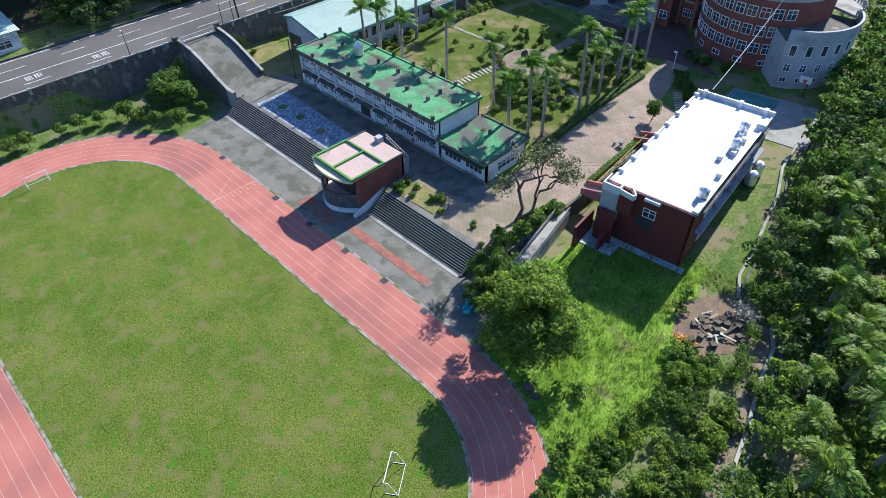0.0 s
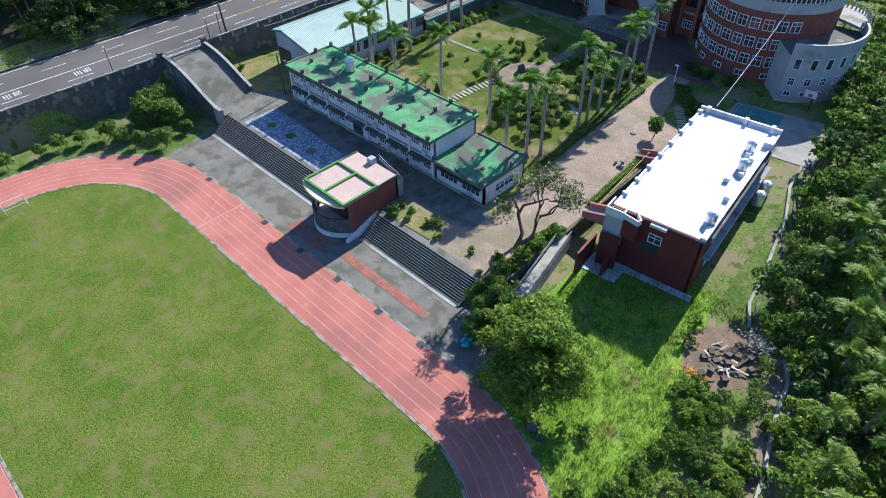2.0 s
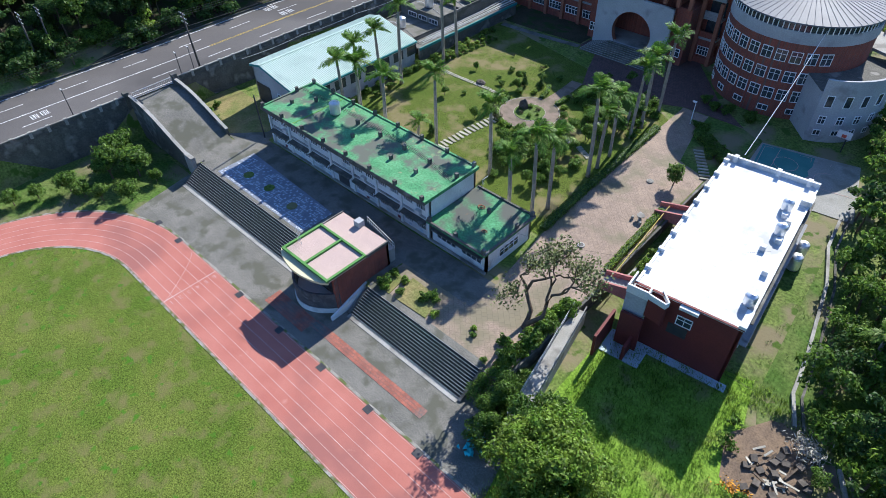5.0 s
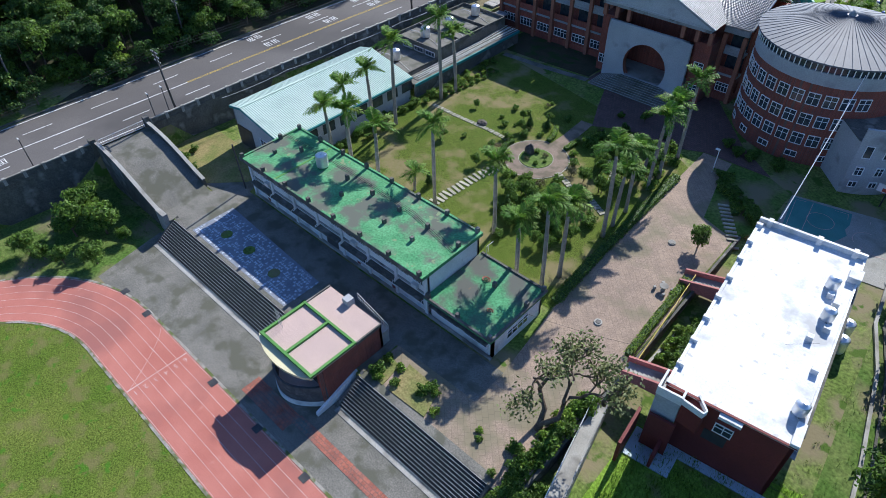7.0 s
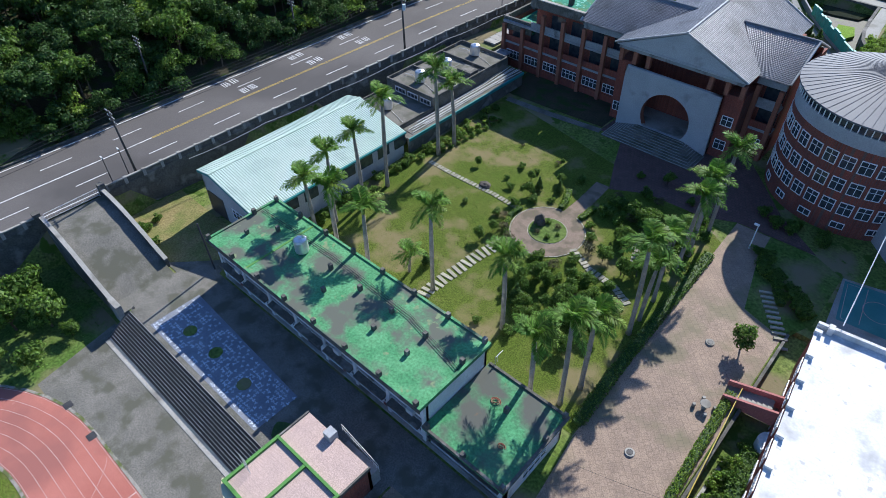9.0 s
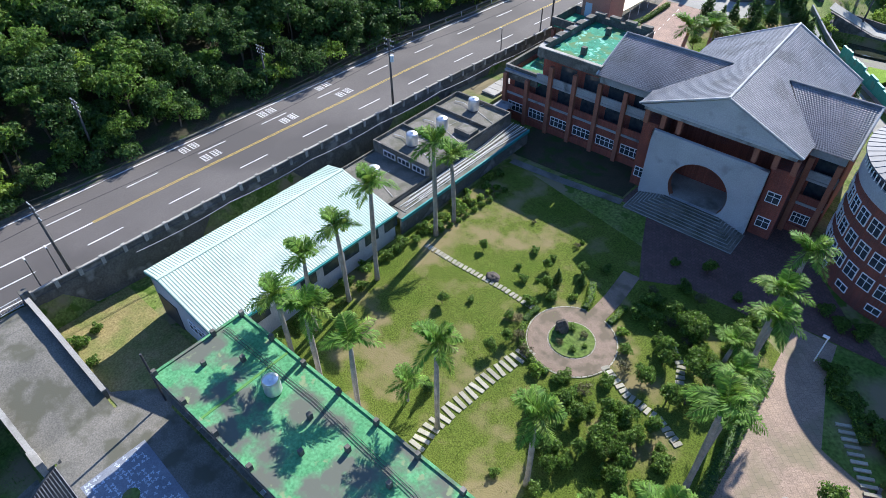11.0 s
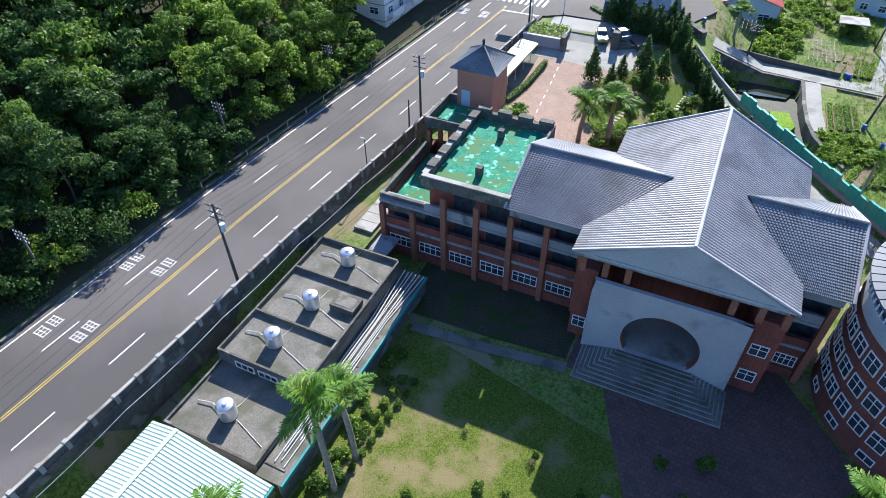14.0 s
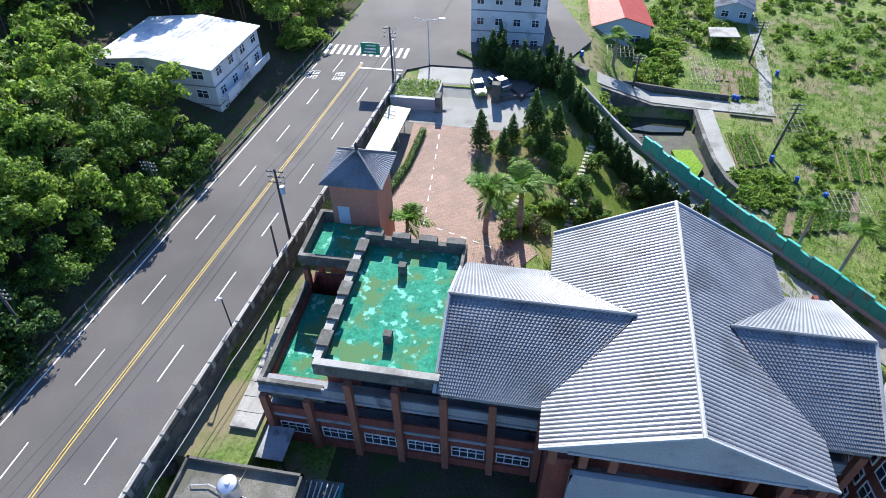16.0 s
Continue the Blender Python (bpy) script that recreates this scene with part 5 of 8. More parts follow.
    for k in range(n):
        a_ = 2 * math.pi * k / n + math.pi / n
        hole.append((cx + R * math.cos(a_), max(zf, cz + R * math.sin(a_))))
    mb = Mb()
    outer = []
    for x, z in hole:
        dx, dz = x - cx, z - cz
        s_ = min((px1 - cx) / dx if dx > 0 else ((px0 - cx) / dx if dx < 0 else 99), (pz1 - cz) / dz if dz > 0 else ((pz0 - cz) / dz if dz < 0 else 99))
        outer.append((cx + dx * s_, cz + dz * s_))
    vs = [(x, y, z) for y in (py0, py1) for ring_ in (hole, outer) for x, z in ring_]
    fs = []
    for k in range(n):
        j = (k + 1) % n
        fs += [(n + k, n + j, j, k), (2 * n + k, 2 * n + j, 3 * n + j, 3 * n + k), (k, j, 2 * n + j, 2 * n + k), (n + j, n + k, 3 * n + k, 3 * n + j)]
    mb.add(vs, fs)
    for sx, sz in ((px0, pz1), (px1, pz1), (px0, pz0), (px1, pz0)):
        near = sorted(range(n), key=lambda k: (outer[k][0] - sx) ** 2 + (outer[k][1] - sz) ** 2)[:2]
        tri = [(outer[near[0]][0], py0, outer[near[0]][1]), (outer[near[1]][0], py0, outer[near[1]][1]), (sx, py0, sz)]
        mb.add(tri + [(x, py1, z) for x, y, z in tri], [(0, 1, 2), (2, 1, 0), (3, 4, 5), (5, 4, 3)])
    porch = part("porch_wall", mb, "greyplaster", t, "grey plaster wall with a large round opening")
    bm = bmesh.new()
    bm.from_mesh(porch.data)
    bmesh.ops.remove_doubles(bm, verts=bm.verts, dist=0.001)
    bm.to_mesh(porch.data)
    bm.free()
    part("arch_reveal", Mb().add([(cx + r_ * math.cos(a_), y, max(zf, cz + r_ * math.sin(a_))) for y in (py0 - 0.05, py1 + 0.5) for r_ in (R - 0.02,) for a_ in [2 * math.pi * k / n for k in range(n)]],
                                 [(k, (k + 1) % n, n + (k + 1) % n, n + k) for k in range(n) if cz + (R - 0.02) * math.sin(2 * math.pi * (k + 0.5) / n) > zf]), "orangebrick", t, "orange tiled reveal")
    part("porch_back", Mb().box(px0, px1, 66.2, 66.5, 3.3, 13.0), "redbrick", t)
    part("porch_floor", Mb().box(px0 + 0.5, px1 - 0.5, yf + 0.36, 66.2, 3.3, 4.6), "concrete_light", t)
    # flared steps before the porch
    steps = thing("porch_steps", (-8.4, 58, 3.5), "flared flight of grey stone steps before the round arch", "steps", kind="structure")
    for k in range(9):
        d, w = 0.5 * (9 - k), 3.4 + 0.42 * (9 - k)
        z = 3.5 + 0.125 * k
        part("step", Mb().box(cx - w, cx + w, py0 - d, py0 - 0.01 * k, z - 0.05, z + 0.105), "concrete", steps)
        part("edge", Mb().box(cx - w, cx + w, py0 - d - 0.02, py0 - d + 0.12, z + 0.105, z + 0.13), "concrete_light", steps)
        for s_ in (-1, 1):
            part("edge", Mb().box(*sorted((cx + s_ * w, cx + s_ * (w - 0.12))), py0 - d + 0.12, py0 - 0.02, z + 0.105, z + 0.13), "concrete_light", steps)
    # west and east wings, three storeys with galleries
    for wx0, wx1, flat in ((-41.9, -17.6, True), (1.2, 5.0, False)):
        for q in ((wx0, wx1, 66.6, 67.0, 3, 10.9), (max(wx0, -36.2), wx1, 66.6, 67.0, 11.3, 14.6), (wx0, wx1, 79.4, 79.8, 3, 10.9), (max(wx0, -36.2), wx1, 79.4, 79.8, 11.3, 14.6), (wx0, wx0 + 0.4, 67, 79.4, 3, 10.9 if flat else 14.6), (wx1 - 0.4, wx1, 67, 80, 3, 15.0)):
            part("wall", Mb().box(*q), "redbrick", t)
        part("lower_wall", Mb().box(wx0, wx1, 65.0, 66.6, 3, 4.6), "redbrick", t)
        part("lower_wall", Mb().box(wx0, wx1, 65.2, 66.6, 6.8, 7.6), "redbrick", t)
        part("lower_front", Mb().box(wx0, wx1, 65.2, 65.5, 4.6, 6.8), "redbrick", t)
        for z in (8.0, 11.4):
            part("gallery_floor", Mb().box(wx0, wx1, 64.9, 66.6, z - 0.35, z), "greyband", t, "grey gallery edge")
            part("gallery_parapet", Mb().box(wx0 if z < 9 else max(wx0, -36.2), wx1, 65.0, 65.2, z, z + 1.0), "greyband" if z > 9 else "redbrick", t)
        part("eave_beam", Mb().box(-26.0 if flat else wx0, wx1, 64.62, 65.2, 14.4, 15.3), "greyband", t)
        n_ = max(1, round((wx1 - wx0) / 4.4))
        for k in range(n_ + 1):
            x = wx0 + 0.4 + k * (wx1 - wx0 - 0.8) / n_
            part("pillar", Mb().box(x - 0.3, x + 0.3, 64.5, 65.1, 3, 14.19 if x > -37 else 10.9), "orangebrick", t, "orange tiled pillar")
            if k < n_:
                xx = x + 0.5
                window_part(t, (xx, 65.17, 4.9), (1, 0, 0), (wx1 - wx0 - 0.8) / n_ - 1.0, 1.5, 4, 2, "white grid window")
                for z in (8.6, 12.0) if x > -37 else (8.6,):
                    part("gallery_door", Mb().box(xx, xx + 2.6, 66.57, 66.6, z - 0.5, z + 1.9), "glass", t, "dark gallery opening")
    part("porch_side", Mb().box(-17.6, -15.6, 61.6, 66.6, 3, 13.2), "redbrick", t)
    part("porch_side", Mb().box(-1.4, 1.2, 61.6, 66.6, 3, 13.2), "redbrick", t)
    window_part(t, (-17.3, 61.57, 4.9), (1, 0, 0), 1.4, 1.5, 2, 2)
    window_part(t, (-0.9, 61.57, 4.9), (1, 0, 0), 1.6, 1.5, 2, 2)
    window_part(t, (-0.9, 61.57, 8.6), (1, 0, 0), 1.6, 1.5, 2, 2)
    # flat roof of the west wing, parapets, vents, low terrace, stair tower
    part("flat_roof", Mb().box(-35.6, -26.5, 65.4, 79.8, 15.3, 15.6), "tealroof", t, "weathered teal and moss-stained roof coating")
    for q in ((-36.2, -26.2, 64.58, 65.05), (-36.2, -35.7, 65.05, 79.6), (-36.2, -26.2, 79.6, 80.2), (-26.5, -26.2, 65.15, 79.6)):
        part("roof_parapet", Mb().box(*q, 15.15 if q[2] < 65 else 14.6, 16.5), "mossy", t)
    for q in ((-36.1, -26.1, 64.5, 65.12), (-36.3, -35.6, 65.12, 79.5)):
        part("parapet_cap", Mb().box(*q, 16.5, 16.64), "concrete_light", t)
    for k in range(5):
        part("parapet_block", Mb().box(-36.3, -35.3, 66.2 + k * 2.8, 67.8 + k * 2.8, 16.64, 16.9), "mossy", t)
    for k in range(4):
        part("parapet_block", Mb().box(-35.9 + k * 2.6, -34.2 + k * 2.6, 79.5, 80.3, 16.6, 17.05), "mossy", t)
    for x, y in ((-31.6, 76.4), (-31.0, 68.4)):
        part("roof_vent", Mb().box(x - 0.35, x + 0.35, y - 0.35, y + 0.35, 15.6, 16.7), "mossy", t)
    part("terrace", Mb().box(-41.9, -36.2, 65.8, 77.4, 9.9, 10.2), "tealroof", t, "lower teal-coated terrace")
    part("terrace_parapet", Mb().box(-42.1, -41.7, 65.4, 77.4, 9.8, 11.9).box(-41.7, -36.3, 65.4, 65.8, 9.8, 11.9).box(-42.1, -36.2, 77.4, 77.8, 14.2, 15.4), "mossy", t)
    part("terrace_deck", Mb().box(-41.9, -35.6, 77.8, 84, 13.8, 14.1), "tealroof", t)
    part("deck_parapet", Mb().box(-42.2, -41.8, 77.8, 84.6, 13.6, 15.3).box(-41.8, -40.8, 84.2, 84.6, 13.6, 15.3), "mossy", t)
    for y in (77.8, 81.0, 84.2):
        part("terrace_post", Mb().box(-42.0, -41.5, y - 0.3, y + 0.3, 5, 13.4), "orangebrick", t)
    tw_ = part("tower", Mb().box(-40.7, -35.8, 84.1, 89.2, 7, 19.4), mat("salmon_tile", (0.46, 0.22, 0.15), (0.40, 0.19, 0.13), 0.4, 8, 0.8, 0.1, fine=0.15), t, "salmon tiled stair tower")
    part("tower_door", Mb().box(-40.1, -38.9, 84.05, 84.12, 14.1, 16.3), "bluewall", tw_, "pale blue door")
    for p0, p1 in (((-41.4, 83.4), (-35.1, 83.4)), ((-35.1, 83.4), (-35.1, 89.9)), ((-35.1, 89.9), (-41.4, 89.9)), ((-41.4, 89.9), (-41.4, 83.4))):
        tile_slope(t, [(*p0, 19.3), (*p1, 19.3), (-38.25, 86.65, 21.5), (-38.25, 86.65, 21.5)], 0.42, 0.38, 0.06)
        part("hip", Mb().tube([(*p0, 19.38), (-38.25, 86.65, 21.6)], 0.13, 6), "tile", t)
    part("finial", Mb().tube([(-38.25, 86.65, 21.4), (-38.25, 86.65, 21.9), (-38.25, 86.65, 22.1), (-38.25, 86.65, 22.5)], [0.2, 0.16, 0.22, 0.02], 8), "darkmetal", t)
    # stepped lean-to slabs beside the terrace
    for k in range(8):
        part("walk_slab", Mb().box(-44.9, -42.4, 63.4 + k * 1.6, 64.95 + k * 1.6, 7.0 + 0.02 * k, 7.3 + 0.02 * k), "concrete_light", t)
    part("lean_to", Mb().box(-42.4, -39.4, 61.4, 64.6, 6.2, 6.35), "greyband", t)
    for x in (-42.1, -39.7):
        part("lean_post", Mb().tube([(x, 61.7, 3), (x, 61.7, 6.2)], 0.08, 6), "darkmetal", t)
    part("terrace_side", Mb().box(-36.1, -35.7, 67, 79.6, 11.0, 15.4), "redbrick", t)
    part("body_core", Mb().box(-17.6, 1.2, 67, 82.4, 3, 15.2), "redbrick", t)
    part("back_wall", Mb().box(-26.3, 4.8, 78.0, 78.4, 3, 15.6), "redbrick", t)
    for o in (t, steps):
        o.location += Vector((0, -0.55, -0.7))


hall()


def rotunda():
    cx, cy, R = 16.5, 65.6, 10.25
    t = thing("round_building", (cx, cy, 3.5), "round red-brick building with white windows and grey metal roof", "building")
    part("wall", Mb().prism(arc(cx, cy, R, 0, 360, 64)[:-1], 3, 15.0), "redbrick", t)
    part("top_band", Mb().prism(arc(cx, cy, R + 0.12, 0, 360, 64)[:-1], 15.0, 16.7), "greyplaster", t, "grey plaster band under the roof")
    n = 72
    vs = [(cx + r_ * math.cos(2 * math.pi * k / n), cy + r_ * math.sin(2 * math.pi * k / n), z) for r_, z in ((R + 0.5, 17.8), (R + 0.5, 18.0), (R * 0.5, 19.4), (0.6, 20.6)) for k in range(n)]
    roof = part("roof", Mb().add(vs, [(i * n + k, i * n + (k + 1) % n, (i + 1) * n + (k + 1) % n, (i + 1) * n + k) for i in range(3) for k in range(n)] + [tuple(range(3 * n, 4 * n)), tuple(range(n - 1, -1, -1))]),
                "roundroof", t, "blue-grey standing-seam metal roof")
    for k in range(64):
        a_ = 2 * math.pi * k / 64
        c, s_ = math.cos(a_), math.sin(a_)
        part("seam", Mb().tube([(cx + (R + 0.5) * c, cy + (R + 0.5) * s_, 18.02), (cx + R * 0.5 * c, cy + R * 0.5 * s_, 19.42), (cx + 0.7 * c, cy + 0.7 * s_, 20.6)], 0.03, 4), "roundroof", roof)
    part("finial", Mb().tube([(cx, cy, 20.5), (cx, cy, 21.0), (cx, cy, 21.2)], [0.5, 0.35, 0.06], 12), "greyband", t)
    for k in range(90):
        a_ = 2 * math.pi * k / 90
        x, y = cx + (R + 0.12) * math.cos(a_), cy + (R + 0.12) * math.sin(a_)
        if 100 < math.degrees(a_) < 350:
            part("eave_post", Mb().box(x - 0.06, x + 0.06, y - 0.06, y + 0.06, 16.7, 17.8), "whiteframe", t)
    part("eave_glazing", Mb().prism(arc(cx, cy, R - 0.1, 0, 360, 48)[:-1], 16.7, 17.8), "glass", t)
    for lev, (z, h) in enumerate(((4.2, 0.9), (6.2, 1.75), (9.1, 1.75), (12.1, 1.75))):
        for k in range(14):
            a_ = radians(166 + k * 11.2)
            w = 1.55
            x, y = cx + (R + 0.02) * math.cos(a_), cy + (R + 0.02) * math.sin(a_)
            u = Vector((-math.sin(a_), math.cos(a_), 0))
            if lev == 0 and k % 2:
                continue
            window_part(t, Vector((x, y, z)) - u * w / 2, u, w, h, 2, 2 if lev else 1, "white grid window")
    # curved grey stair annexe at the south-east
    ax, ay, ar = 22.0, 62.3, 10.2
    an = arc(ax, ay, ar, -70, 36, 24)
    part("annexe", Mb().prism(an + [(cx + 4, cy + 2), (cx + 4, cy - 7)], 3, 11.0), "greyplaster", t, "curved grey stair annexe")
    part("annexe_deck", Mb().prism([(x - 0.25, y) for x, y in an] + [(cx + 4, cy + 2), (cx + 4, cy - 7)], 11.0, 11.05), "mossy", t, "dark stained annexe roof")
    part("annexe_parapet", strip_wall(an, 0.35, lambda x, y: 11.0, lambda x, y: 12.9), "greyplaster", t)
    for z, h in ((4.4, 0.9), (6.2, 1.3), (8.8, 1.8)):
        for k in range(7):
            a_ = radians(-63 + k * 13.5)
            w = 1.0
            x, y = ax + (ar + 0.02) * math.cos(a_), ay + (ar + 0.02) * math.sin(a_)
            u = Vector((-math.sin(a_), math.cos(a_), 0))
            window_part(t, Vector((x, y, z)) - u * w / 2, u, w, h, 1 if z > 8 else 2, 1 if z > 8 or z < 5 else 2, "tall dark window" if z > 8 else "")
    deck = part("balcony", Mb().prism(arc(24.5, 68.6, 6.4, -20, 80, 12) + [(22, 70)], 11.9, 12.3), "concrete_light", t)
    for x, y in arc(24.5, 68.6, 6.2, -20, 80, 14):
        part("baluster", Mb().box(x - 0.12, x + 0.12, y - 0.12, y + 0.12, 12.3, 13.2), "concrete_light", deck)
    return t


rotunda().location += Vector((0, -0.5, -0.6))


def white_roof_house():
    t = thing("red_building", (28.65, 19.3, 0), "maroon-walled building with a bright white coated flat roof", "building", rz=6.3)
    w, l, z = 5.3, 13.4, 8.1
    part("wall", Mb().box(-w, w, -l, -l + 0.3, -0.5, z).box(-w, w, l - 0.3, l, -0.5, z).box(-w, -w + 0.3, -l, l, -0.5, z).box(w - 0.3, w, -l, l, -0.5, z), "maroon", t)
    part("roof", Mb().box(-w - 0.1, w + 0.1, -l - 0.1, l + 0.1, z, z + 0.15), "whiteroof", t, "bright white roof coating")
    for q in ((-w - 0.15, w + 0.15, l - 0.2, l + 0.15), (-w - 0.15, -w + 0.15, -l, l - 0.2), (w - 0.05, w + 0.15, -l, l - 0.2)):
        hh = 0.75 if q[2] > 0 else 0.32
        part("parapet", Mb().box(*q, z + 0.15, z + hh), "whiteroof", t)
    part("parapet_cap", Mb().box(-w - 0.15, w + 0.15, -l - 0.16, -l + 0.08, z + 0.13, z + 0.22), "maroon", t)
    for y in np.linspace(-l + 2.5, l - 1, 8):
        part("parapet_stub", Mb().box(-w - 0.2, -w + 0.45, y - 0.2, y + 0.2, z + 0.15, z + 0.6), "whiteroof", t)
    for x in (-w + 1.0, 0.8, w - 1):
        part("parapet_stub", Mb().box(x - 0.25, x + 0.25, l - 0.6, l + 0.1, z + 0.15, z + 1.0), "whiteroof", t)
    for x, y in ((3.6, 5.6), (4.3, 4.6), (4.3, 0.8), (3.3, -1.2), (4.6, -4.8), (4.9, 9.6)):
        part("roof_box", Mb().box(x - 0.3, x + 0.3, y - 0.3, y + 0.3, z + 0.15, z + 0.75), "whiteroof", t)
    part("corner_kiosk", Mb().box(4.4, 5.6, 8.8, 10.4, z, z + 0.9), "whiteroof", t)
    for y in (-9, -5.5, -2, 1.5, 5, 8.5):
        for zz in (1.2, 4.9):
            window_part(t, (w + 0.02, y, zz), (0, 1, 0), 2.4, 1.5, 4, 2)
            window_part(t, (-w - 0.02, y + 2.2, zz), (0, -1, 0), 2.2, 1.5, 4, 2)
    part("side_canopy", Mb().box(w, w + 0.8, -l + 2, l - 2, 4.2, 4.32), "greyband", t)
    part("side_canopy", Mb().box(w, w + 0.5, -l + 2, l - 2, 7.4, 7.5), "mossy", t)
    window_part(t, (-0.6, -l - 0.02, 5.2), (1, 0, 0), 1.6, 1.3, 2, 2)
    part("foot_slab", Mb().box(-w + 0.4, w + 0.8, -l - 1.0, -l, -0.3, 0.12), "bluewall", t)
    # outside stair at the south-west corner: stepped white parapets over maroon walls
    part("stair_tower", Mb().box(-w - 0.5, -w + 1.7, -l - 0.9, -l + 1.3, 3.0, 7.4), "greyplaster", t, "grey plastered stair head")
    for q in ((-w - 0.55, -w + 1.75, -l - 0.95, -l - 0.75), (-w - 0.55, -w - 0.35, -l - 0.75, -l + 1.3), (-w + 1.55, -w + 1.75, -l - 0.75, -l)):
        part("stair_parapet", Mb().box(*q, 7.4, z + 0.35), "whitewall", t, "pale stair parapet")
    well = [(-w + 1.75, -l - 0.9), (-w + 3.6, -l - 1.25), (-w + 3.75, -l - 0.9), (-w + 2.7, -l + 0.4)]
    part("light_well", Mb().prism(well, 5.2, z - 0.2), "maroon", t)
    part("light_well_parapet", strip_wall([(-w + 1.75, -l - 0.9), (-w + 3.6, -l - 1.25), (-w + 3.75, -l - 0.85), (-w + 2.7, -l + 0.3)], 0.18, lambda x, y: z - 0.4, lambda x, y: z + 0.3), "whitewall", t, "bent white parapet of the light well")
    part("ledge", Mb().box(-0.6, 1.3, -l - 0.6, -l, z - 0.3, z + 0.05), "whitewall", t)
    part("corner_parapet", Mb().box(w - 0.5, w + 0.2, -l - 0.1, -l + 2.4, z + 0.15, z + 0.6), "whitewall", t)
    part("stair_wall", Mb().box(-w - 0.4, -w + 2.0, -l - 1.5, -l - 1.2, -0.4, 5.0), "maroon", t)
    part("recess", Mb().box(-1.2, 0.8, -l - 0.04, -l, 3.6, 5.0), "darkmetal", t, "dark recessed window")
    part("porch_wall", Mb().box(-w - 1.6, -w - 1.3, -l - 4.6, -l, -0.4, 3.2), "maroon", t)
    part("porch_slab", Mb().box(-w - 1.2, -w + 3.2, -l - 3.4, -l, -0.3, 0.15), "bluewall", t, "pale slab porch floor")
    part("porch_step", Mb().box(-w + 1.2, -w + 1.5, -l - 3.4, -l - 0.2, 0.1, 2.2), "maroon", t)
    # bridges from the yard to the upper floor
    for y in (-9.6, 5.8):
        part("bridge_deck", Mb().box(-w - 4.6, -w, y - 0.9, y + 0.9, 2.4, 2.7), "concrete_light", t)
        for s_ in (-1.0, 1.0):
            part("bridge_parapet", Mb().prism([(-w - 4.8, y + s_ - 0.12), (-w, y + s_ - 0.12), (-w, y + s_ + 0.12), (-w - 4.8, y + s_ + 0.12)], 2.3, lambda x, yy: 3.3 + 0.22 * (x + w + 4.8)), mat("pink_wall" + str(s_ + y), (0.42, 0.17, 0.15), (0.36, 0.14, 0.13), 0.5, 8, 0.8, 0.1), t, "pinkish-red bridge parapet")
        for k in range(9):
            part("bridge_step", Mb().box(-w - 4.6 + k * 0.45, -w - 4.15 + k * 0.45, y - 0.88, y + 0.88, 2.7, 2.74 + 0.1 * k), "concrete_light", t)
    # planter wall in the sunken court
    part("planter_wall", Mb().prism([(-w - 3.6, -7.2), (-w - 3.3, -7.3), (-w - 1.6, 3.6), (-w - 1.9, 3.7)], -0.4, 0.8), "concrete_light", t, "low pale planter wall")
    for x, y in ((3.4, 7.0), (4.0, 2.3), (4.6, -9.9)):
        v = Matrix.Translation((28.65, 19.3, 0)) @ Matrix.Rotation(radians(6.3), 4, "Z")
        p = v @ Vector((x, y, z + 0.15))
        tank(p.x, p.y, p.z, 0.62, 1.2)
    v = Matrix.Translation((28.65, 19.3, 0)) @ Matrix.Rotation(radians(6.3), 4, "Z")
    for y in (6.2, 8.6):
        p = v @ Vector((w + 1.3, y, 0))
        tank(p.x, p.y, ground(p.x, p.y) - 0.05, 0.75, 1.9)
    # white pond sculpture in the court
    s = thing("white_kidney_slab", (23.2, 21.6, 0.05), "white kidney-shaped slab in the sunken court", "slab")
    part("slab", Mb().prism([(23.2 + (0.75 + 0.22 * math.cos(2 * a_)) * math.cos(a_) * 0.9, 21.6 + (1.1 + 0.25 * math.sin(a_ * 3)) * math.sin(a_)) for a_ in [k * math.pi / 10 for k in range(20)]], 0.0, 2.3), "whitewall", s)


white_roof_house()


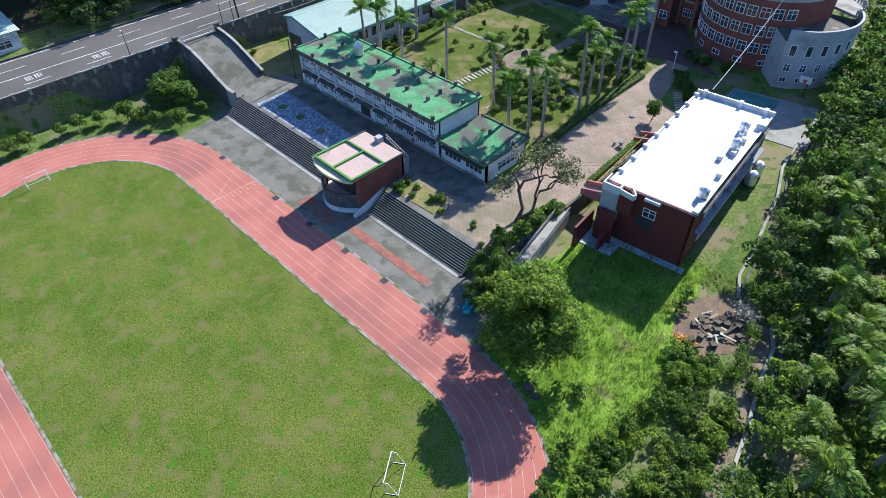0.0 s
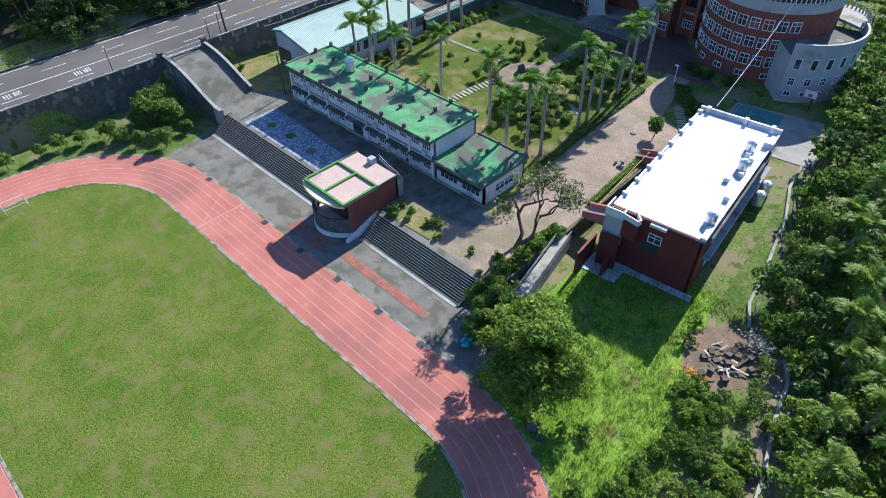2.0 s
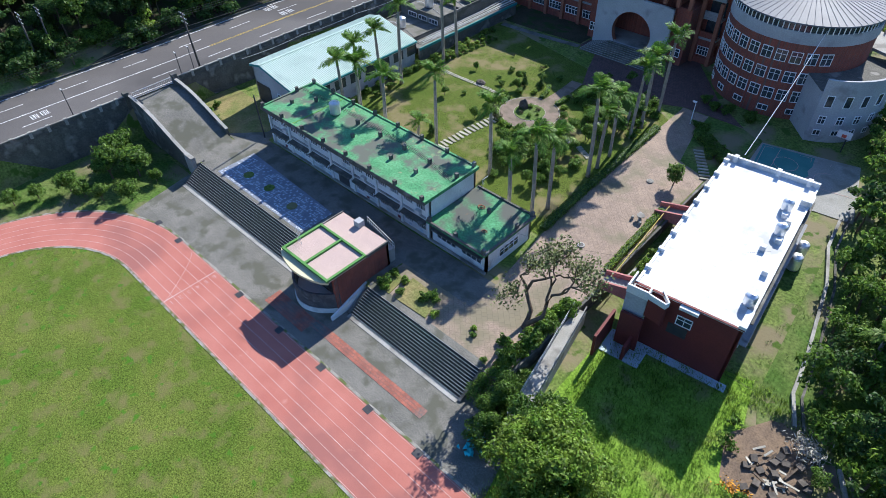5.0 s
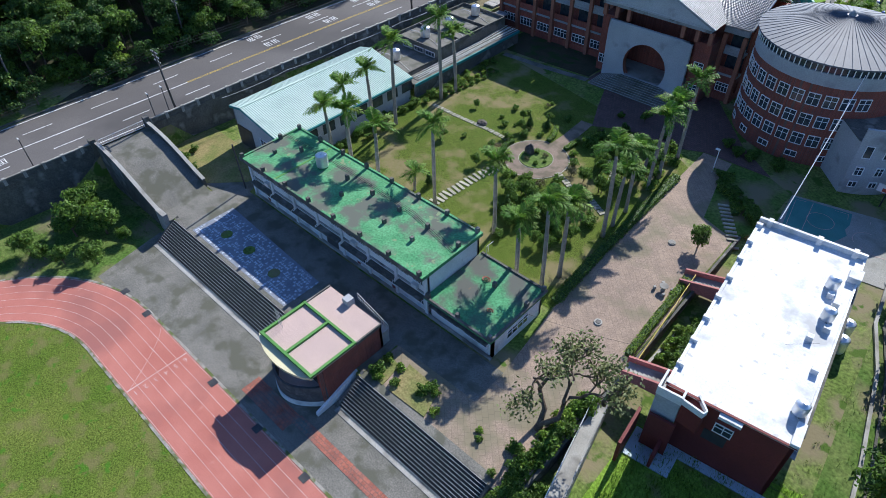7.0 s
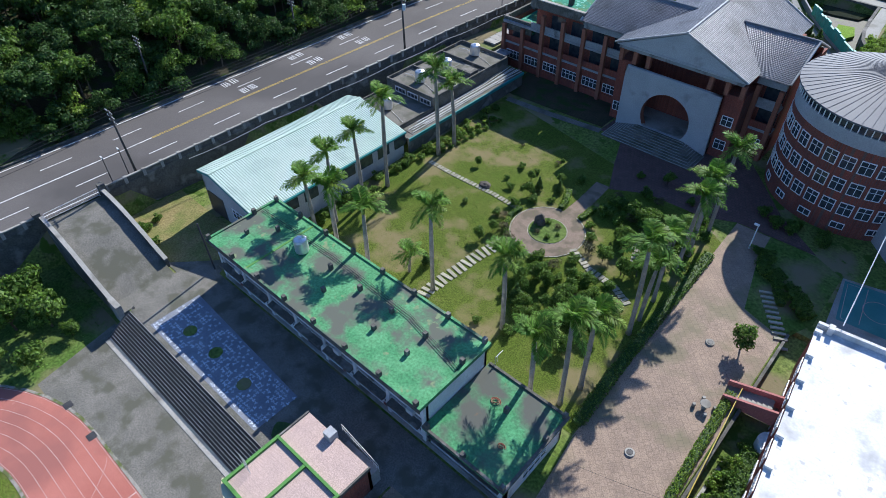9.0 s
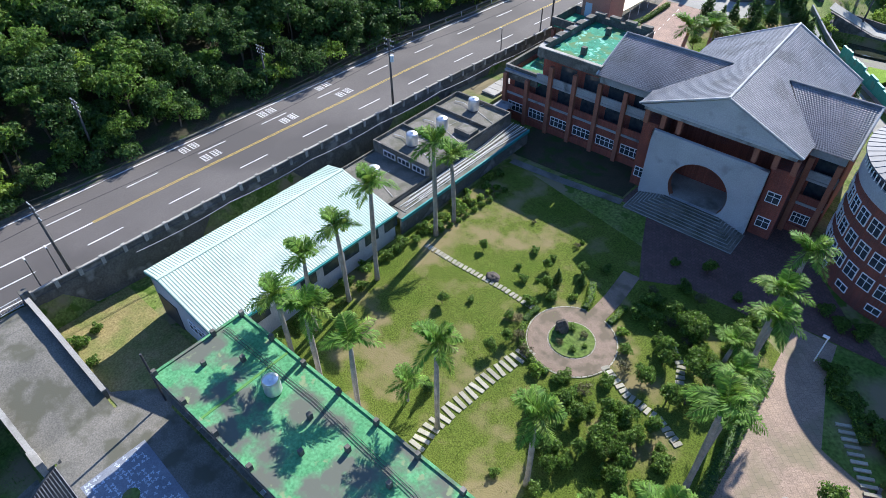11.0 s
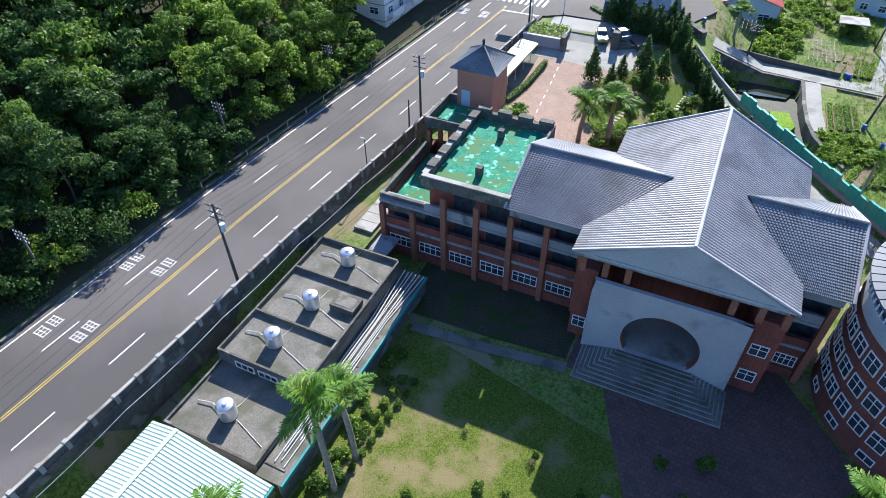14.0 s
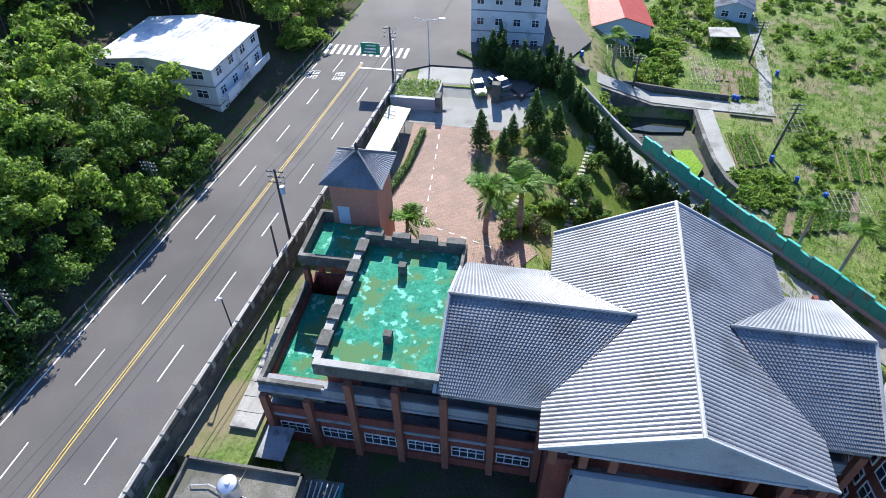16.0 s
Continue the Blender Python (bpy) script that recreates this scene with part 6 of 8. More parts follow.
def plain_house(name, x0, x1, y0, y1, z0, z1, wall, roof, label, floors, rz=0.0, roof_h=0.8, rib=True, cols=4):
    c = ((x0 + x1) / 2, (y0 + y1) / 2, z0)
    t = thing(name, c, label, "house", rz=rz)
    dx, dy = (c[0], c[1]) if rz else (0, 0)
    bz = z0 if rz else 0
    X0, X1, Y0, Y1, Z0, Z1 = x0 - dx, x1 - dx, y0 - dy, y1 - dy, z0 - bz, z1 - bz
    part("wall", Mb().box(X0, X1, Y0, Y1, Z0 - 1, Z1), wall, t)
    xm = (X0 + X1) / 2
    mb = Mb()
    n = 40
    for a, za, b, zb in ((X0 - 0.5, Z1 - 0.1, xm, Z1 + roof_h), (xm, Z1 + roof_h, X1 + 0.5, Z1 - 0.1)):
        vs = []
        for i in range(n * 2 + 1):
            y = lerp(Y0 - 0.5, Y1 + 0.5, i / (2 * n))
            h = 0.05 if i % 2 else 0.0
            vs += [(a, y, za + h), (b, y, zb + h)]
        mb.add(vs, [(2 * i, 2 * i + 1, 2 * i + 3, 2 * i + 2) for i in range(2 * n)])
        mb.add([(a, Y0 - 0.4, za - 0.12), (b, Y0 - 0.4, zb - 0.12), (b, Y1 + 0.4, zb - 0.12), (a, Y1 + 0.4, za - 0.12)], [(3, 2, 1, 0)])
    part("roof", mb, roof, t)
    for yy in (Y0, Y1 - 0.2):
        part("gable", Mb().add([(X0, yy, Z1), (X1, yy, Z1), (xm, yy, Z1 + roof_h - 0.15), (X0, yy + 0.2, Z1), (X1, yy + 0.2, Z1), (xm, yy + 0.2, Z1 + roof_h - 0.15)], [(0, 1, 2), (5, 4, 3)]), wall, t)
    fh = (Z1 - Z0) / floors
    for f in range(floors):
        for k in range(cols):
            w = (X1 - X0) / cols
            window_part(t, (X0 + w * (k + 0.3), Y0 - 0.02, Z0 + fh * f + 0.9), (1, 0, 0), w * 0.42, 1.3, 2, 2)
            d = (Y1 - Y0) / cols
            window_part(t, (X1 + 0.02, Y0 + d * (k + 0.3), Z0 + fh * f + 0.9), (0, 1, 0), d * 0.42, 1.3, 2, 2)
            window_part(t, (X0 - 0.02, Y0 + d * (k + 0.7), Z0 + fh * f + 0.9), (0, -1, 0), d * 0.42, 1.3, 2, 2)
        if f:
            part("floor_band", Mb().box(X0 - 0.08, X1 + 0.08, Y0 - 0.08, Y1 + 0.08, Z0 + fh * f - 0.12, Z0 + fh * f + 0.05), "greyband", t)
    return t


wh = plain_house("roadside_house", -82.6, -64.9, 108.3, 122.3, 8.6, 17.0, "whitewall", "whiteroof", "three-storey white house with a bright white metal roof", 3, rz=-3, roof_h=0.9)
part("balcony", Mb().box(8.4, 10.2, -6.5, 6.8, 3.4, 3.6).box(10.1, 10.25, -6.5, 6.8, 3.6, 4.5), "whitewall", wh)
plain_house("white_blue_house", -34.0, -22.0, 137.0, 149.5, 8.4, 18.6, "whitewall", "greyband", "three-storey white house with dark blue bands", 3, roof_h=0.5)
plain_house("red_roof_house", -14.0, -4.0, 149, 160.5, 5.0, 9.0, "bluewall", "redroof", "pale blue cottage under a red metal roof", 1, rz=6, roof_h=1.6, cols=2)
plain_house("grey_roof_shed", 10.5, 17.0, 163, 170, 5.0, 7.8, "bluewall", "greyband", "small pale shed with a grey roof", 1, rz=-8, roof_h=1.2, cols=2)
plain_house("west_roadside_shed", -90, -73, -46, -30, 5.6, 9.2, "whitewall", "mint", "low white roadside house with a pale roof", 1, rz=0, roof_h=0.8, cols=3)


# ---- plants ----
def leaf_quads(centres, normals, size, rng, droop=0.25, aspect=0.5):
    """Kite-shaped leaves: one folded quad each, at centres, facing about the normals. Returns an array of corners."""
    n = len(centres)
    nrm = normals + rng.normal(0, 0.55, (n, 3))
    nrm /= np.linalg.norm(nrm, axis=1, keepdims=True) + 1e-9
    a = rng.normal(0, 1, (n, 3))
    a -= (a * nrm).sum(1, keepdims=True) * nrm
    a /= np.linalg.norm(a, axis=1, keepdims=True) + 1e-9
    b = np.cross(nrm, a)
    s = (size * rng.uniform(0.6, 1.35, n))[:, None]
    tip = centres + a * s * 0.6 - nrm * s * droop
    tail = centres - a * s * 0.5
    mid = centres + a * s * 0.05
    return np.stack([tail, mid - b * s * aspect * 0.55 + nrm * s * 0.06, tip, mid + b * s * aspect * 0.55 + nrm * s * 0.06], 1)


def quad_mesh(name, quads, material):
    n = len(quads)
    me = bpy.data.meshes.new(name)
    me.vertices.add(4 * n)
    me.vertices.foreach_set("co", quads.reshape(-1).astype(np.float32))
    me.loops.add(4 * n)
    me.loops.foreach_set("vertex_index", np.arange(4 * n, dtype=np.int32))
    me.polygons.add(n)
    me.polygons.foreach_set("loop_start", np.arange(0, 4 * n, 4, dtype=np.int32))
    me.update(calc_edges=True)
    me.materials.append(M[material] if isinstance(material, str) else material)
    return me


def lobes_leaves(lobes, per_m2, size, rng, fill=0.35):
    """Leaves over a set of lobes (x, y, z, rx, ry, rz): most near the outside, some within."""
    out = []
    for x, y, z, rx, ry, rz in lobes:
        area = 4 * math.pi * ((rx * ry + ry * rz + rx * rz) / 3)
        n = max(12, int(area * per_m2))
        d = rng.normal(0, 1, (n, 3))
        d /= np.linalg.norm(d, axis=1, keepdims=True)
        d[:, 2] = np.where(d[:, 2] < -0.5, -d[:, 2], d[:, 2])
        rad = np.where(rng.random(n) < fill, rng.uniform(0.45, 0.9, n), rng.uniform(0.82, 1.12, n))
        lump = 1 + 0.16 * np.sin(d[:, 0] * 5 + x) * np.cos(d[:, 1] * 6 + y) + 0.1 * np.sin(d[:, 2] * 9 + z)
        c = d * (rad * lump)[:, None] * np.array([rx, ry, rz]) + np.array([x, y, z])
        out.append(leaf_quads(c, d, size, rng))
    return np.concatenate(out)


def crown_lobes(r, h, z, n, rng):
    lobes = [(0, 0, z, r * 0.62, r * 0.62, h * 0.5)]
    for k in range(n):
        a = 2 * math.pi * k / n + rng.uniform(-0.4, 0.4)
        q = rng.uniform(0.4, 0.75) * r
        s = rng.uniform(0.32, 0.55) * r
        lobes.append((q * math.cos(a), q * math.sin(a), z + rng.uniform(-0.35, 0.4) * h, s, s, s * rng.uniform(0.6, 0.9)))
    return lobes


def ragged_lobes(r, z, n, rng):
    """An uneven crown: a loose heart and many small boughs at different heights."""
    lobes = [(0, 0, z - 0.15 * r, r * 0.5, r * 0.5, r * 0.6)]
    for k in range(n):
        a = 2.4 * k + rng.uniform(-0.5, 0.5)
        q = r * math.sqrt(rng.uniform(0.06, 1.0))
        s = rng.uniform(0.2, 0.42) * r
        up = (1 - (q / r) ** 2) * 0.75 * r
        lobes.append((q * math.cos(a), q * math.sin(a), z + up + rng.uniform(-0.55, 0.25) * r, s * rng.uniform(0.8, 1.3), s, s * rng.uniform(0.45, 0.8)))
    return lobes


def limb_mesh(height, r, spread, n, rng, lean=(0, 0)):
    mb = Mb()
    top = (lean[0], lean[1], height)
    mid = (lean[0] * 0.4 + rng.uniform(-0.1, 0.1), lean[1] * 0.4, height * 0.5)
    mb.tube([(0, 0, -0.2), (0, 0, 0.15), mid, top], [r * 1.35, r, r * 0.8, r * 0.45], 7)
    for k in range(n):
        a = 2 * math.pi * k / n + rng.uniform(-0.5, 0.5)
        f = rng.uniform(0.45, 0.85)
        s = Vector(mid).lerp(Vector(top), (f - 0.45) * 2)
        e = Vector((s.x + spread * math.cos(a), s.y + spread * math.sin(a), height + rng.uniform(0, 0.5) * spread))
        mb.tube([s, s.lerp(e, 0.5) + Vector((0, 0, 0.15 * spread)), e], [r * 0.5, r * 0.32, r * 0.1], 5)
    return mb


def tree_kind(name, label, category, height, r, h, leaf, size, per, nl, seed, trunk_r=0.14, group="", material="leaf"):
    """One tree with its trunk and crown, out of sight at the origin until copied."""
    rng = np.random.default_rng(seed)
    t = thing(name, (0, 0, 0), label, category, group)
    part("trunk", limb_mesh(height, trunk_r, r * 0.6, 5, rng), "bark", t, smooth=True)
    me = quad_mesh("crown", lobes_leaves(ragged_lobes(r, height + h * 0.2, 2 * nl, rng) if nl >= 9 else crown_lobes(r, h, height + h * 0.25, nl, rng), per, size, rng), material)
    c = new("crown", me)
    c.parent = t
    return t


def place(kind, spots, group=""):
    """Puts the kind itself at the first spot and copies at the rest. A spot: x, y, scale, turn."""
    for i, (x, y, s, rz) in enumerate(spots):
        m = Matrix.Translation((x, y, ground(x, y) - 0.02)) @ Matrix.Rotation(radians(rz), 4, "Z") @ Matrix.Scale(s, 4)
        if i:
            copy_thing(kind, m @ Matrix.Diagonal((1 / kind.scale[0],) * 3 + (1,)))
        else:
            kind.matrix_basis = m


def palm_kind(seed, trunk_h, label):
    rng = np.random.default_rng(seed)
    t = thing("palm_tree", (0, 0, 0), label, "palm tree", "royal palms")
    n = 9
    zs = np.linspace(-0.2, trunk_h, n)
    bend = rng.uniform(-0.3, 0.3, 2)
    pts = [(bend[0] * (z / trunk_h) ** 2, bend[1] * (z / trunk_h) ** 2, z) for z in zs]
    rr = [0.30, 0.23, 0.215, 0.22, 0.23, 0.225, 0.21, 0.19, 0.16]
    part("trunk", Mb().tube(pts, rr, 10), "palmbark", t, smooth=True)
    tx, ty = bend
    part("crown_shaft", Mb().tube([(tx, ty, trunk_h - 0.05), (tx, ty, trunk_h + 0.5), (tx, ty, trunk_h + 1.2)], [0.17, 0.19, 0.07], 10), "shaft", t, smooth=True)
    for k in range(14):
        a = k * 2.399 + rng.uniform(-0.2, 0.2)
        up = [1.2, 0.9, 0.55, 0.25][k % 4] + rng.uniform(-0.15, 0.15)
        L = rng.uniform(2.1, 2.8)
        quads = []
        c, s = math.cos(a), math.sin(a)
        sp = []
        for j in range(16):
            q = j / 15
            out = L * (math.cos(up) * q + 0.12 * q * q)
            z = L * (math.sin(up) * q - (0.55 + 0.25 * (1 - up)) * q * q * 0.9)
            sp.append(Vector((tx + out * c, ty + out * s, trunk_h + 1.05 + z)))
        side = Vector((-s, c, 0))
        for j in range(1, 16):
            d = (sp[j] - sp[j - 1]).normalized()
            upv = side.cross(d)
            q = j / 15
            ln = 0.75 * math.sin(math.pi * (0.12 + 0.83 * q)) + 0.12
            for sg in (-1, 1):
                for half in (0, 0.5):
                    b0 = sp[j] - (sp[j] - sp[j - 1]) * half
                    dirn = (side * sg * 0.85 + d * 0.55 + upv * rng.uniform(-0.45, 0.3) + Vector((0, 0, -0.35))).normalized()
                    e = b0 + dirn * ln * rng.uniform(0.8, 1.1)
                    w = d * 0.075
                    quads.append([b0 - w, b0.lerp(e, 0.5) - w * 0.9, e, b0.lerp(e, 0.5) + w * 0.9])
        fm = quad_mesh("frond", np.array([[tuple(p) for p in q] for q in quads]), "leaf_light" if k % 5 == 0 else "frond")
        fo = new("frond", fm)
        fo.parent = t
        ORIGIN[fo.name] = Vector((0, 0, 0))
        part("rib", Mb().tube(sp[::3], [0.035, 0.03, 0.025, 0.018, 0.012, 0.008][: len(sp[::3])], 4), "shaft", fo)
    return t


PALMS = [
    (palm_kind(1, 10.5, "tall royal palm with a smooth grey trunk and green crown"), [(-30.8, 25.3, 1.18, 0), (-12.8, 15.2, 1.08, 40), (6.7, 12.4, 1.08, 90), (7.3, 24.2, 1.15, 130), (-30.6, 35.4, 1.2, 200), (6.6, 44.2, 1.12, 20), (6.7, 36.0, 1.0, 250)]),
    (palm_kind(2, 9.0, "royal palm with a slightly bent trunk and arching fronds"), [(-28.4, 11.2, 1.1, 0), (-24.6, 11.4, 1.18, 80), (-19.5, 11.6, 1.14, 150), (-3.3, 16.0, 1.12, 30), (7.2, 15.2, 1.12, 70), (6.5, 39.4, 1.15, 260), (7.0, 30.0, 0.98, 300), (-30.9, 20.9, 1.12, 10), (-30.6, 15.8, 1.1, 200)]),
    (palm_kind(3, 7.6, "shorter royal palm with bright young fronds"), [(-30.5, 38.8, 1.2, 0), (3.8, 11.4, 1.12, 60), (7.2, 26.6, 1.05, 120), (10.2, 96.5, 0.8, 33), (13.5, 92.5, 0.9, 66), (24, 86.0, 0.9, 111)]),
    (palm_kind(4, 3.0, "young garden palm with a short trunk"), [(-17.0, 15.6, 0.85, 0), (4.6, 38.5, 1.0, 60), (-10.0, 138.0, 1.2, 90), (-25.8, 91.8, 1.5, 15), (-21.9, 92.4, 1.6, 100), (-34.2, 87.5, 1.1, 60)]),
]
for kind, spots in PALMS:
    place(kind, spots)

# the big round-crowned tree at the bend of the track, and the gnarled tree in the yard
big = tree_kind("broadleaf_tree", "large dense broadleaf tree casting shade on the track bend", "tree", 4.4, 5.0, 6.6, "leaf", 0.32, 40, 18, 11, 0.35, material="leaf_light")
place(big, [(30.2, -16.4, 1.0, 0)])
second = tree_kind("broadleaf_tree", "dense dark green tree beside the walkway", "tree", 2.2, 3.2, 4.0, "leaf", 0.3, 36, 9, 12, 0.22, material="leaf")
place(second, [(26.6, -11.5, 1.0, 30), (20.6, -10.9, 0.72, 120), (22.5, -14.6, 0.6, 220)])


def gnarled_tree():
    rng = np.random.default_rng(21)
    x, y = 17.3, -2.4
    z = ground(x, y)
    t = thing("yard_tree", (x, y, z), "gnarled yard tree with bare forking limbs and sparse foliage", "tree")
    mb = Mb()
    ends = []

    def grow(p, d, r, L, depth):
        e = p + d * L
        m = p.lerp(e, 0.5) + Vector(rng.normal(0, 0.14 * L, 3))
        mb.tube([p, m, e], [r, r * 0.85, r * 0.68], 7)
        if depth == 0:
            ends.append(e)
            return
        for k in range(3 if depth < 3 else 2):
            nd = (d + Vector(rng.normal(0, 0.5, 3)) + Vector((0, 0.06, 0.2))).normalized()
            grow(e, nd, r * 0.62, L * rng.uniform(0.62, 0.85), depth - 1)

    base = Vector((x, y, z - 0.2))
    mb.tube([base, base + Vector((0, 0, 0.7))], [0.5, 0.34], 9)
    grow(base + Vector((0, 0, 0.6)), Vector((-0.38, 0.42, 1)).normalized(), 0.31, 3.8, 4)
    grow(base + Vector((0, 0, 0.6)), Vector((0.42, 0.55, 0.95)).normalized(), 0.31, 3.5, 4)
    part("trunk", mb, "bark", t, smooth=True)
    quads = []
    for e in ends:
        n = 30
        c = rng.normal(0, 0.5, (n, 3)) * np.array([1, 1, 0.6]) + np.array(e)
        quads.append(leaf_quads(c, np.tile([0, 0, 1.0], (n, 1)), 0.32, rng))
    me = quad_mesh("crown", np.concatenate(quads) - np.array([x, y, z]), mat("leaf_olive", (0.10, 0.13, 0.04), (0.15, 0.17, 0.06), 0.5, 5, 0.6, 0, island=0.35, trans=0.25))
    c = new("crown", me)
    c.parent = t


gnarled_tree()

# small trees and shrubs
conifer = thing("conifer", (0, 0, 0), "dense dark conical conifer", "conifer", "garden conifers")
rng = np.random.default_rng(31)
part("trunk", Mb().tube([(0, 0, -0.1), (0, 0, 1.0)], [0.12, 0.08], 6), "bark", conifer)
lob = [(rng.uniform(-0.15, 0.15), rng.uniform(-0.15, 0.15), 0.6 + k * 0.42, 1.05 * (1 - k / 8.5), 1.05 * (1 - k / 8.5), 0.45) for k in range(8)]
cm = new("crown", quad_mesh("crown", lobes_leaves(lob, 45, 0.24, rng), "leaf_dark"))
cm.parent = conifer
rnd = random.Random(8)
spots = [(-28.6, 108.6, 1.5, 0), (-21.8, 113.6, 1.6, 30), (-25.4, 107, 1.15, 70), (-20.0, 109, 1.3, 10), (-24.5, 110.6, 1.1, 50), (-18.6, 112.8, 1.3, 20)]
for k in range(40):
    f = k / 39
    spots.append((lerp(-16.0, -0.8, f) + rnd.uniform(-0.5, 0.5), ramp_to(lerp(-16.0, -0.8, f), ((-16, 119.6), (-10.6, 110.6), (-5.7, 104.4), (-0.6, 99.2))) + rnd.uniform(-1.2, 0.0), rnd.uniform(0.85, 1.25), rnd.uniform(0, 360)))
for k in range(12):
    spots.append((lerp(-30.5, -17.5, k / 11) + rnd.uniform(-0.5, 0.5), lerp(128.5, 122.2, k / 11) + rnd.uniform(-1, 1.5), rnd.uniform(1.1, 1.6), rnd.uniform(0, 360)))
for x, y in ((-19, 126.5), (-17.5, 124.6), (-20.5, 129), (-28.5, 133)):
    spots.append((x, y, rnd.uniform(1.2, 1.5), rnd.uniform(0, 360)))
for x, y, s in ((-16.2, 17.6, 0.6), (-4.5, 20, 0.75), (-14.4, 38, 0.6), (-12.2, 39.5, 0.55)):
    spots.append((x, y, s, rnd.uniform(0, 360)))
place(conifer, spots)

shrub_kinds = [
    tree_kind("shrub", "rounded green garden shrub", "shrub", 0.35, 0.75, 0.9, "leaf", 0.2, 60, 6, 41, 0.05, "garden shrubs"),
    tree_kind("shrub", "dark green leafy garden shrub", "shrub", 0.3, 0.85, 1.0, "leaf", 0.22, 52, 7, 42, 0.05, "garden shrubs", "leaf"),
    tree_kind("shrub", "bare brownish garden shrub", "shrub", 0.35, 0.8, 0.8, "leaf", 0.16, 34, 6, 43, 0.05, "garden shrubs", "leaf_dry"),
    tree_kind("shrub", "bright yellow-green garden shrub", "shrub", 0.3, 0.7, 0.8, "leaf", 0.22, 52, 6, 44, 0.05, "garden shrubs", "leaf_light"),
]
small_tree = tree_kind("small_tree", "small bushy tree on a short trunk", "tree", 1.3, 1.25, 1.8, "leaf", 0.26, 40, 8, 45, 0.08, "small trees")
dark_tree = tree_kind("small_tree", "small dark bushy tree on a short trunk", "tree", 1.2, 1.2, 2.2, "leaf", 0.26, 42, 8, 46, 0.08, "small trees", "leaf")
rnd = random.Random(77)
sp = {0: [], 1: [], 2: [], 3: []}
st, dt = [], []
for k in range(13):                      # foot of the shed and pipe corridor
    y = 9 + k * 3.3
    sp[rnd.choice((0, 1, 1, 3))].append((-32.6 + rnd.uniform(-0.4, 0.5), y + rnd.uniform(-0.8, 0.8), rnd.uniform(0.8, 1.25), rnd.uniform(0, 360)))
    sp[rnd.choice((0, 1))].append((-31.9 + rnd.uniform(-0.5, 0.9), y + 1.6 + rnd.uniform(-0.8, 0.8), rnd.uniform(0.55, 1.0), rnd.uniform(0, 360)))
for k in range(9):                       # clipped light hedge balls near the corridor
    sp[3].append((-31.6 + 0.12 * k, 35.5 + k * 1.55, 0.85, rnd.uniform(0, 360)))
    sp[0].append((-30.4 + 0.12 * k, 36.2 + k * 1.5, 0.6, rnd.uniform(0, 360)))
for a in range(0, 360, 24):              # round the garden ring
    if not 60 < a < 115:
        q = 5.7 + rnd.uniform(-0.3, 0.8)
        sp[rnd.choice((0, 1, 2, 2, 3))].append((RCX + q * math.cos(radians(a)), RCY + q * math.sin(radians(a)), rnd.uniform(0.75, 1.15), rnd.uniform(0, 360)))
for k in range(6):                       # in the rock bed
    a = k * 1.05
    sp[(0, 2, 1)[k % 3]].append((RCX + 1.5 * math.cos(a), RCY + 1.4 * math.sin(a), rnd.uniform(0.4, 0.65), rnd.uniform(0, 360)))
for k in range(34):                      # thick planting in the south-east of the garden
    x, y = rnd.uniform(-7.5, 6.0), rnd.uniform(17.5, 27.5)
    if x < -4 and y < 21:
        continue
    (dt if rnd.random() < 0.5 else st).append((x, y, rnd.uniform(0.55, 0.95), rnd.uniform(0, 360)))
for k in range(22):
    sp[rnd.choice((0, 1, 1))].append((rnd.uniform(-8, 6.0), rnd.uniform(14, 28), rnd.uniform(0.6, 1.1), rnd.uniform(0, 360)))
for k in range(16):                      # north-east of the ring
    (dt if k % 2 else st).append((rnd.uniform(-2.5, 5.6), rnd.uniform(31, 45), rnd.uniform(0.6, 1.0), rnd.uniform(0, 360)))
for x, y in ((-13.2, 41.3), (-11.2, 43.2), (-16.6, 39.2), (-14.8, 36.5), (-17.6, 35.8), (-15.6, 30.2), (-13.9, 27.5), (-14.3, 25.3), (-5.5, 49.5), (-2.0, 50.5), (2.2, 48.6), (-20.3, 29.5), (-22.5, 27.2), (-24.4, 37.2), (-19.3, 40.8)):
    (dt if rnd.random() < 0.5 else sp[1]).append((x, y, rnd.uniform(0.5, 0.8), rnd.uniform(0, 360)))
for x, y, s in ((-50.2 + 0.9, -34.7, 0.9), (-49.6, -31.8, 1.0), (-48.8, -28.8, 0.9), (-44.1, -24.2, 1.0), (-41.3, -22.8, 1.0), (-38.3, -20.0, 1.25), (-47.0, -25.0, 1.2), (-45.5, -19.5, 1.9), (-43.0, -16.5, 1.8), (-47.2, -17.0, 2.0), (-39.8, -15.5, 0.8),
                (-49.5, -42, 1.1), (-50.2, -39.4, 1.0), (-50.6, -47, 1.1), (17.0, 29.8, 1.15)):
    (st if rnd.random() < 0.7 else dt).append((x, y, s, rnd.uniform(0, 360)))
for x, y, s in ((-44.6, -2.0, 0.9), (-47.8, -1.8, 1.3), (-48.6, 0.5, 0.9), (3.0, -6.4, 0.8), (6.5, -6.9, 0.9), (9.0, -7.9, 0.85), (13.5, -6.4, 0.6), (16.9, -5.6, 0.9)):
    sp[0 if s > 0.85 else 3].append((x, y, s, rnd.uniform(0, 360)))
for k in range(24):                      # hedge between the yard and the walkway
    f = k / 23
    sp[(0, 3, 3)[k % 3]].append((lerp(18.9, 18.9, f) + rnd.uniform(-0.6, 0.6), lerp(-9.2, 3.4, f), rnd.uniform(0.9, 1.4), rnd.uniform(0, 360)))
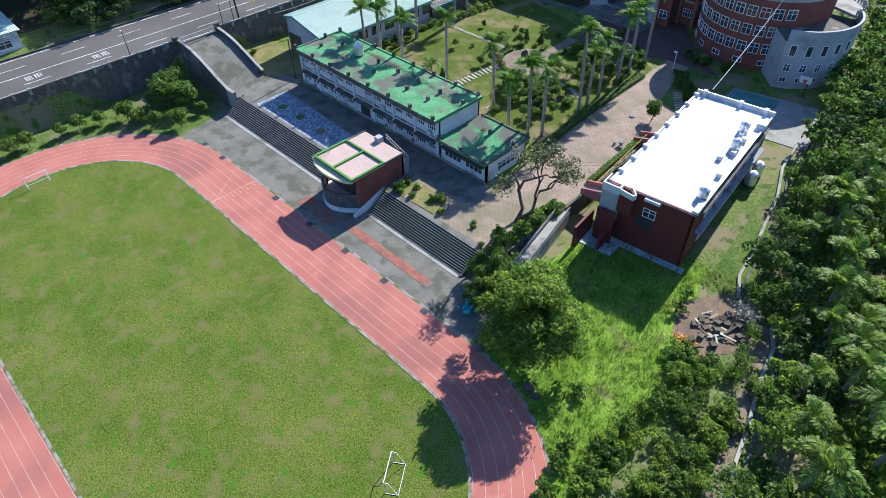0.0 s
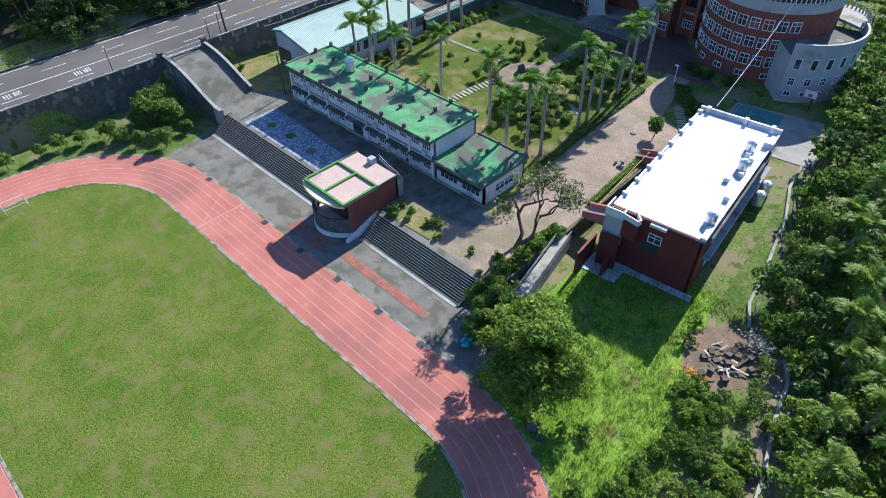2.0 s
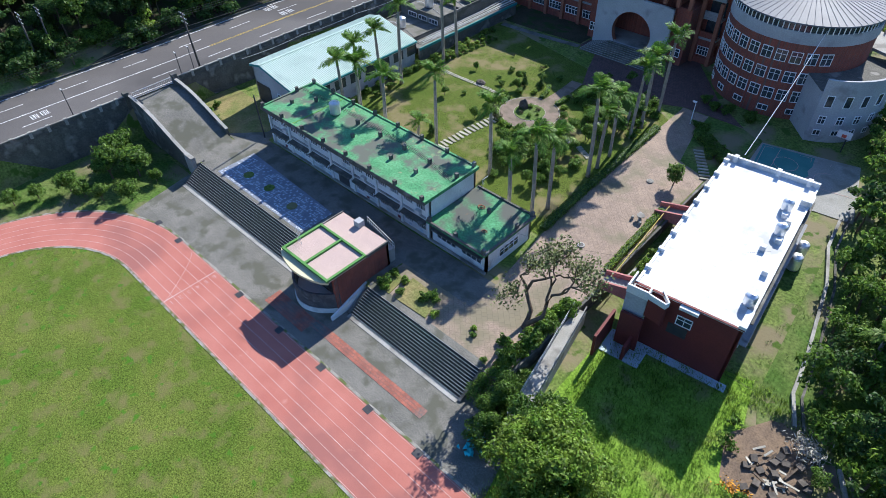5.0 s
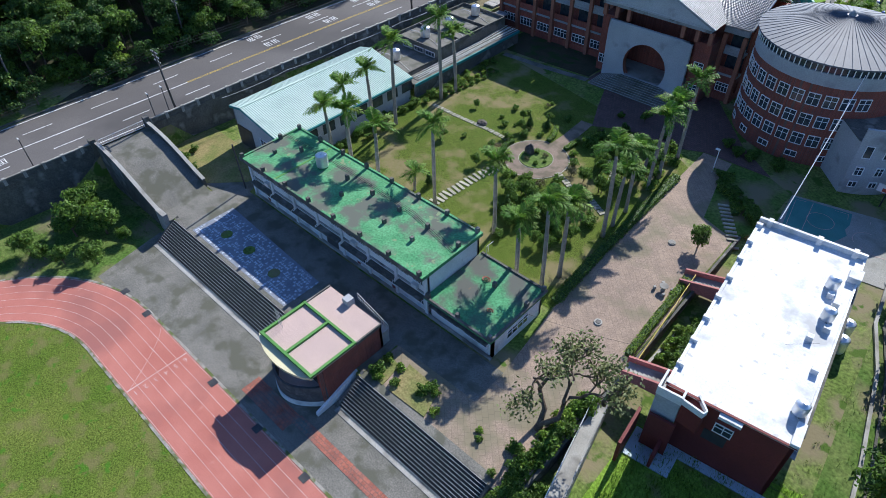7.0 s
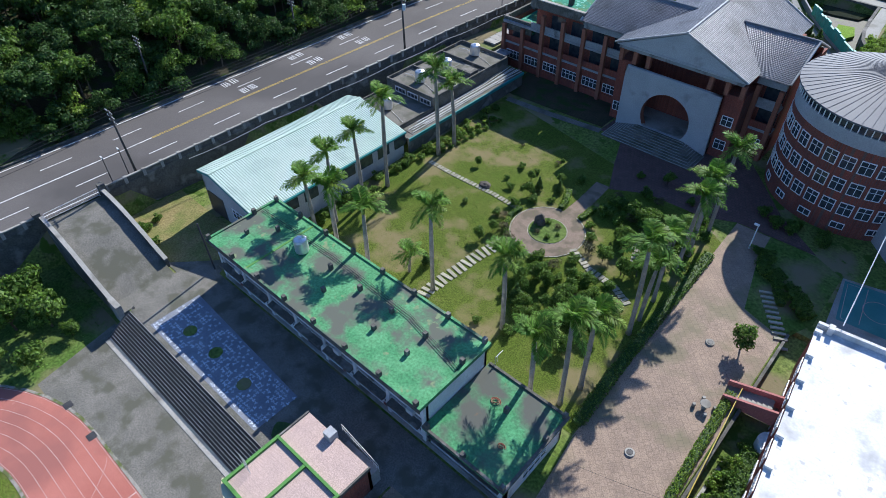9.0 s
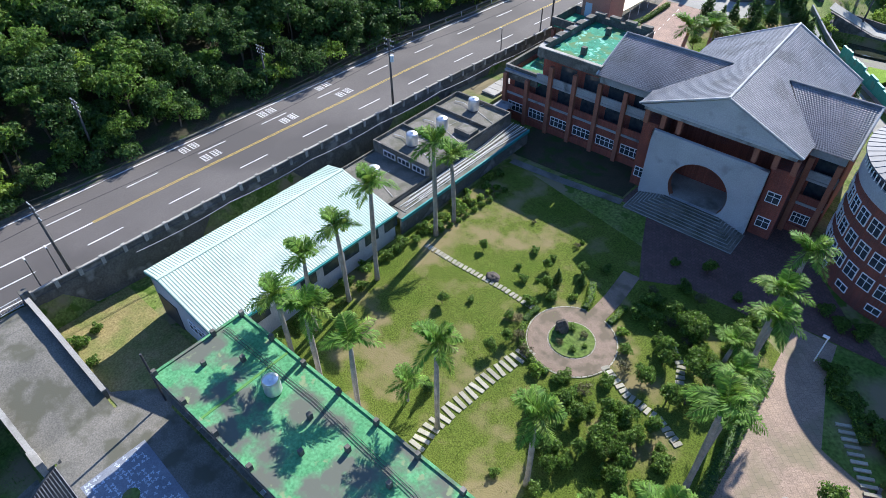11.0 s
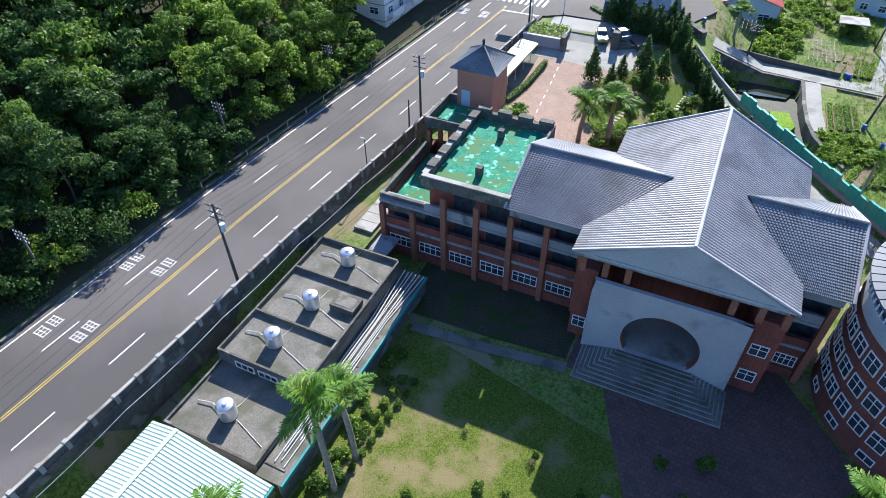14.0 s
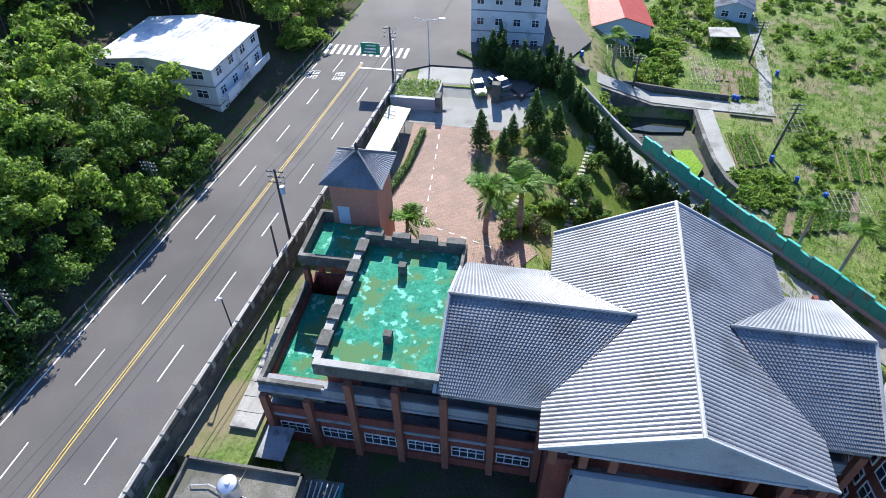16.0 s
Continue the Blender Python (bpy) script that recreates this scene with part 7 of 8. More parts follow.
for k in range(12):
    sp[(0, 1)[k % 2]].append((lerp(21.9, 20.6, k / 11) + rnd.uniform(-0.3, 0.2), lerp(-12.5, -7, k / 11), rnd.uniform(1.0, 1.6), rnd.uniform(0, 360)))
for k in range(12):
    sp[(0, 3)[k % 2]].append((20.8 + rnd.uniform(0, 1.6), 13 + rnd.uniform(0, 8), rnd.uniform(0.7, 1.1), rnd.uniform(0, 360)))
for k in range(26):                      # along the hall and round building, in the shade
    sp[1].append((rnd.uniform(9.5, 18.5), rnd.uniform(50.5, 54), rnd.uniform(0.7, 1.2), 0) if k < 10 else (lerp(12.8, 20.5, (k - 10) / 15) + rnd.uniform(-0.5, 0.5), lerp(44.8, 38.5, (k - 10) / 15) + rnd.uniform(-1, 1), rnd.uniform(0.8, 1.3), rnd.uniform(0, 360)))
for k in range(16):                      # tufty bushes at the head of the east steps
    sp[(0, 3, 0)[k % 3]].append((rnd.uniform(1.0, 8.0) if k % 2 else rnd.uniform(14, 19), rnd.uniform(-9.0, -5.2), rnd.uniform(0.5, 1.1), rnd.uniform(0, 360)))
for k in range(34):                      # thick planting before the court
    sp[(0, 3, 2, 0, 1)[k % 5]].append((rnd.uniform(-5.5, 7.0), rnd.uniform(36.5, 46.5), rnd.uniform(0.7, 1.3), rnd.uniform(0, 360)))
for k in range(7):                       # lawn west of the ring
    sp[(0, 2, 1)[k % 3]].append((rnd.uniform(-24, -12), rnd.uniform(36, 46), rnd.uniform(0.35, 0.6), rnd.uniform(0, 360)))
for k in range(60):                      # back garden
    sp[(0, 1, 2, 3, 1)[k % 5]].append((rnd.uniform(-24, -3), rnd.uniform(90, 107), rnd.uniform(0.9, 1.7), rnd.uniform(0, 360)))
for k in range(12):
    dt.append((rnd.uniform(-26, -6), rnd.uniform(93, 109), rnd.uniform(0.7, 1.1), rnd.uniform(0, 360)))
for i in sp:
    place(shrub_kinds[i], sp[i])
place(small_tree, st)
place(dark_tree, dt)


def hedge(name, pts, w, h, material, label, size=0.17, per=70, seed=1):
    """A clipped hedge along points."""
    rng = np.random.default_rng(seed)
    quads = []
    for (x0, y0), (x1, y1) in zip(pts, pts[1:]):
        L = math.hypot(x1 - x0, y1 - y0)
        n = int(L * (w + 2 * h) * per)
        f = rng.random(n)
        s = rng.uniform(-1, 1, n)
        zz = np.where(rng.random(n) < 0.5, h * (0.92 + 0.16 * rng.random(n)), h * rng.random(n))
        s = np.where(zz < 0.85 * h, np.sign(s) * rng.uniform(0.8, 1.08, n), s)
        ux, uy = (x1 - x0) / L, (y1 - y0) / L
        c = np.stack([x0 + ux * L * f - uy * s * w / 2, y0 + uy * L * f + ux * s * w / 2, zz], 1)
        c[:, 2] += np.array([ground(a, b) for a, b in c[:, :2]])
        nr = np.stack([-uy * s, ux * s, np.ones(n) * 0.8], 1)
        quads.append(leaf_quads(c, nr, size, rng))
    t = thing(name, (*pts[0], ground(*pts[0])), label, "hedge")
    ob = new("foliage", quad_mesh("foliage", np.concatenate(quads) - np.array([*pts[0], ground(*pts[0])]), material))
    ob.parent = t
    # solid core added behind the leaves, its dark green standing for inner shade
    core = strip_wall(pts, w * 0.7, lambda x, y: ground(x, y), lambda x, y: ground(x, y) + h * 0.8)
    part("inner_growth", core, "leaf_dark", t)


hedge("ring_hedge", arc(RCX, RCY, 5.2, 195, 275, 9), 0.7, 0.55, "leaf_light", "low clipped light green hedge round the ring", seed=2)
hedge("ring_hedge", [(-9.9, 36.6), (-10.2, 38.2), (-11.2, 40.4)], 0.9, 0.6, "leaf_light", "low clipped light green hedge by the ring path", seed=3)
hedge("ring_hedge", [(-6.8, 36.4), (-6.6, 39.5)], 0.8, 0.6, "leaf_light", "low clipped light green hedge by the ring path", seed=4)
hedge("ring_hedge", arc(RCX, RCY, 5.3, 165, 192, 4), 0.7, 0.5, "leaf", "low clipped hedge beside the ring", seed=5)
hedge("path_hedge", [(9.2, 11.5), (8.8, 20), (8.6, 30), (8.4, 41)], 1.3, 0.6, "leaf", "long loose hedge between garden and path", 0.22, 46, 6)
hedge("yard_hedge", [(13.6, 42.6), (16.0, 41.6), (17.8, 38.4)], 1.0, 0.7, "leaf_light", "clipped light green hedge by the path", seed=7)
hedge("yard_hedge", [(13.2, 45.8), (13.4, 43.4)], 0.9, 0.7, "leaf_light", "clipped light green hedge by the path", seed=8)
hedge("court_planting", [(23.1, 12.8), (22.9, 17), (22.6, 20.3)], 1.7, 0.9, "leaf", "dense green planting in the sunken court", 0.24, 40, 12)
hedge("rail_hedge", [(19.1, 10.4), (18.6, 24)], 0.9, 0.7, "leaf_light", "loose hedge along the yellow rail", 0.2, 50, 9)
hedge("drive_hedge", [(-38.6, 97.5), (-37.6, 103), (-37.0, 111)], 0.9, 0.8, "leaf", "clipped hedge along the drive", 0.2, 50, 10)
hedge("kerb_hedge", [(-35.5, 133), (-27.5, 127)], 1.0, 0.7, "leaf", "low hedge at the junction", 0.2, 40, 11)


def wood(name, label, spots, size, per, material, seed, category="wood", boughs=9):
    """A mass of tree crowns with trunks, as one body."""
    rng = np.random.default_rng(seed)
    quads, trunks = [], Mb()
    for x, y, r, h in spots:
        z = ground(x, y)
        lobes = [(x + a, y + b, z + c, p, q, s) for a, b, c, p, q, s in ragged_lobes(r, h, boughs, rng)]
        quads.append(lobes_leaves(lobes, per, size * rng.uniform(0.75, 1.2), rng, 0.2))
        trunks.tube([(x, y, z - 0.3), (x + rng.uniform(-0.3, 0.3), y + rng.uniform(-0.3, 0.3), z + 0.5 * h), (x, y, z + h)], [0.17, 0.12, 0.05], 5, False)
    t = thing(name, (*spots[0][:2], ground(*spots[0][:2])), label, category, kind="stuff")
    o = np.array([*spots[0][:2], ground(*spots[0][:2])])
    c = new("crowns", quad_mesh("crowns", np.concatenate(quads) - o, material))
    c.parent = t
    part("trunks", trunks, "bark", t)


rnd = random.Random(4)
mixed = {(a, b): [] for a in ("leaf_dark", "leaf", "leaf_light") for b in (0, 1)}
y = -45.0
while y < 150:
    d = 3.0
    while d < 46:
        yy = y + rnd.uniform(-1.8, 1.8)
        x = road_mid(yy) - 8.6 - d + rnd.uniform(-1.5, 1.5)
        if not (-88 < x < -61.5 and 103 < yy < 126) and not (-91 < x < -67 and -49 < yy < -27) and not (-112 < x < -88 and 92 < yy < 108):
            r = rnd.uniform(2.1, 3.9)
            m_ = "leaf_dark" if (rnd.random() < 0.55 and yy < 70) or rnd.random() < (0.25 if yy < 80 else 0.06) else ("leaf_light" if rnd.random() < (0.7 if yy > 78 else 0.12) else "leaf")
            mixed[m_, d > 17].append((x, yy, r, rnd.uniform(2.2, 7.5) if d > 5 else rnd.uniform(0.8, 3.0)))
        d += rnd.uniform(3.0, 4.6)
    y += 3.5
for i, (m_, lab) in enumerate((("leaf_dark", "dense dark broadleaf wood beside the road"), ("leaf", "green broadleaf wood beside the road"), ("leaf_light", "sunlit yellow-green bushes in the roadside wood"))):
    wood("roadside_wood", lab, mixed[m_, False], 0.42, 13.0, m_, 50 + i, boughs=13)
    wood("roadside_wood", lab + ", up the slope", mixed[m_, True], 0.62, 5.2, m_, 55 + i, boughs=13)

mixed = {(a, b): [] for a in ("leaf_dark", "leaf", "leaf_light") for b in (0, 1)}
y = -75.0
while y < 90:
    x = ramp_to(y, ((-75, 55.4), (-17, 54.8), (0, 51.8), (5, 48.6), (10, 44.2), (20, 42.4), (32, 39.4), (47, 36.0), (60, 33.5), (92, 30)))
    while x < 78:
        mixed[rnd.choice(("leaf_dark", "leaf", "leaf_light", "leaf_light") if x > 46 else ("leaf_dark", "leaf", "leaf")), x > 60 or y < -42 or y > 30].append((x + rnd.uniform(-1, 1), y + rnd.uniform(-1.6, 1.6), rnd.uniform(1.4, 2.6), rnd.uniform(1.2, 4.2)))
        x += rnd.uniform(2.3, 3.6)
    y += 2.9
for i, m_ in enumerate(("leaf_dark", "leaf", "leaf_light")):
    wood("east_wood", "tangled wood of broadleaf trees east of the channel", mixed[m_, False], 0.42, 11.5, m_, 60 + i)
    wood("east_wood", "tangled wood of broadleaf trees farther up the slope", mixed[m_, True], 0.66, 4.6, m_, 65 + i)

bushes = []
for k in range(95):
    x, y = rnd.uniform(40.5, 51.5), rnd.uniform(-36, -4)
    if x > 41 + 0.18 * (-y - 5) * 0.4:
        bushes.append((x, y, rnd.uniform(0.7, 1.5), rnd.uniform(0.4, 1.1)))
wood("thicket", "tangled sunlit thicket of bushes and tall weeds", bushes[::2], 0.26, 40, "leaf", 70, "thicket")
wood("thicket", "sunlit light green bushes of the thicket", bushes[1::2], 0.24, 42, "leaf_light", 73, "thicket")
wood("thicket", "yellow-green bushes in the thicket", [(49.0, -12.0, 1.3, 0.9), (49.6, -10.0, 1.1, 0.8), (44.5, -11.5, 0.9, 0.7), (45.8, -16.0, 1.0, 0.8), (42.0, -20, 0.8, 0.5)], 0.27, 40, "leaf_light", 71, "thicket")
wood("thicket", "dark low bushes beside the track", [(40.2, -22.4, 1.0, 0.7), (40.8, -24.6, 1.0, 0.8), (41.4, -27.2, 1.1, 0.8), (37.4, -16.8, 0.9, 0.6), (35.8, -18.2, 0.8, 0.6), (39.0, 0.2, 0.9, 0.7), (38.6, 3.0, 0.7, 0.6), (46.6, 2.0, 1.2, 0.8), (47.4, -2.4, 1.5, 0.9), (45.0, -5.0, 1.3, 0.7), (47.5, 6.5, 1.2, 0.8)], 0.27, 36, "leaf", 72, "thicket")

# slender areca palms in the east wood
areca = palm_kind(9, 5.2, "slender betel palm rising from the wood")
areca.name = "betel_palm"
for o in areca.children_recursive:
    if o.name.startswith("frond"):
        o.data.materials[0] = M["leaf_light"]
areca["group"], areca["category"] = "betel palms", "palm tree"
rnd = random.Random(12)
place(areca, [(x, y, rnd.uniform(0.85, 1.25), rnd.uniform(0, 360)) for x, y in
              ((45.2, 24), (46.5, 21), (45.6, 17.2), (48.0, 18.5), (50.2, 13), (51, 8.5), (53, 10.5), (54.6, 6.2), (56.2, 9), (52.4, 4.4), (55.5, 2.5), (57.8, 4.6), (53.4, -3.2), (56.0, -0.8), (58.6, -4.4), (55.4, -8.6), (59.8, 0.5), (60.6, -8), (57.2, -13.5), (61.5, 6.5), (47.8, 27.5), (46.0, 31), (62.5, -2.2), (58.2, 13.6),
               (-76, 92), (-79, 95), (-74, 96), (-81, 90), (-77.5, 98.5), (-84, 93.5), (-72.5, 90), (-86, 97), (-79.5, 86))])

# fields of vegetables and scrub north-east
rnd = random.Random(15)
scr = []
for k in range(760):
    x, y = rnd.uniform(18.5, 60), rnd.uniform(80, 178)
    if noise.noise(Vector((x * 0.1, y * 0.1, 5))) > 0.02:
        scr.append((x, y, rnd.uniform(0.4, 1.1), rnd.uniform(0.1, 0.4)))
for k in range(150):
    scr.append((rnd.uniform(-3, 14), rnd.uniform(149, 182), rnd.uniform(0.5, 1.4), rnd.uniform(0.2, 0.8)))
wood("scrub", "overgrown vegetable plots and scrub beyond the lane", [q for q in scr if not (q[0] < 19.5 and 100 < q[1] < 131) and not (abs(q[0] - 16) < 2.5 and q[1] > 130)], 0.38, 12, "leaf_light", 80, "scrub")
wood("scrub", "pale green weeds beyond the lane", [(x + 3, y - 2, r * 0.8, h * 0.6) for x, y, r, h in scr[::4]], 0.32, 12, "leaf", 81, "scrub")
wood("pampas", "tall pale grass stand between the plots", [(rnd.uniform(-6, 1.5), rnd.uniform(135, 150), rnd.uniform(0.9, 1.5), 0.7) for k in range(44)], 0.4, 16, "leaf_light", 82, "tall grass")
def veg_row(x0, y0, x1, y1, k):
    """A raised bed of tilled earth and the row of vegetables on it."""
    solid("garden_bed", strip_wall([(x0, y0), ((x0 + x1) / 2, (y0 + y1) / 2), (x1, y1)], 1.05, lambda x, y: ground(x, y) - 0.2, lambda x, y: ground(x, y) + 0.16), "tilled", "raised bed of tilled brown earth", "garden bed")
    if k % 7 != 5:
        hedge("vegetable_row", [(x0, y0), (x1, y1)], 0.85 if k % 3 else 0.6, 0.42, ("leaf_light", "leaf_light", "frond", "leaf_light")[k % 4], "row of leafy vegetables in a tilled bed", 0.3, 44, 90 + k)


k = 0
for i in range(4):
    veg_row(6.9 + i * 1.15, 112.8 + 0.5 * i, 6.5 + i * 1.15, 121.5, k)
    k += 1
for i in range(9):                       # slanted beds
    x, y = 8.8 + i * 1.15, 99.2 + i * 0.35
    veg_row(x, y, x + 2.4, y + 7.4, k)
    k += 1
for i in range(7):
    veg_row(20.5 + i * 1.3, 99 + 0.4 * i, 22.5 + i * 1.3, 106 + 0.4 * i, k)
    k += 1
for i in range(6):
    veg_row(18.5 + i * 1.4, 112, 19.5 + i * 1.4, 119, k)
    k += 1
for i in range(4):
    veg_row(9.2 + i * 1.05, 133, 9.8 + i * 1.05, 139.5, k)
    k += 1
low = []
for i in range(80):
    low.append((rnd.uniform(5.5, 12.5), rnd.uniform(104.5, 112), rnd.uniform(0.5, 0.9), 0.3))
for i in range(40):
    low.append((rnd.uniform(15, 20), rnd.uniform(108, 128), rnd.uniform(0.5, 1.0), 0.3))
for i in range(24):
    low.append((rnd.uniform(-12, -7.5), rnd.uniform(120.5, 126), rnd.uniform(0.5, 0.9), 0.3))
wood("overgrowth", "bright overgrown weeds between the plots", low, 0.32, 16, "leaf_light", 84, "weeds")


def tufts(name, label, spots, size, per, material, seed):
    """Upright grass blades in tufts."""
    rng = np.random.default_rng(seed)
    q = []
    for x, y, s in spots:
        z = ground(x, y)
        for k in range(per):
            a, b = rng.uniform(0, 6.28), rng.uniform(0.2, 0.6)
            px, py = x + rng.normal(0, 0.18 * s), y + rng.normal(0, 0.18 * s)
            h = size * s * rng.uniform(0.6, 1.2)
            dx, dy, w = math.cos(a) * b * h, math.sin(a) * b * h, 0.05 * s
            q.append([(px - dy / h * w, py + dx / h * w, z), (px + dy / h * w, py - dx / h * w, z), (px + dx * 0.6 + dy / h * w * 0.5, py + dy * 0.6 - dx / h * w * 0.5, z + h * 0.8), (px + dx, py + dy, z + h)])
    ob = new(name, quad_mesh(name, np.array(q), material))
    tagged(ob, label, "grass", kind="stuff")


rnd = random.Random(18)
spots = []
while len(spots) < 5200:
    x, y = rnd.uniform(23, 45), rnd.uniform(-30, 9)
    if math.hypot(x - FXE, y - FY) > 22.3 and x > 24.5 - 0.2 * y * 0.2 and not (38.6 < x < 46 and -4 < y < 6):
        spots.append((x, y, rnd.uniform(0.6, 1.5)))
tufts("meadow_grass", "long bright meadow grass", spots, 0.34, 7, "leaf_light", 5)
spots = []
while len(spots) < 9000:
    x, y = rnd.uniform(-41, 39), rnd.uniform(-56, -28)
    if (FXW < x < FXE) or math.hypot(x - (FXE if x > 0 else FXW), y - FY) < FR - 0.4:
        if noise.noise(Vector((x * 0.18, y * 0.18, 3))) > -0.1:
            spots.append((x, y, rnd.uniform(0.5, 1.1)))
tufts("field_weeds", "scattered weeds and coarse tufts in the sports field", spots, 0.14, 5, "leaf_light", 6)
spots = []
for k in range(11000):
    spots.append((rnd.uniform(7.5, 46), rnd.uniform(86, 168), rnd.uniform(0.6, 1.6)))
for k in range(700):
    spots.append((rnd.uniform(-16, 8), rnd.uniform(133, 160), rnd.uniform(0.6, 1.6)))
for k in range(1500):
    x, y = rnd.uniform(-50, -38), rnd.uniform(-42, -12)
    if math.hypot(x - FXW, y - FY) > 22.2:
        spots.append((x, y, rnd.uniform(0.5, 1.2)))
for k in range(1300):
    x, y = rnd.uniform(37, 52), rnd.uniform(-34, 30)
    if math.hypot(x - FXE, y - FY) > 22.3 and not (38.6 < x < 46 and -4 < y < 6):
        spots.append((x, y, rnd.uniform(0.6, 1.3)))
for k in range(1100):
    spots.append((rnd.uniform(-27, -3), rnd.uniform(86, 108), rnd.uniform(0.5, 1.1)))
for k in range(2600):
    spots.append((rnd.uniform(-32, 8), rnd.uniform(11, 46), rnd.uniform(0.3, 0.7)))
tufts("rough_grass", "rough weeds and grass tufts", spots, 0.28, 7, "leaf", 7)
spots = []
for k in range(900):
    f = rnd.random() * 6.283
    x, y = (rnd.uniform(FXW, FXE), FY + (FR - 0.15) * rnd.choice((-1, 1))) if k % 2 else (0, 0)
    if not k % 2:
        e = rnd.choice((-1, 1))
        a = rnd.uniform(-1.57, 1.57)
        x, y = (FXE if e > 0 else FXW) + e * (FR - 0.15) * math.cos(a), FY + (FR - 0.15) * math.sin(a)
    spots.append((x, y + rnd.gauss(0, 0.12), rnd.uniform(0.3, 1.0)))
for k in range(500):
    spots.append((rnd.uniform(-36, 17), rnd.choice((-13.2, -13.0, -20.2, -14.0)) + rnd.gauss(0, 0.25), rnd.uniform(0.3, 0.8)))
tufts("edge_weeds", "dry weeds growing along the kerb of the track", spots, 0.16, 6, "leaf_dry", 8)


# ---- poles, wires, signs ----
def utility_pole(x, y, z, h, lean=(0, 0), box=True, label="dark concrete utility pole with crossarms and insulators"):
    t = thing("utility_pole", (x, y, z), label, "utility pole", "utility poles")
    top = (x + lean[0], y + lean[1], z + h)
    part("shaft", Mb().tube([(x, y, z - 0.5), top], [0.19, 0.12], 10), "pole", t, smooth=True)
    for k, q in enumerate((0.97, 0.90, 0.83)):
        cx, cy, cz = x + lean[0] * q, y + lean[1] * q, z + h * q
        arm = part("crossarm", Mb().box(cx - 0.9, cx + 0.9, cy - 0.05, cy + 0.05, cz - 0.05, cz + 0.05), "darkmetal", t)
        for s in (-0.85, -0.4, 0.4, 0.85):
            part("insulator", Mb().tube([(cx + s, cy, cz + 0.05), (cx + s, cy, cz + 0.14), (cx + s, cy, cz + 0.26)], [0.04, 0.08, 0.03], 6), "pipe", arm)
    if box:
        q = 0.78
        part("transformer", Mb().tube([(x + lean[0] * q + 0.4, y, z + h * q - 0.9), (x + lean[0] * q + 0.4, y, z + h * q)], 0.28, 12), "bluewall", t, "pale blue transformer can")
    return top


def wire(name, pts, sag, r, label, material="darkmetal"):
    mb = Mb()
    for a, b in zip(pts, pts[1:]):
        a, b = Vector(a), Vector(b)
        line = [a.lerp(b, k / 10) - Vector((0, 0, sag * 4 * (k / 10) * (1 - k / 10))) for k in range(11)]
        mb.tube(line, r, 4)
    solid(name, mb, material, label, "cable")


tops = []
for x, y, h, lean, box in ((-53.6, 1.8, 9.6, (-0.3, -0.2), False), (-50.6, 48.9, 10.4, (-0.1, 0), True), (-47.1, 85.2, 9.6, (0.1, 0), True), (-43.6, 121.0, 9.0, (0, 0), False), (-57.0, -46.0, 9.6, (0, 0), False)):
    tops.append(utility_pole(x, y, road_z(y), h, lean, box))
tops.sort(key=lambda p: p[1])
for dx in (-0.85, 0.0, 0.85):
    wire("power_line", [(x + dx, y, z - 0.1) for x, y, z in tops], 0.9, 0.015, "thin dark overhead power line along the road")
wire("power_line", [(x, y, z - 2.2) for x, y, z in tops], 0.7, 0.03, "thick dark telephone cable along the road")
short = thing("utility_pole", (-47.5, 82.4, 8.5), "short dark stay pole beside the road wall", "utility pole", "utility poles")
part("shaft", Mb().tube([(-47.5, 82.4, 8.0), (-47.3, 82.2, 13.2)], [0.13, 0.1], 8), "pole", short)
for y, h in ((72.0, 4.4), (-18.5, 4.6), (-1.2, 4.0), (1.0, 4.2)):
    x = road_mid(y) + WALL - (0.5 if y > 10 else 1.2)
    t = thing("road_lamp_post", (x, y, road_z(y)), "slim dark roadside post with a small lamp head", "lamp post", "road lamp posts")
    part("shaft", Mb().tube([(x, y, road_z(y) - 0.3), (x, y, road_z(y) + h)], [0.09, 0.06], 8), "pole", t)
    part("lamp_head", Mb().box(x - 0.5, x + 0.05, y - 0.08, y + 0.08, road_z(y) + h - 0.1, road_z(y) + h + 0.05), "pipe", t)
for y, d, h in ((40, 10.5, 7.0), (67, 10.2, 7.5), (88, 9.8, 6.5), (14, 11.5, 8.5), (-16, 11.5, 9.5), (-13, 12.2, 9.0)):
    x = road_mid(y) - d
    utility_pole(x, y, ground(x, y), h, (-0.5, 0.4), False, "weathered leaning pole at the edge of the wood")
gp = thing("downpipe_pole", (-35.0, 0.4, 2), "dark steel post at the corner of the yard", "post")
part("shaft", Mb().tube([(-35.0, 0.4, 1.8), (-35.1, 0.3, 9.2)], 0.11, 8), "darkmetal", gp)
lamp = thing("garden_lamp", (11.4, 45.4, 2.7), "white garden lamp post with a horizontal head", "lamp post")
part("shaft", Mb().tube([(11.4, 45.4, 2.6), (11.4, 45.4, 6.4)], [0.08, 0.06], 8), "whiteframe", lamp)
part("lamp_head", Mb().box(10.9, 11.5, 45.3, 45.55, 6.3, 6.48), "whiteframe", lamp)
wire("overhead_cable", [(23.6, 32.6, 9.2), (22.0, 58.0, 17.0)], 0.6, 0.05, "pale overhead cable from the white roof to the round building", "whiteframe")
wire("overhead_cable", [(19.4, 9.0, 6.0), (33, 18.0, 8.9)], 0.3, 0.012, "thin overhead cable over the white roof")
wire("overhead_cable", [(9.0, 5.0, 6.0), (24.0, 8.5, 8.6)], 0.5, 0.014, "thin cable from the annexe to the red building")
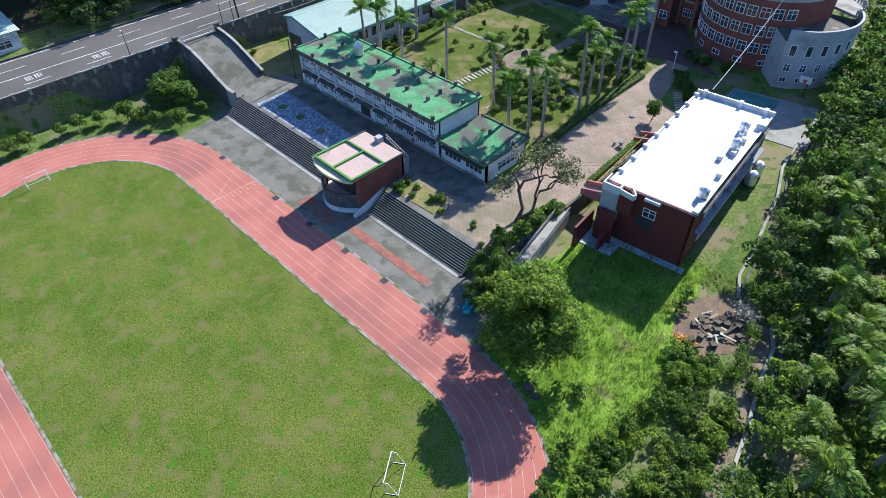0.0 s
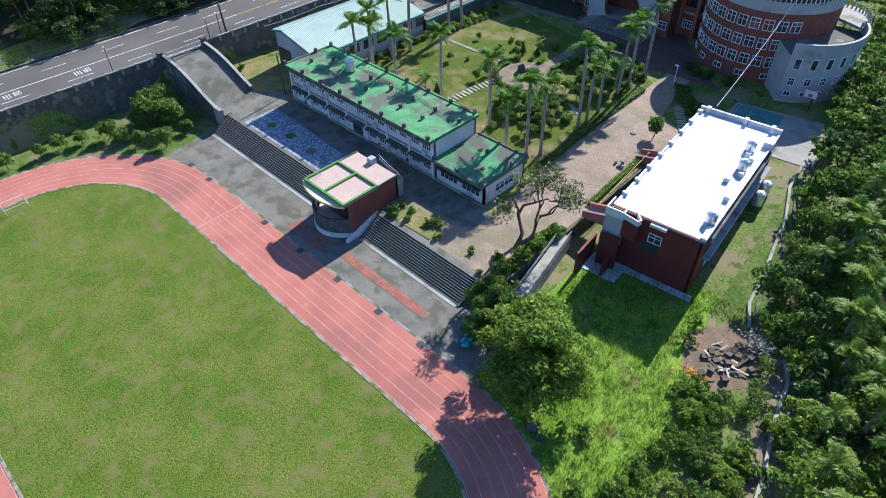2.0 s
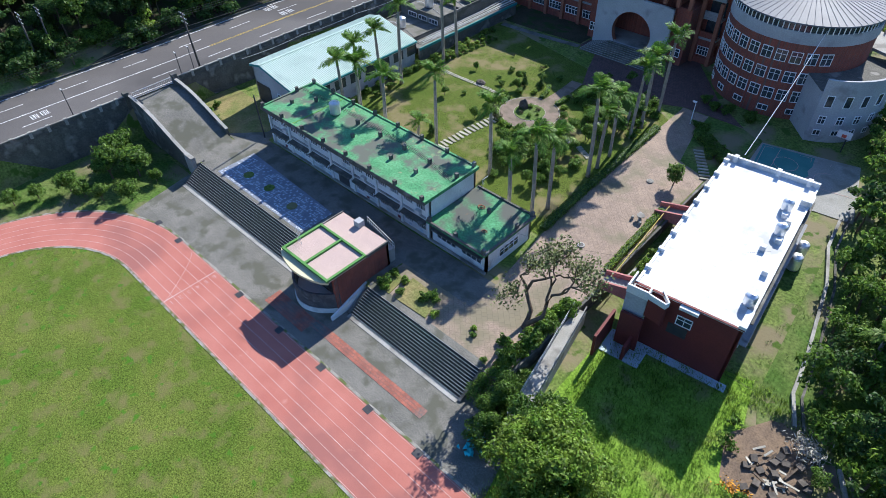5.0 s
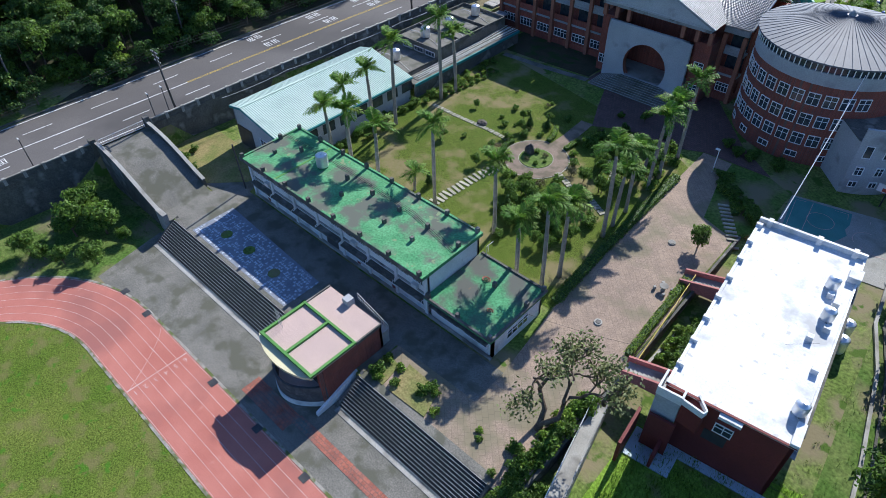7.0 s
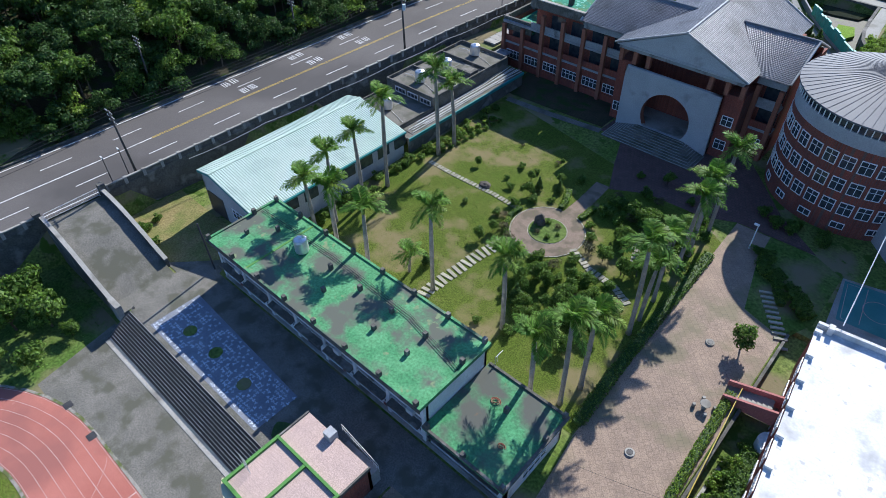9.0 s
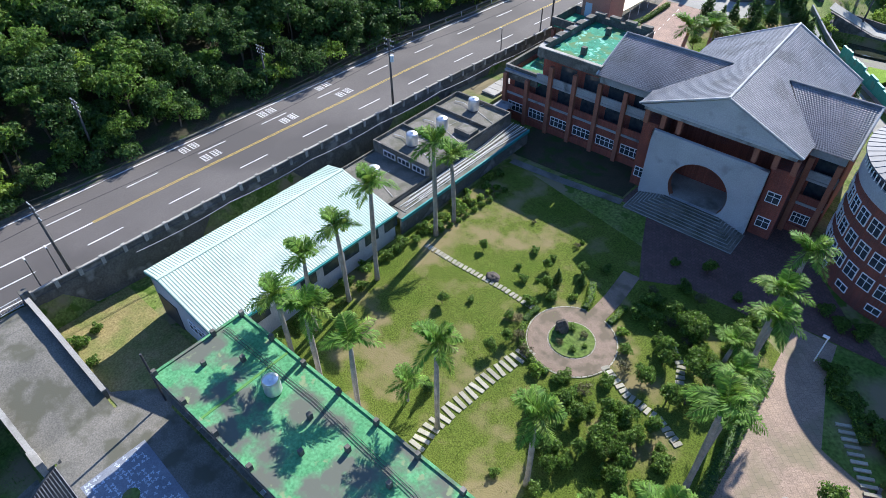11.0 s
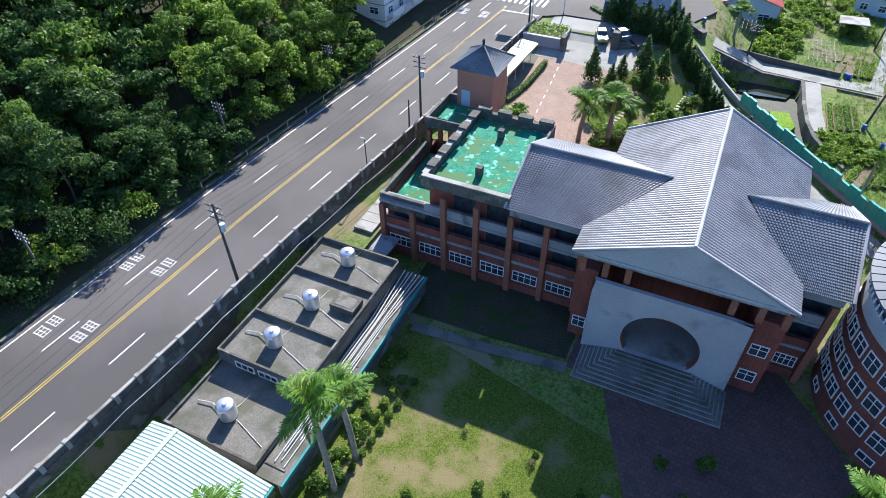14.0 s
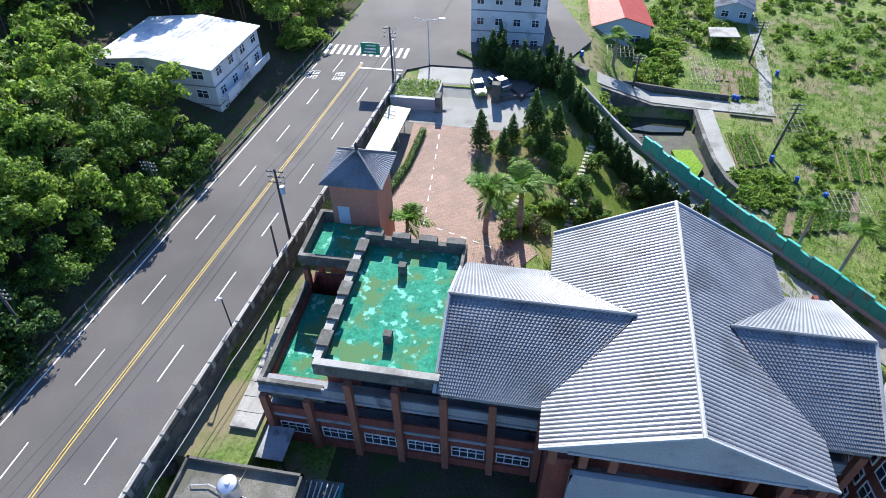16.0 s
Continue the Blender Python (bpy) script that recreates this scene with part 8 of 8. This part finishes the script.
for y in range(8, 80, 12):
    wire("wall_cable", [(road_mid(q) + WALL + 1.6, q, road_z(q) + 0.4) for q in (y, y + 12)], 0.25, 0.035, "pale cable strung behind the road wall", "pipe")

hoop = thing("basketball_hoop", (30.6, 52.2, 3.4), "basketball hoop with a white backboard on a dark post", "basketball hoop")
part("post", Mb().tube([(30.6, 52.6, 3.2), (30.6, 52.4, 5.4), (30.4, 51.7, 6.1)], 0.09, 8), "darkmetal", hoop)
part("backboard", Mb().box(29.4, 31.2, 51.55, 51.62, 5.9, 7.0), "whitewall", hoop)
part("inner_square", Mb().box(30.0, 30.6, 51.53, 51.55, 6.05, 6.5), "redroof", hoop)
hoop.location.z -= 0.6
part("ring", Mb().tube([(30.3 + 0.23 * math.cos(a), 51.3 + 0.23 * math.sin(a), 6.05) for a in [k * math.pi / 8 for k in range(17)]], 0.02, 5), "redroof", hoop)


def goal(x, y, rz, label):
    t = thing("football_goal", (x, y, 0.03), label, "football goal", rz=rz)
    for px in (-1.5, 1.5):
        part("post", Mb().tube([(px, 0, 0), (px, 0, 2.0)], 0.045, 7), "whiteframe", t)
        part("stay", Mb().tube([(px, 0, 2.0), (px, 0.4, 1.9), (px, 1.2, 0.03)], 0.03, 6), "whiteframe", t)
        part("base_bar", Mb().tube([(px, 0, 0.04), (px, 1.2, 0.04)], 0.03, 6), "whiteframe", t)
    part("crossbar", Mb().tube([(-1.5, 0, 2.0), (1.5, 0, 2.0)], 0.045, 7), "whiteframe", t)
    part("rear_bar", Mb().tube([(-1.5, 1.2, 0.04), (1.5, 1.2, 0.04)], 0.03, 6), "whiteframe", t)


goal(30.6, -36.0, -55, "small white tubular football goal standing on the grass")
goal(-38.6, -42.0, 90, "white tubular football goal at the edge of the grass")

table = thing("stone_table", (17.3, 21.0, 2.5), "round pale stone garden table with a pedestal", "table")
gz = ground(17.3, 21.0)
part("tabletop", Mb().tube([(17.3, 21, gz + 0.68), (17.3, 21, gz + 0.76)], 0.5, 20), "concrete_light", table)
part("pedestal", Mb().tube([(17.3, 21, gz), (17.3, 21, gz + 0.3), (17.3, 21, gz + 0.68)], [0.28, 0.16, 0.22], 12), "concrete_light", table)
for k in range(4):
    a = k * 1.57 + 0.5
    x, y = 17.3 + 0.95 * math.cos(a), 21 + 0.95 * math.sin(a)
    st_ = thing("stone_stool", (x, y, gz), "pale drum-shaped stone stool by the table", "stool", "stone stools")
    part("drum", Mb().tube([(x, y, gz), (x, y, gz + 0.22), (x, y, gz + 0.44)], [0.15, 0.2, 0.16], 12), "concrete_light", st_)
for x, y in ((14.4, 12.3), (14.3, 28.6)):
    z = ground(x, y) + 0.035
    mh = thing("manhole_cover", (x, y, z), "round concrete manhole with a metal cover in the yard", "manhole")
    part("rim", Mb().tube([(x, y, z - 0.1), (x, y, z + 0.12)], [0.5, 0.45], 18), "concrete_light", mh)
    part("cover", Mb().tube([(x, y, z + 0.12), (x, y, z + 0.15)], 0.3, 16), "darkmetal", mh)
rail = thing("yellow_rail", (19.4, 16, 2.4), "yellow painted tube rail along the yard edge", "rail")
part("top_rail", Mb().tube([(20.4, 9.6, ground(19, 9.6) + 1.0), (19.2, 24.6, ground(19, 24) + 1.0)], 0.05, 6), "yellowpaint", rail)
for k in range(8):
    x, y = lerp(20.4, 19.2, k / 7), lerp(9.6, 24.6, k / 7)
    part("post", Mb().tube([(x, y, ground(19, y) - 0.2), (x, y, ground(19, y) + 1.0)], 0.035, 6), "yellowpaint", rail)
for k in range(11):
    x, y = 14.6 + k * 0.42, 39.4 - k * 0.62
    b = Mb().box(-0.7, 0.7, -0.16, 0.16, 0, 0.16)
    o = solid("kerb_slab", b, "stone", "loose pale slab laid as an edging step", "slab", "edging slabs")
    o.location, o.rotation_euler = (x + 1.2, y, ground(x + 1.2, y) + 0.03), (0, 0, radians(28))

# rock and bed in the ring, boulder in the lawn
def boulder(name, x, y, r, h, label, seed):
    rg = random.Random(seed)
    bm = bmesh.new()
    bmesh.ops.create_icosphere(bm, subdivisions=3, radius=1)
    for v in bm.verts:
        d = 1 + 0.28 * noise.noise(v.co * 1.7 + Vector((seed, 0, 0))) + 0.1 * noise.noise(v.co * 5)
        v.co = Vector((v.co.x * r * d, v.co.y * r * d * 0.85, max(-0.15, v.co.z * h * d)))
    me = bpy.data.meshes.new(name)
    bm.to_mesh(me)
    bm.free()
    me.materials.append(M["rock"])
    o = new(name, me)
    o.location = (x, y, ground(x, y) + 0.05)
    return tagged(o, label, "rock")


boulder("boulder", -10.3, 32.4, 0.85, 1.5, "large dark upright boulder in the planted ring", 3)
boulder("boulder", -20.6, 34.0, 0.85, 0.5, "low dark boulder beside the stepping stones", 7)
boulder("boulder", 26.5, -19.4, 0.6, 0.4, "pale boulder under the big tree", 9)
boulder("boulder", 33.4, -19.6, 0.7, 0.4, "boulder beside the track bend", 11)
boulder("boulder", 34.6, -20.0, 0.5, 0.3, "boulder beside the track bend", 12)
bed = Mb().prism(arc(RCX, RCY, 2.4, 0, 360, 30)[:-1], lambda x, y: ground(x, y), lambda x, y: ground(x, y) + 0.16)
solid("ring_bed", bed, "weeds", "planted soil bed inside the ring path", "flower bed", kind="structure")
for q in ([(3.9, -9.0), (8.6, -8.8), (7.6, -5.6), (3.2, -5.4)], [(0.9, -9.0), (3.0, -9.0), (2.6, -6.2), (0.9, -6.0)]):
    solid("yard_bed", Mb().prism(q, 1.9, 2.12), "drygrass", "dry grass bed in the yard", "flower bed", kind="structure")
for x, y in ((-28.5, -6.8), (-23.8, -6.6), (-18.2, -6.9)):
    me_ = Mb().prism(arc(x, y, 0.75, 0, 360, 14)[:-1], 2.0, 2.12)
    solid("planting_hole", me_, "weeds", "weedy planting hole in the plaza", "flower bed", kind="structure")
dk = thing("dark_tarp", (-11.0, -7.6, 2.05), "round dark tarpaulin lying on the yard", "tarpaulin")
part("sheet", Mb().prism([(-11 + (1.05 + 0.15 * math.sin(3 * a)) * math.cos(a), -7.6 + (0.95 + 0.1 * math.cos(4 * a)) * math.sin(a)) for a in [k * math.pi / 10 for k in range(20)]], 2.04, 2.16), "leaf_dark", dk)
tarp = thing("cyan_netting", (21.6, -15.4, 0), "crumpled cyan netting heaped beside the track", "netting")
rg = random.Random(3)
for k in range(26):
    x, y = 21.0 + rg.uniform(-0.3, 1.7), -16.0 + rg.uniform(-0.8, 1.5)
    a, s = rg.uniform(0, 3), rg.uniform(0.2, 0.5)
    part("fold", Mb().add([(x + s * math.cos(a), y + s * math.sin(a), 0.06), (x - s * math.sin(a), y + s * math.cos(a), 0.1 + rg.uniform(0, 0.2)), (x - s * math.cos(a), y - s * math.sin(a), 0.07), (x + s * 0.2, y, 0.3 * s + 0.15)], [(0, 1, 3), (1, 2, 3), (2, 0, 3)]), "cyan", tarp)
rub = thing("rubble_heap", (43.2, 1.0, 0.3), "heap of weathered planks and rubble on bare soil", "rubble")
for k in range(46):
    x, y = rg.gauss(43.4, 1.2), rg.gauss(0.6, 1.4)
    L, a = rg.uniform(0.5, 2.0), rg.uniform(0, 3.14)
    z = ground(x, y) + 0.1 + rg.uniform(0, 0.35)
    m_ = Matrix.Translation((x, y, z)) @ Matrix.Rotation(a, 4, "Z") @ Matrix.Rotation(rg.uniform(-0.3, 0.3), 4, "Y")
    part("plank" if k % 3 else "stone", Mb().box(-L / 2, L / 2, -0.1, 0.1, -0.04, 0.04, m_) if k % 3 else Mb().box(-0.35, 0.35, -0.3, 0.3, -0.2, 0.2, m_), ("bambool", "bark", "rock")[k % 3 - 1], rub)
pam = np.random.default_rng(4)
for x, y in ((44.2, 4.6), (45.4, 4.0)):
    n_ = 260
    c = pam.normal(0, 0.55, (n_, 3)) * np.array([1, 1, 0.7]) + np.array([0, 0, 0.9])
    o = new("pampas_grass", quad_mesh("pampas_grass", leaf_quads(c, np.tile([0.0, 0, 1], (n_, 1)), 0.4, pam, aspect=0.2), "bambool"))
    o.location = (x, y, ground(x, y))
    tagged(o, "clump of dry pale pampas grass", "grass clump")
mar = new("marigold_clump", quad_mesh("marigold_clump", leaf_quads(pam.normal(0, 1, (220, 3)) * np.array([0.7, 0.4, 0.12]) + np.array([0, 0, 0.25]), np.tile([0.0, 0, 1], (220, 1)), 0.24, pam), mat("orange_flower", (0.60, 0.30, 0.02), (0.50, 0.22, 0.02), 1, 8, 0.7, 0, island=0.2)))
mar.location = (41.6, -3.4, ground(41.6, -3.4))
tagged(mar, "low clump of orange flowers", "flowers")

# ---- road text as plain bars ----
def road_text(off, y, rows=4):
    """Worn painted characters, too worn to read: bars in blocks."""
    t = thing("road_lettering", (road_mid(y) + off, y, road_z(y)), "worn white painted lettering on the asphalt", "road marking", kind="structure")
    x0 = road_mid(y) + off
    rg = random.Random(int(y * 7 + off))
    for r_ in range(2):
        for dx in (-0.75, -0.3, 0.15, 0.6):
            yy = y + r_ * 1.5
            part("bar", Mb().box(x0 + dx - 0.035, x0 + dx + 0.04, yy, yy + 1.15, road_z(y) - 0.05, road_z(yy) + 0.03), "white_line", t)
        for k in range(3):
            yy = y + r_ * 1.5 + 0.06 + 0.45 * k
            part("bar", Mb().box(x0 - 0.85 + 0.25 * rg.random(), x0 + 0.75 - 0.3 * rg.random(), yy, yy + 0.08, road_z(y) - 0.05, road_z(yy) + 0.028), "white_line", t)


for off, ys in ((-1.8, (23.2, 35.8, 46.0)), (-5.6, (22.3, 34.8, 45.2)), (1.8, (-23.0, -34.0))):
    for y in ys:
        road_text(off, y)
for off in (-6.0, -1.9):
    road_text(off, 121.0)

# ---- junction and gate ----
sg = thing("road_sign", (-46.0, 121.6, 11), "green direction sign on a tall pole above the junction", "road sign")
part("pole", Mb().tube([(-43.4, 121.8, 9.0), (-43.4, 121.8, 16.2)], 0.12, 8), "pipe", sg)
part("arm", Mb().tube([(-43.4, 121.8, 15.0), (-48.4, 121.8, 15.2)], 0.07, 8), "pipe", sg)
pl = part("panel", Mb().box(-48.4, -45.5, 121.65, 121.72, 13.7, 15.5), "signgreen", sg)
for k in range(3):
    part("text_bar", Mb().box(-48.0 + 0.2 * k, -46.1, 121.62, 121.65, 14.0 + 0.5 * k, 14.2 + 0.5 * k), "white_line", pl)
lp = thing("street_lamp", (-40.5, 128.5, 11), "grey street lamp with a double curved arm", "street lamp")
part("pole", Mb().tube([(-39.5, 128.5, 9.3), (-39.5, 128.5, 16.6)], [0.11, 0.08], 8), "pipe", lp)
part("arm", Mb().tube([(-41.5, 128.5, 16.8), (-39.5, 128.5, 16.4), (-37.3, 128.5, 16.9)], 0.05, 6), "pipe", lp)
part("lamp_head", Mb().box(-37.7, -36.8, 128.3, 128.7, 16.85, 17.0), "whiteframe", lp)
wr = thing("guard_rail", (-68, 105, 10), "pale roadside guard rail on posts below the wood", "guard rail")
pts_ = [(road_mid(y) - 8.5, y) for y in range(60, 140, 4)]
part("rail", strip_wall(pts_, 0.08, lambda x, y: road_z(y) + 0.75, lambda x, y: road_z(y) + 0.98), "mossy", wr)
for x, y in pts_:
    part("post", Mb().tube([(x, y, road_z(y) - 0.3), (x, y, road_z(y) + 0.95)], 0.06, 6), "pipe", wr)
kb = solid("verge_wall", strip_wall([(road_mid(y) - 8.1, y) for y in range(-150, 140, 4)], 0.3, lambda x, y: road_z(y) - 0.4, lambda x, y: road_z(y) + 0.22), "mossy", "low mossy kerb wall along the wood", "kerb", kind="structure")
can = thing("bicycle_canopy", (-41, 103, 8), "long cream sheet canopy over a parking strip", "canopy")
part("roof_sheet", Mb().prism([(-42.9, 96), (-39.8, 96), (-39.2, 113.2), (-42.3, 113.2)], 9.8, lambda x, y: 10.0 + 0.1 * (-38.9 - x)), "cream", can)
for k in range(5):
    part("post", Mb().tube([(-39.9, 97 + k * 3.7, 6.6), (-39.9, 97 + k * 3.7, 9.9)], 0.06, 6), "pipe", can)
solid("parking_strip", drape([(-45.5, 91), (-38.7, 91), (-38.7, 114.5), (-44, 114.5)], 0.04, 3), "concrete", "grey concrete parking strip under the canopy", "pavement", kind="structure")
gw = thing("gate_wall", (-38, 114, 9), "grey plastered gate wall with a planted top", "wall", kind="structure")
part("wall_body", Mb().box(-43.0, -35.6, 116.2, 116.8, 6.5, 10.0), "greyplaster", gw)
part("wall_body", Mb().box(-36.2, -35.4, 115.7, 117.4, 6.5, 10.6), "mossy", gw)
part("planter", Mb().box(-43.0, -36.2, 116.8, 122.5, 7, 9.7), "concrete_light", gw)
g_ = np.random.default_rng(6)
c = np.stack([g_.uniform(-42.8, -36.5, 1500), g_.uniform(117.0, 122.3, 1500), 9.8 + g_.uniform(0, 0.25, 1500)], 1)
o = new("bedding_plants", quad_mesh("bedding_plants", leaf_quads(c, np.tile([0.0, 0, 1], (1500, 1)), 0.3, g_), "leaf_light"))
tagged(o, "rows of yellow-green bedding plants in the gate planter", "bedding plants", kind="stuff")
gw2 = thing("gate_wall", (-25, 120, 9), "low mossy gate wall with a square pillar", "wall", kind="structure")
part("pillar", Mb().box(-28.4, -27.2, 119.2, 120.4, 7.0, 11.4), "mossy", gw2)
part("wall_body", Mb().prism([(-27.2, 119.6), (-20.6, 122.2), (-20.8, 122.7), (-27.2, 120.1)], 7.0, 9.2), "mossy", gw2)


def car(x, y, rz, paint, label):
    z = ground(x, y) + 0.4 if y < 122 else road_z(y) + 0.02
    t = thing("car", (x, y, z), label, "car", "parked cars", rz=rz)
    def section(prof, w0, w1):
        n = len(prof)
        vs = [(-w0, py, pz) for py, pz in prof] + [(w0, py, pz) for py, pz in prof]
        return Mb().add(vs, [tuple(range(n - 1, -1, -1)), tuple(range(n, 2 * n))] + [(i, (i + 1) % n, n + (i + 1) % n, n + i) for i in range(n)])
    ORIGIN[t.name] = Vector((0, 0, 0))
    body = part("body", section([(-2.1, 0.3), (2.1, 0.3), (2.15, 0.7), (1.9, 0.85), (0.9, 0.95), (-1.6, 1.0), (-2.1, 0.9)], 0.85, 0.85), paint, t)
    part("cabin", section([(0.95, 0.95), (0.3, 1.45), (-1.2, 1.48), (-1.75, 1.0)], 0.72, 0.72), "glass", t)
    part("roof", section([(0.32, 1.44), (-1.2, 1.46), (-1.15, 1.53), (0.2, 1.52)], 0.7, 0.7), paint, t)
    for px in (-0.8, 0.8):
        for py in (-1.3, 1.3):
            wl = part("wheel", Mb().tube([(px - 0.1, py, 0.32), (px + 0.1, py, 0.32)], 0.32, 14), "darkmetal", t)
            part("rim", Mb().tube([(px - 0.11, py, 0.32), (px + 0.11, py, 0.32)], 0.18, 10), "steel", wl)
    for px in (-0.6, 0.6):
        part("headlight", Mb().box(px - 0.18, px + 0.18, 2.08, 2.16, 0.6, 0.75), "whiteframe", t)


car(-27.6, 122.6, 40, "carpaint", "dark hatchback parked by the gate wall")
car(-30.6, 121.6, 200, mat("green_car", (0.25, 0.33, 0.08), (0.25, 0.33, 0.08), 1, 9, 0.25, 0, fine=0.02, spec=0.6), "small yellow-green car parked by the gate wall")

# ---- lane, pond and plots in the north-east ----
def lowwall(pts, label, h=1.1, material="mossy", w=0.3):
    solid("plot_wall", strip_wall(pts, w, lambda x, y: 2.4, lambda x, y: yard_z(x, y) + h), material, label, "wall", kind="structure")


def slab_path(pts, w, label):
    """A concrete strip with its own thickness, level with the ground at its points."""
    solid("plot_lane", strip_wall(pts, w, lambda x, y: yard_z(x, y) - 1.5, lambda x, y: yard_z(x, y) + 0.12), "courtgrey", label, "lane", kind="structure")


slab_path([(-18, 133.4), (-12.4, 130.4), (-4, 131), (5.5, 129.9), (14.4, 129.3)], 3.2, "pale concrete farm lane beside the pond")
slab_path([(4.0, 128.2), (4.5, 118), (5.2, 112)], 2.3, "pale concrete farm lane along the pond wall")
solid("plot_lane", ribbon([(13.4, 130.8), (15.3, 141), (16.6, 156), (17.5, 172)], 2.0, 0.08), "courtgrey", "narrow pale path between plots", "path", kind="structure")
lowwall([(-12.2, 127.7), (-4, 128.3), (2.4, 127.8), (3.0, 119), (3.6, 114), (4.6, 110), (6.7, 106.2), (8.6, 103.2)], "dark mossy pond wall", 0.35, "mossy", 0.6)
lowwall([(-11.8, 127.5), (-9.5, 119.6), (-5.4, 115.2), (-0.4, 108), (2.6, 104.6), (6.4, 104.6)], "mossy pond wall beside the fence", 0.1, "mossy", 0.7)
lowwall([(-8.5, 133.2), (0, 132.9), (8.0, 131.9)], "dark plot wall beside the lane", 0.9)
lowwall([(-17.6, 131.4), (-14.6, 128.9)], "short dark plot wall beside the lane", 1.2, "mossy", 1.0)
lowwall([(7.6, 127.2), (13.6, 126.6)], "dark plot wall below the lane", 0.3)
solid("pond_bed", drape([(-11.2, 127.2), (2.0, 127.2), (3.0, 118), (4.0, 110.5), (6.0, 105), (2.8, 105), (-0.2, 108.2), (-5.2, 115.4), (-9.2, 119.8)], 0.06, 3), "mud", "dark muddy pond bed with plants", "pond bed", kind="structure")
solid("pond_water", Mb().prism([(-8.6, 127.2), (-7.0, 123.4), (-4.0, 123.0), (0.6, 123.6), (1.9, 127.3)], 3.0, 3.4), "water", "still pond water reflecting the sky", "water", kind="structure")
solid("pond_bank", Mb().prism([(-1.6, 118), (1.2, 118.4), (2.4, 114.4), (1.2, 111.6), (-0.8, 112.4)], 2.9, 3.7), "meadow", "bright grassy bank in the pond", "bank", kind="structure")
rg = random.Random(44)
for x, y, m_ in ((-11.5, 136.5, 0), (2.4, 134.0, 1), (2.9, 139.4, 0), (12.6, 121.5, 1), (16.0, 103.4, 0)):
    fr_ = thing("bamboo_frame", (x, y, ground(x, y)), "bamboo trellis frame in the vegetable plots", "trellis", "trellises")
    z = ground(x, y)
    for k in range(7):
        part("pole", Mb().tube([(x + k * 0.7, y, z), (x + k * 0.7 + 0.3, y + 0.4, z + 1.3)], 0.025, 5), "bambool", fr_)
        part("pole", Mb().tube([(x + k * 0.7, y + 5, z), (x + k * 0.7 + 0.3, y + 4.6, z + 1.3)], 0.025, 5), "bambool", fr_)
        part("slat", Mb().tube([(x + k * 0.7 + 0.3, y + 0.2, z + 1.3), (x + k * 0.7 + 0.3, y + 4.8, z + 1.3)], 0.025, 5), "bambool", fr_)
    for k in range(4):
        part("slat", Mb().tube([(x, y + 0.4 + k * 1.4, z + 1.33), (x + 4.8, y + 0.4 + k * 1.4, z + 1.33)], 0.025, 5), "bambool", fr_)
utility_pole(11.4, 116.5, ground(11.4, 116.5), 8.0, (1.2, 0.8), False, "weathered leaning pole beside the plots")
utility_pole(13.6, 146.0, ground(13.6, 146), 7.0, (0.5, 0.6), False, "weathered pole beside the path")
utility_pole(-7.0, 131.8, ground(-7, 131.8), 6.5, (0.2, 0.2), False, "short dark pole beside the lane")
for x, y in ((8.8, 132.2), (9.4, 132.0), (11.2, 115.4), (13.4, 110.8), (17.2, 141.5), (-15.5, 134.8), (16.2, 107.8)):
    z = ground(x, y)
    b_ = thing("blue_barrel", (x, y, z), "blue plastic barrel standing in the plots", "barrel", "blue barrels")
    part("drum", Mb().tube([(x, y, z), (x, y, z + 0.25), (x, y, z + 0.65), (x, y, z + 0.9)], [0.27, 0.3, 0.3, 0.26], 14), mat("blue_plastic" + str(x), (0.03, 0.10, 0.42), (0.04, 0.12, 0.45), 1, 9, 0.45, 0, fine=0.05), b_)
for k in range(8):
    x, y = 7.0 + (k % 4) * 1.5, 133.2 + (k // 4) * 5.0
    part_bed = solid("soil_bed", Mb().prism([(x, y), (x + 1.1, y + 0.2), (x + 1.9, y + 4.2), (x + 0.8, y + 4.0)], lambda a, b: ground(a, b) - 0.1, lambda a, b: ground(a, b) + 0.18), "tilled", "raised soil bed in the vegetable plots", "garden bed")
hut = thing("plot_shelter", (9.6, 152, 6.6), "makeshift plot shelter under pale sheets", "shelter")
part("roof_sheet", Mb().prism([(7.0, 150), (12.2, 150.4), (12.0, 154.5), (7.2, 154)], 7.3, 7.45), "concrete_light", hut)
for x, y in ((7.4, 150.4), (11.8, 150.8), (7.6, 153.6), (11.6, 154.1)):
    part("post", Mb().tube([(x, y, 4.6), (x, y, 7.3)], 0.07, 6), "bambool", hut)
stones("step_stones_back", [(-24.6, 94.6), (-22.6, 98), (-21.4, 102), (-20.5, 106)], 0.8, 0.5, "winding row of pale stepping stones in the back garden", 0.8)
stones("step_stones_back", [(-17, 90.5), (-16, 96), (-15.6, 101.5), (-14.4, 108), (-13.5, 112)], 0.9, 0.5, "winding row of pale stepping stones in the back garden", 0.8)
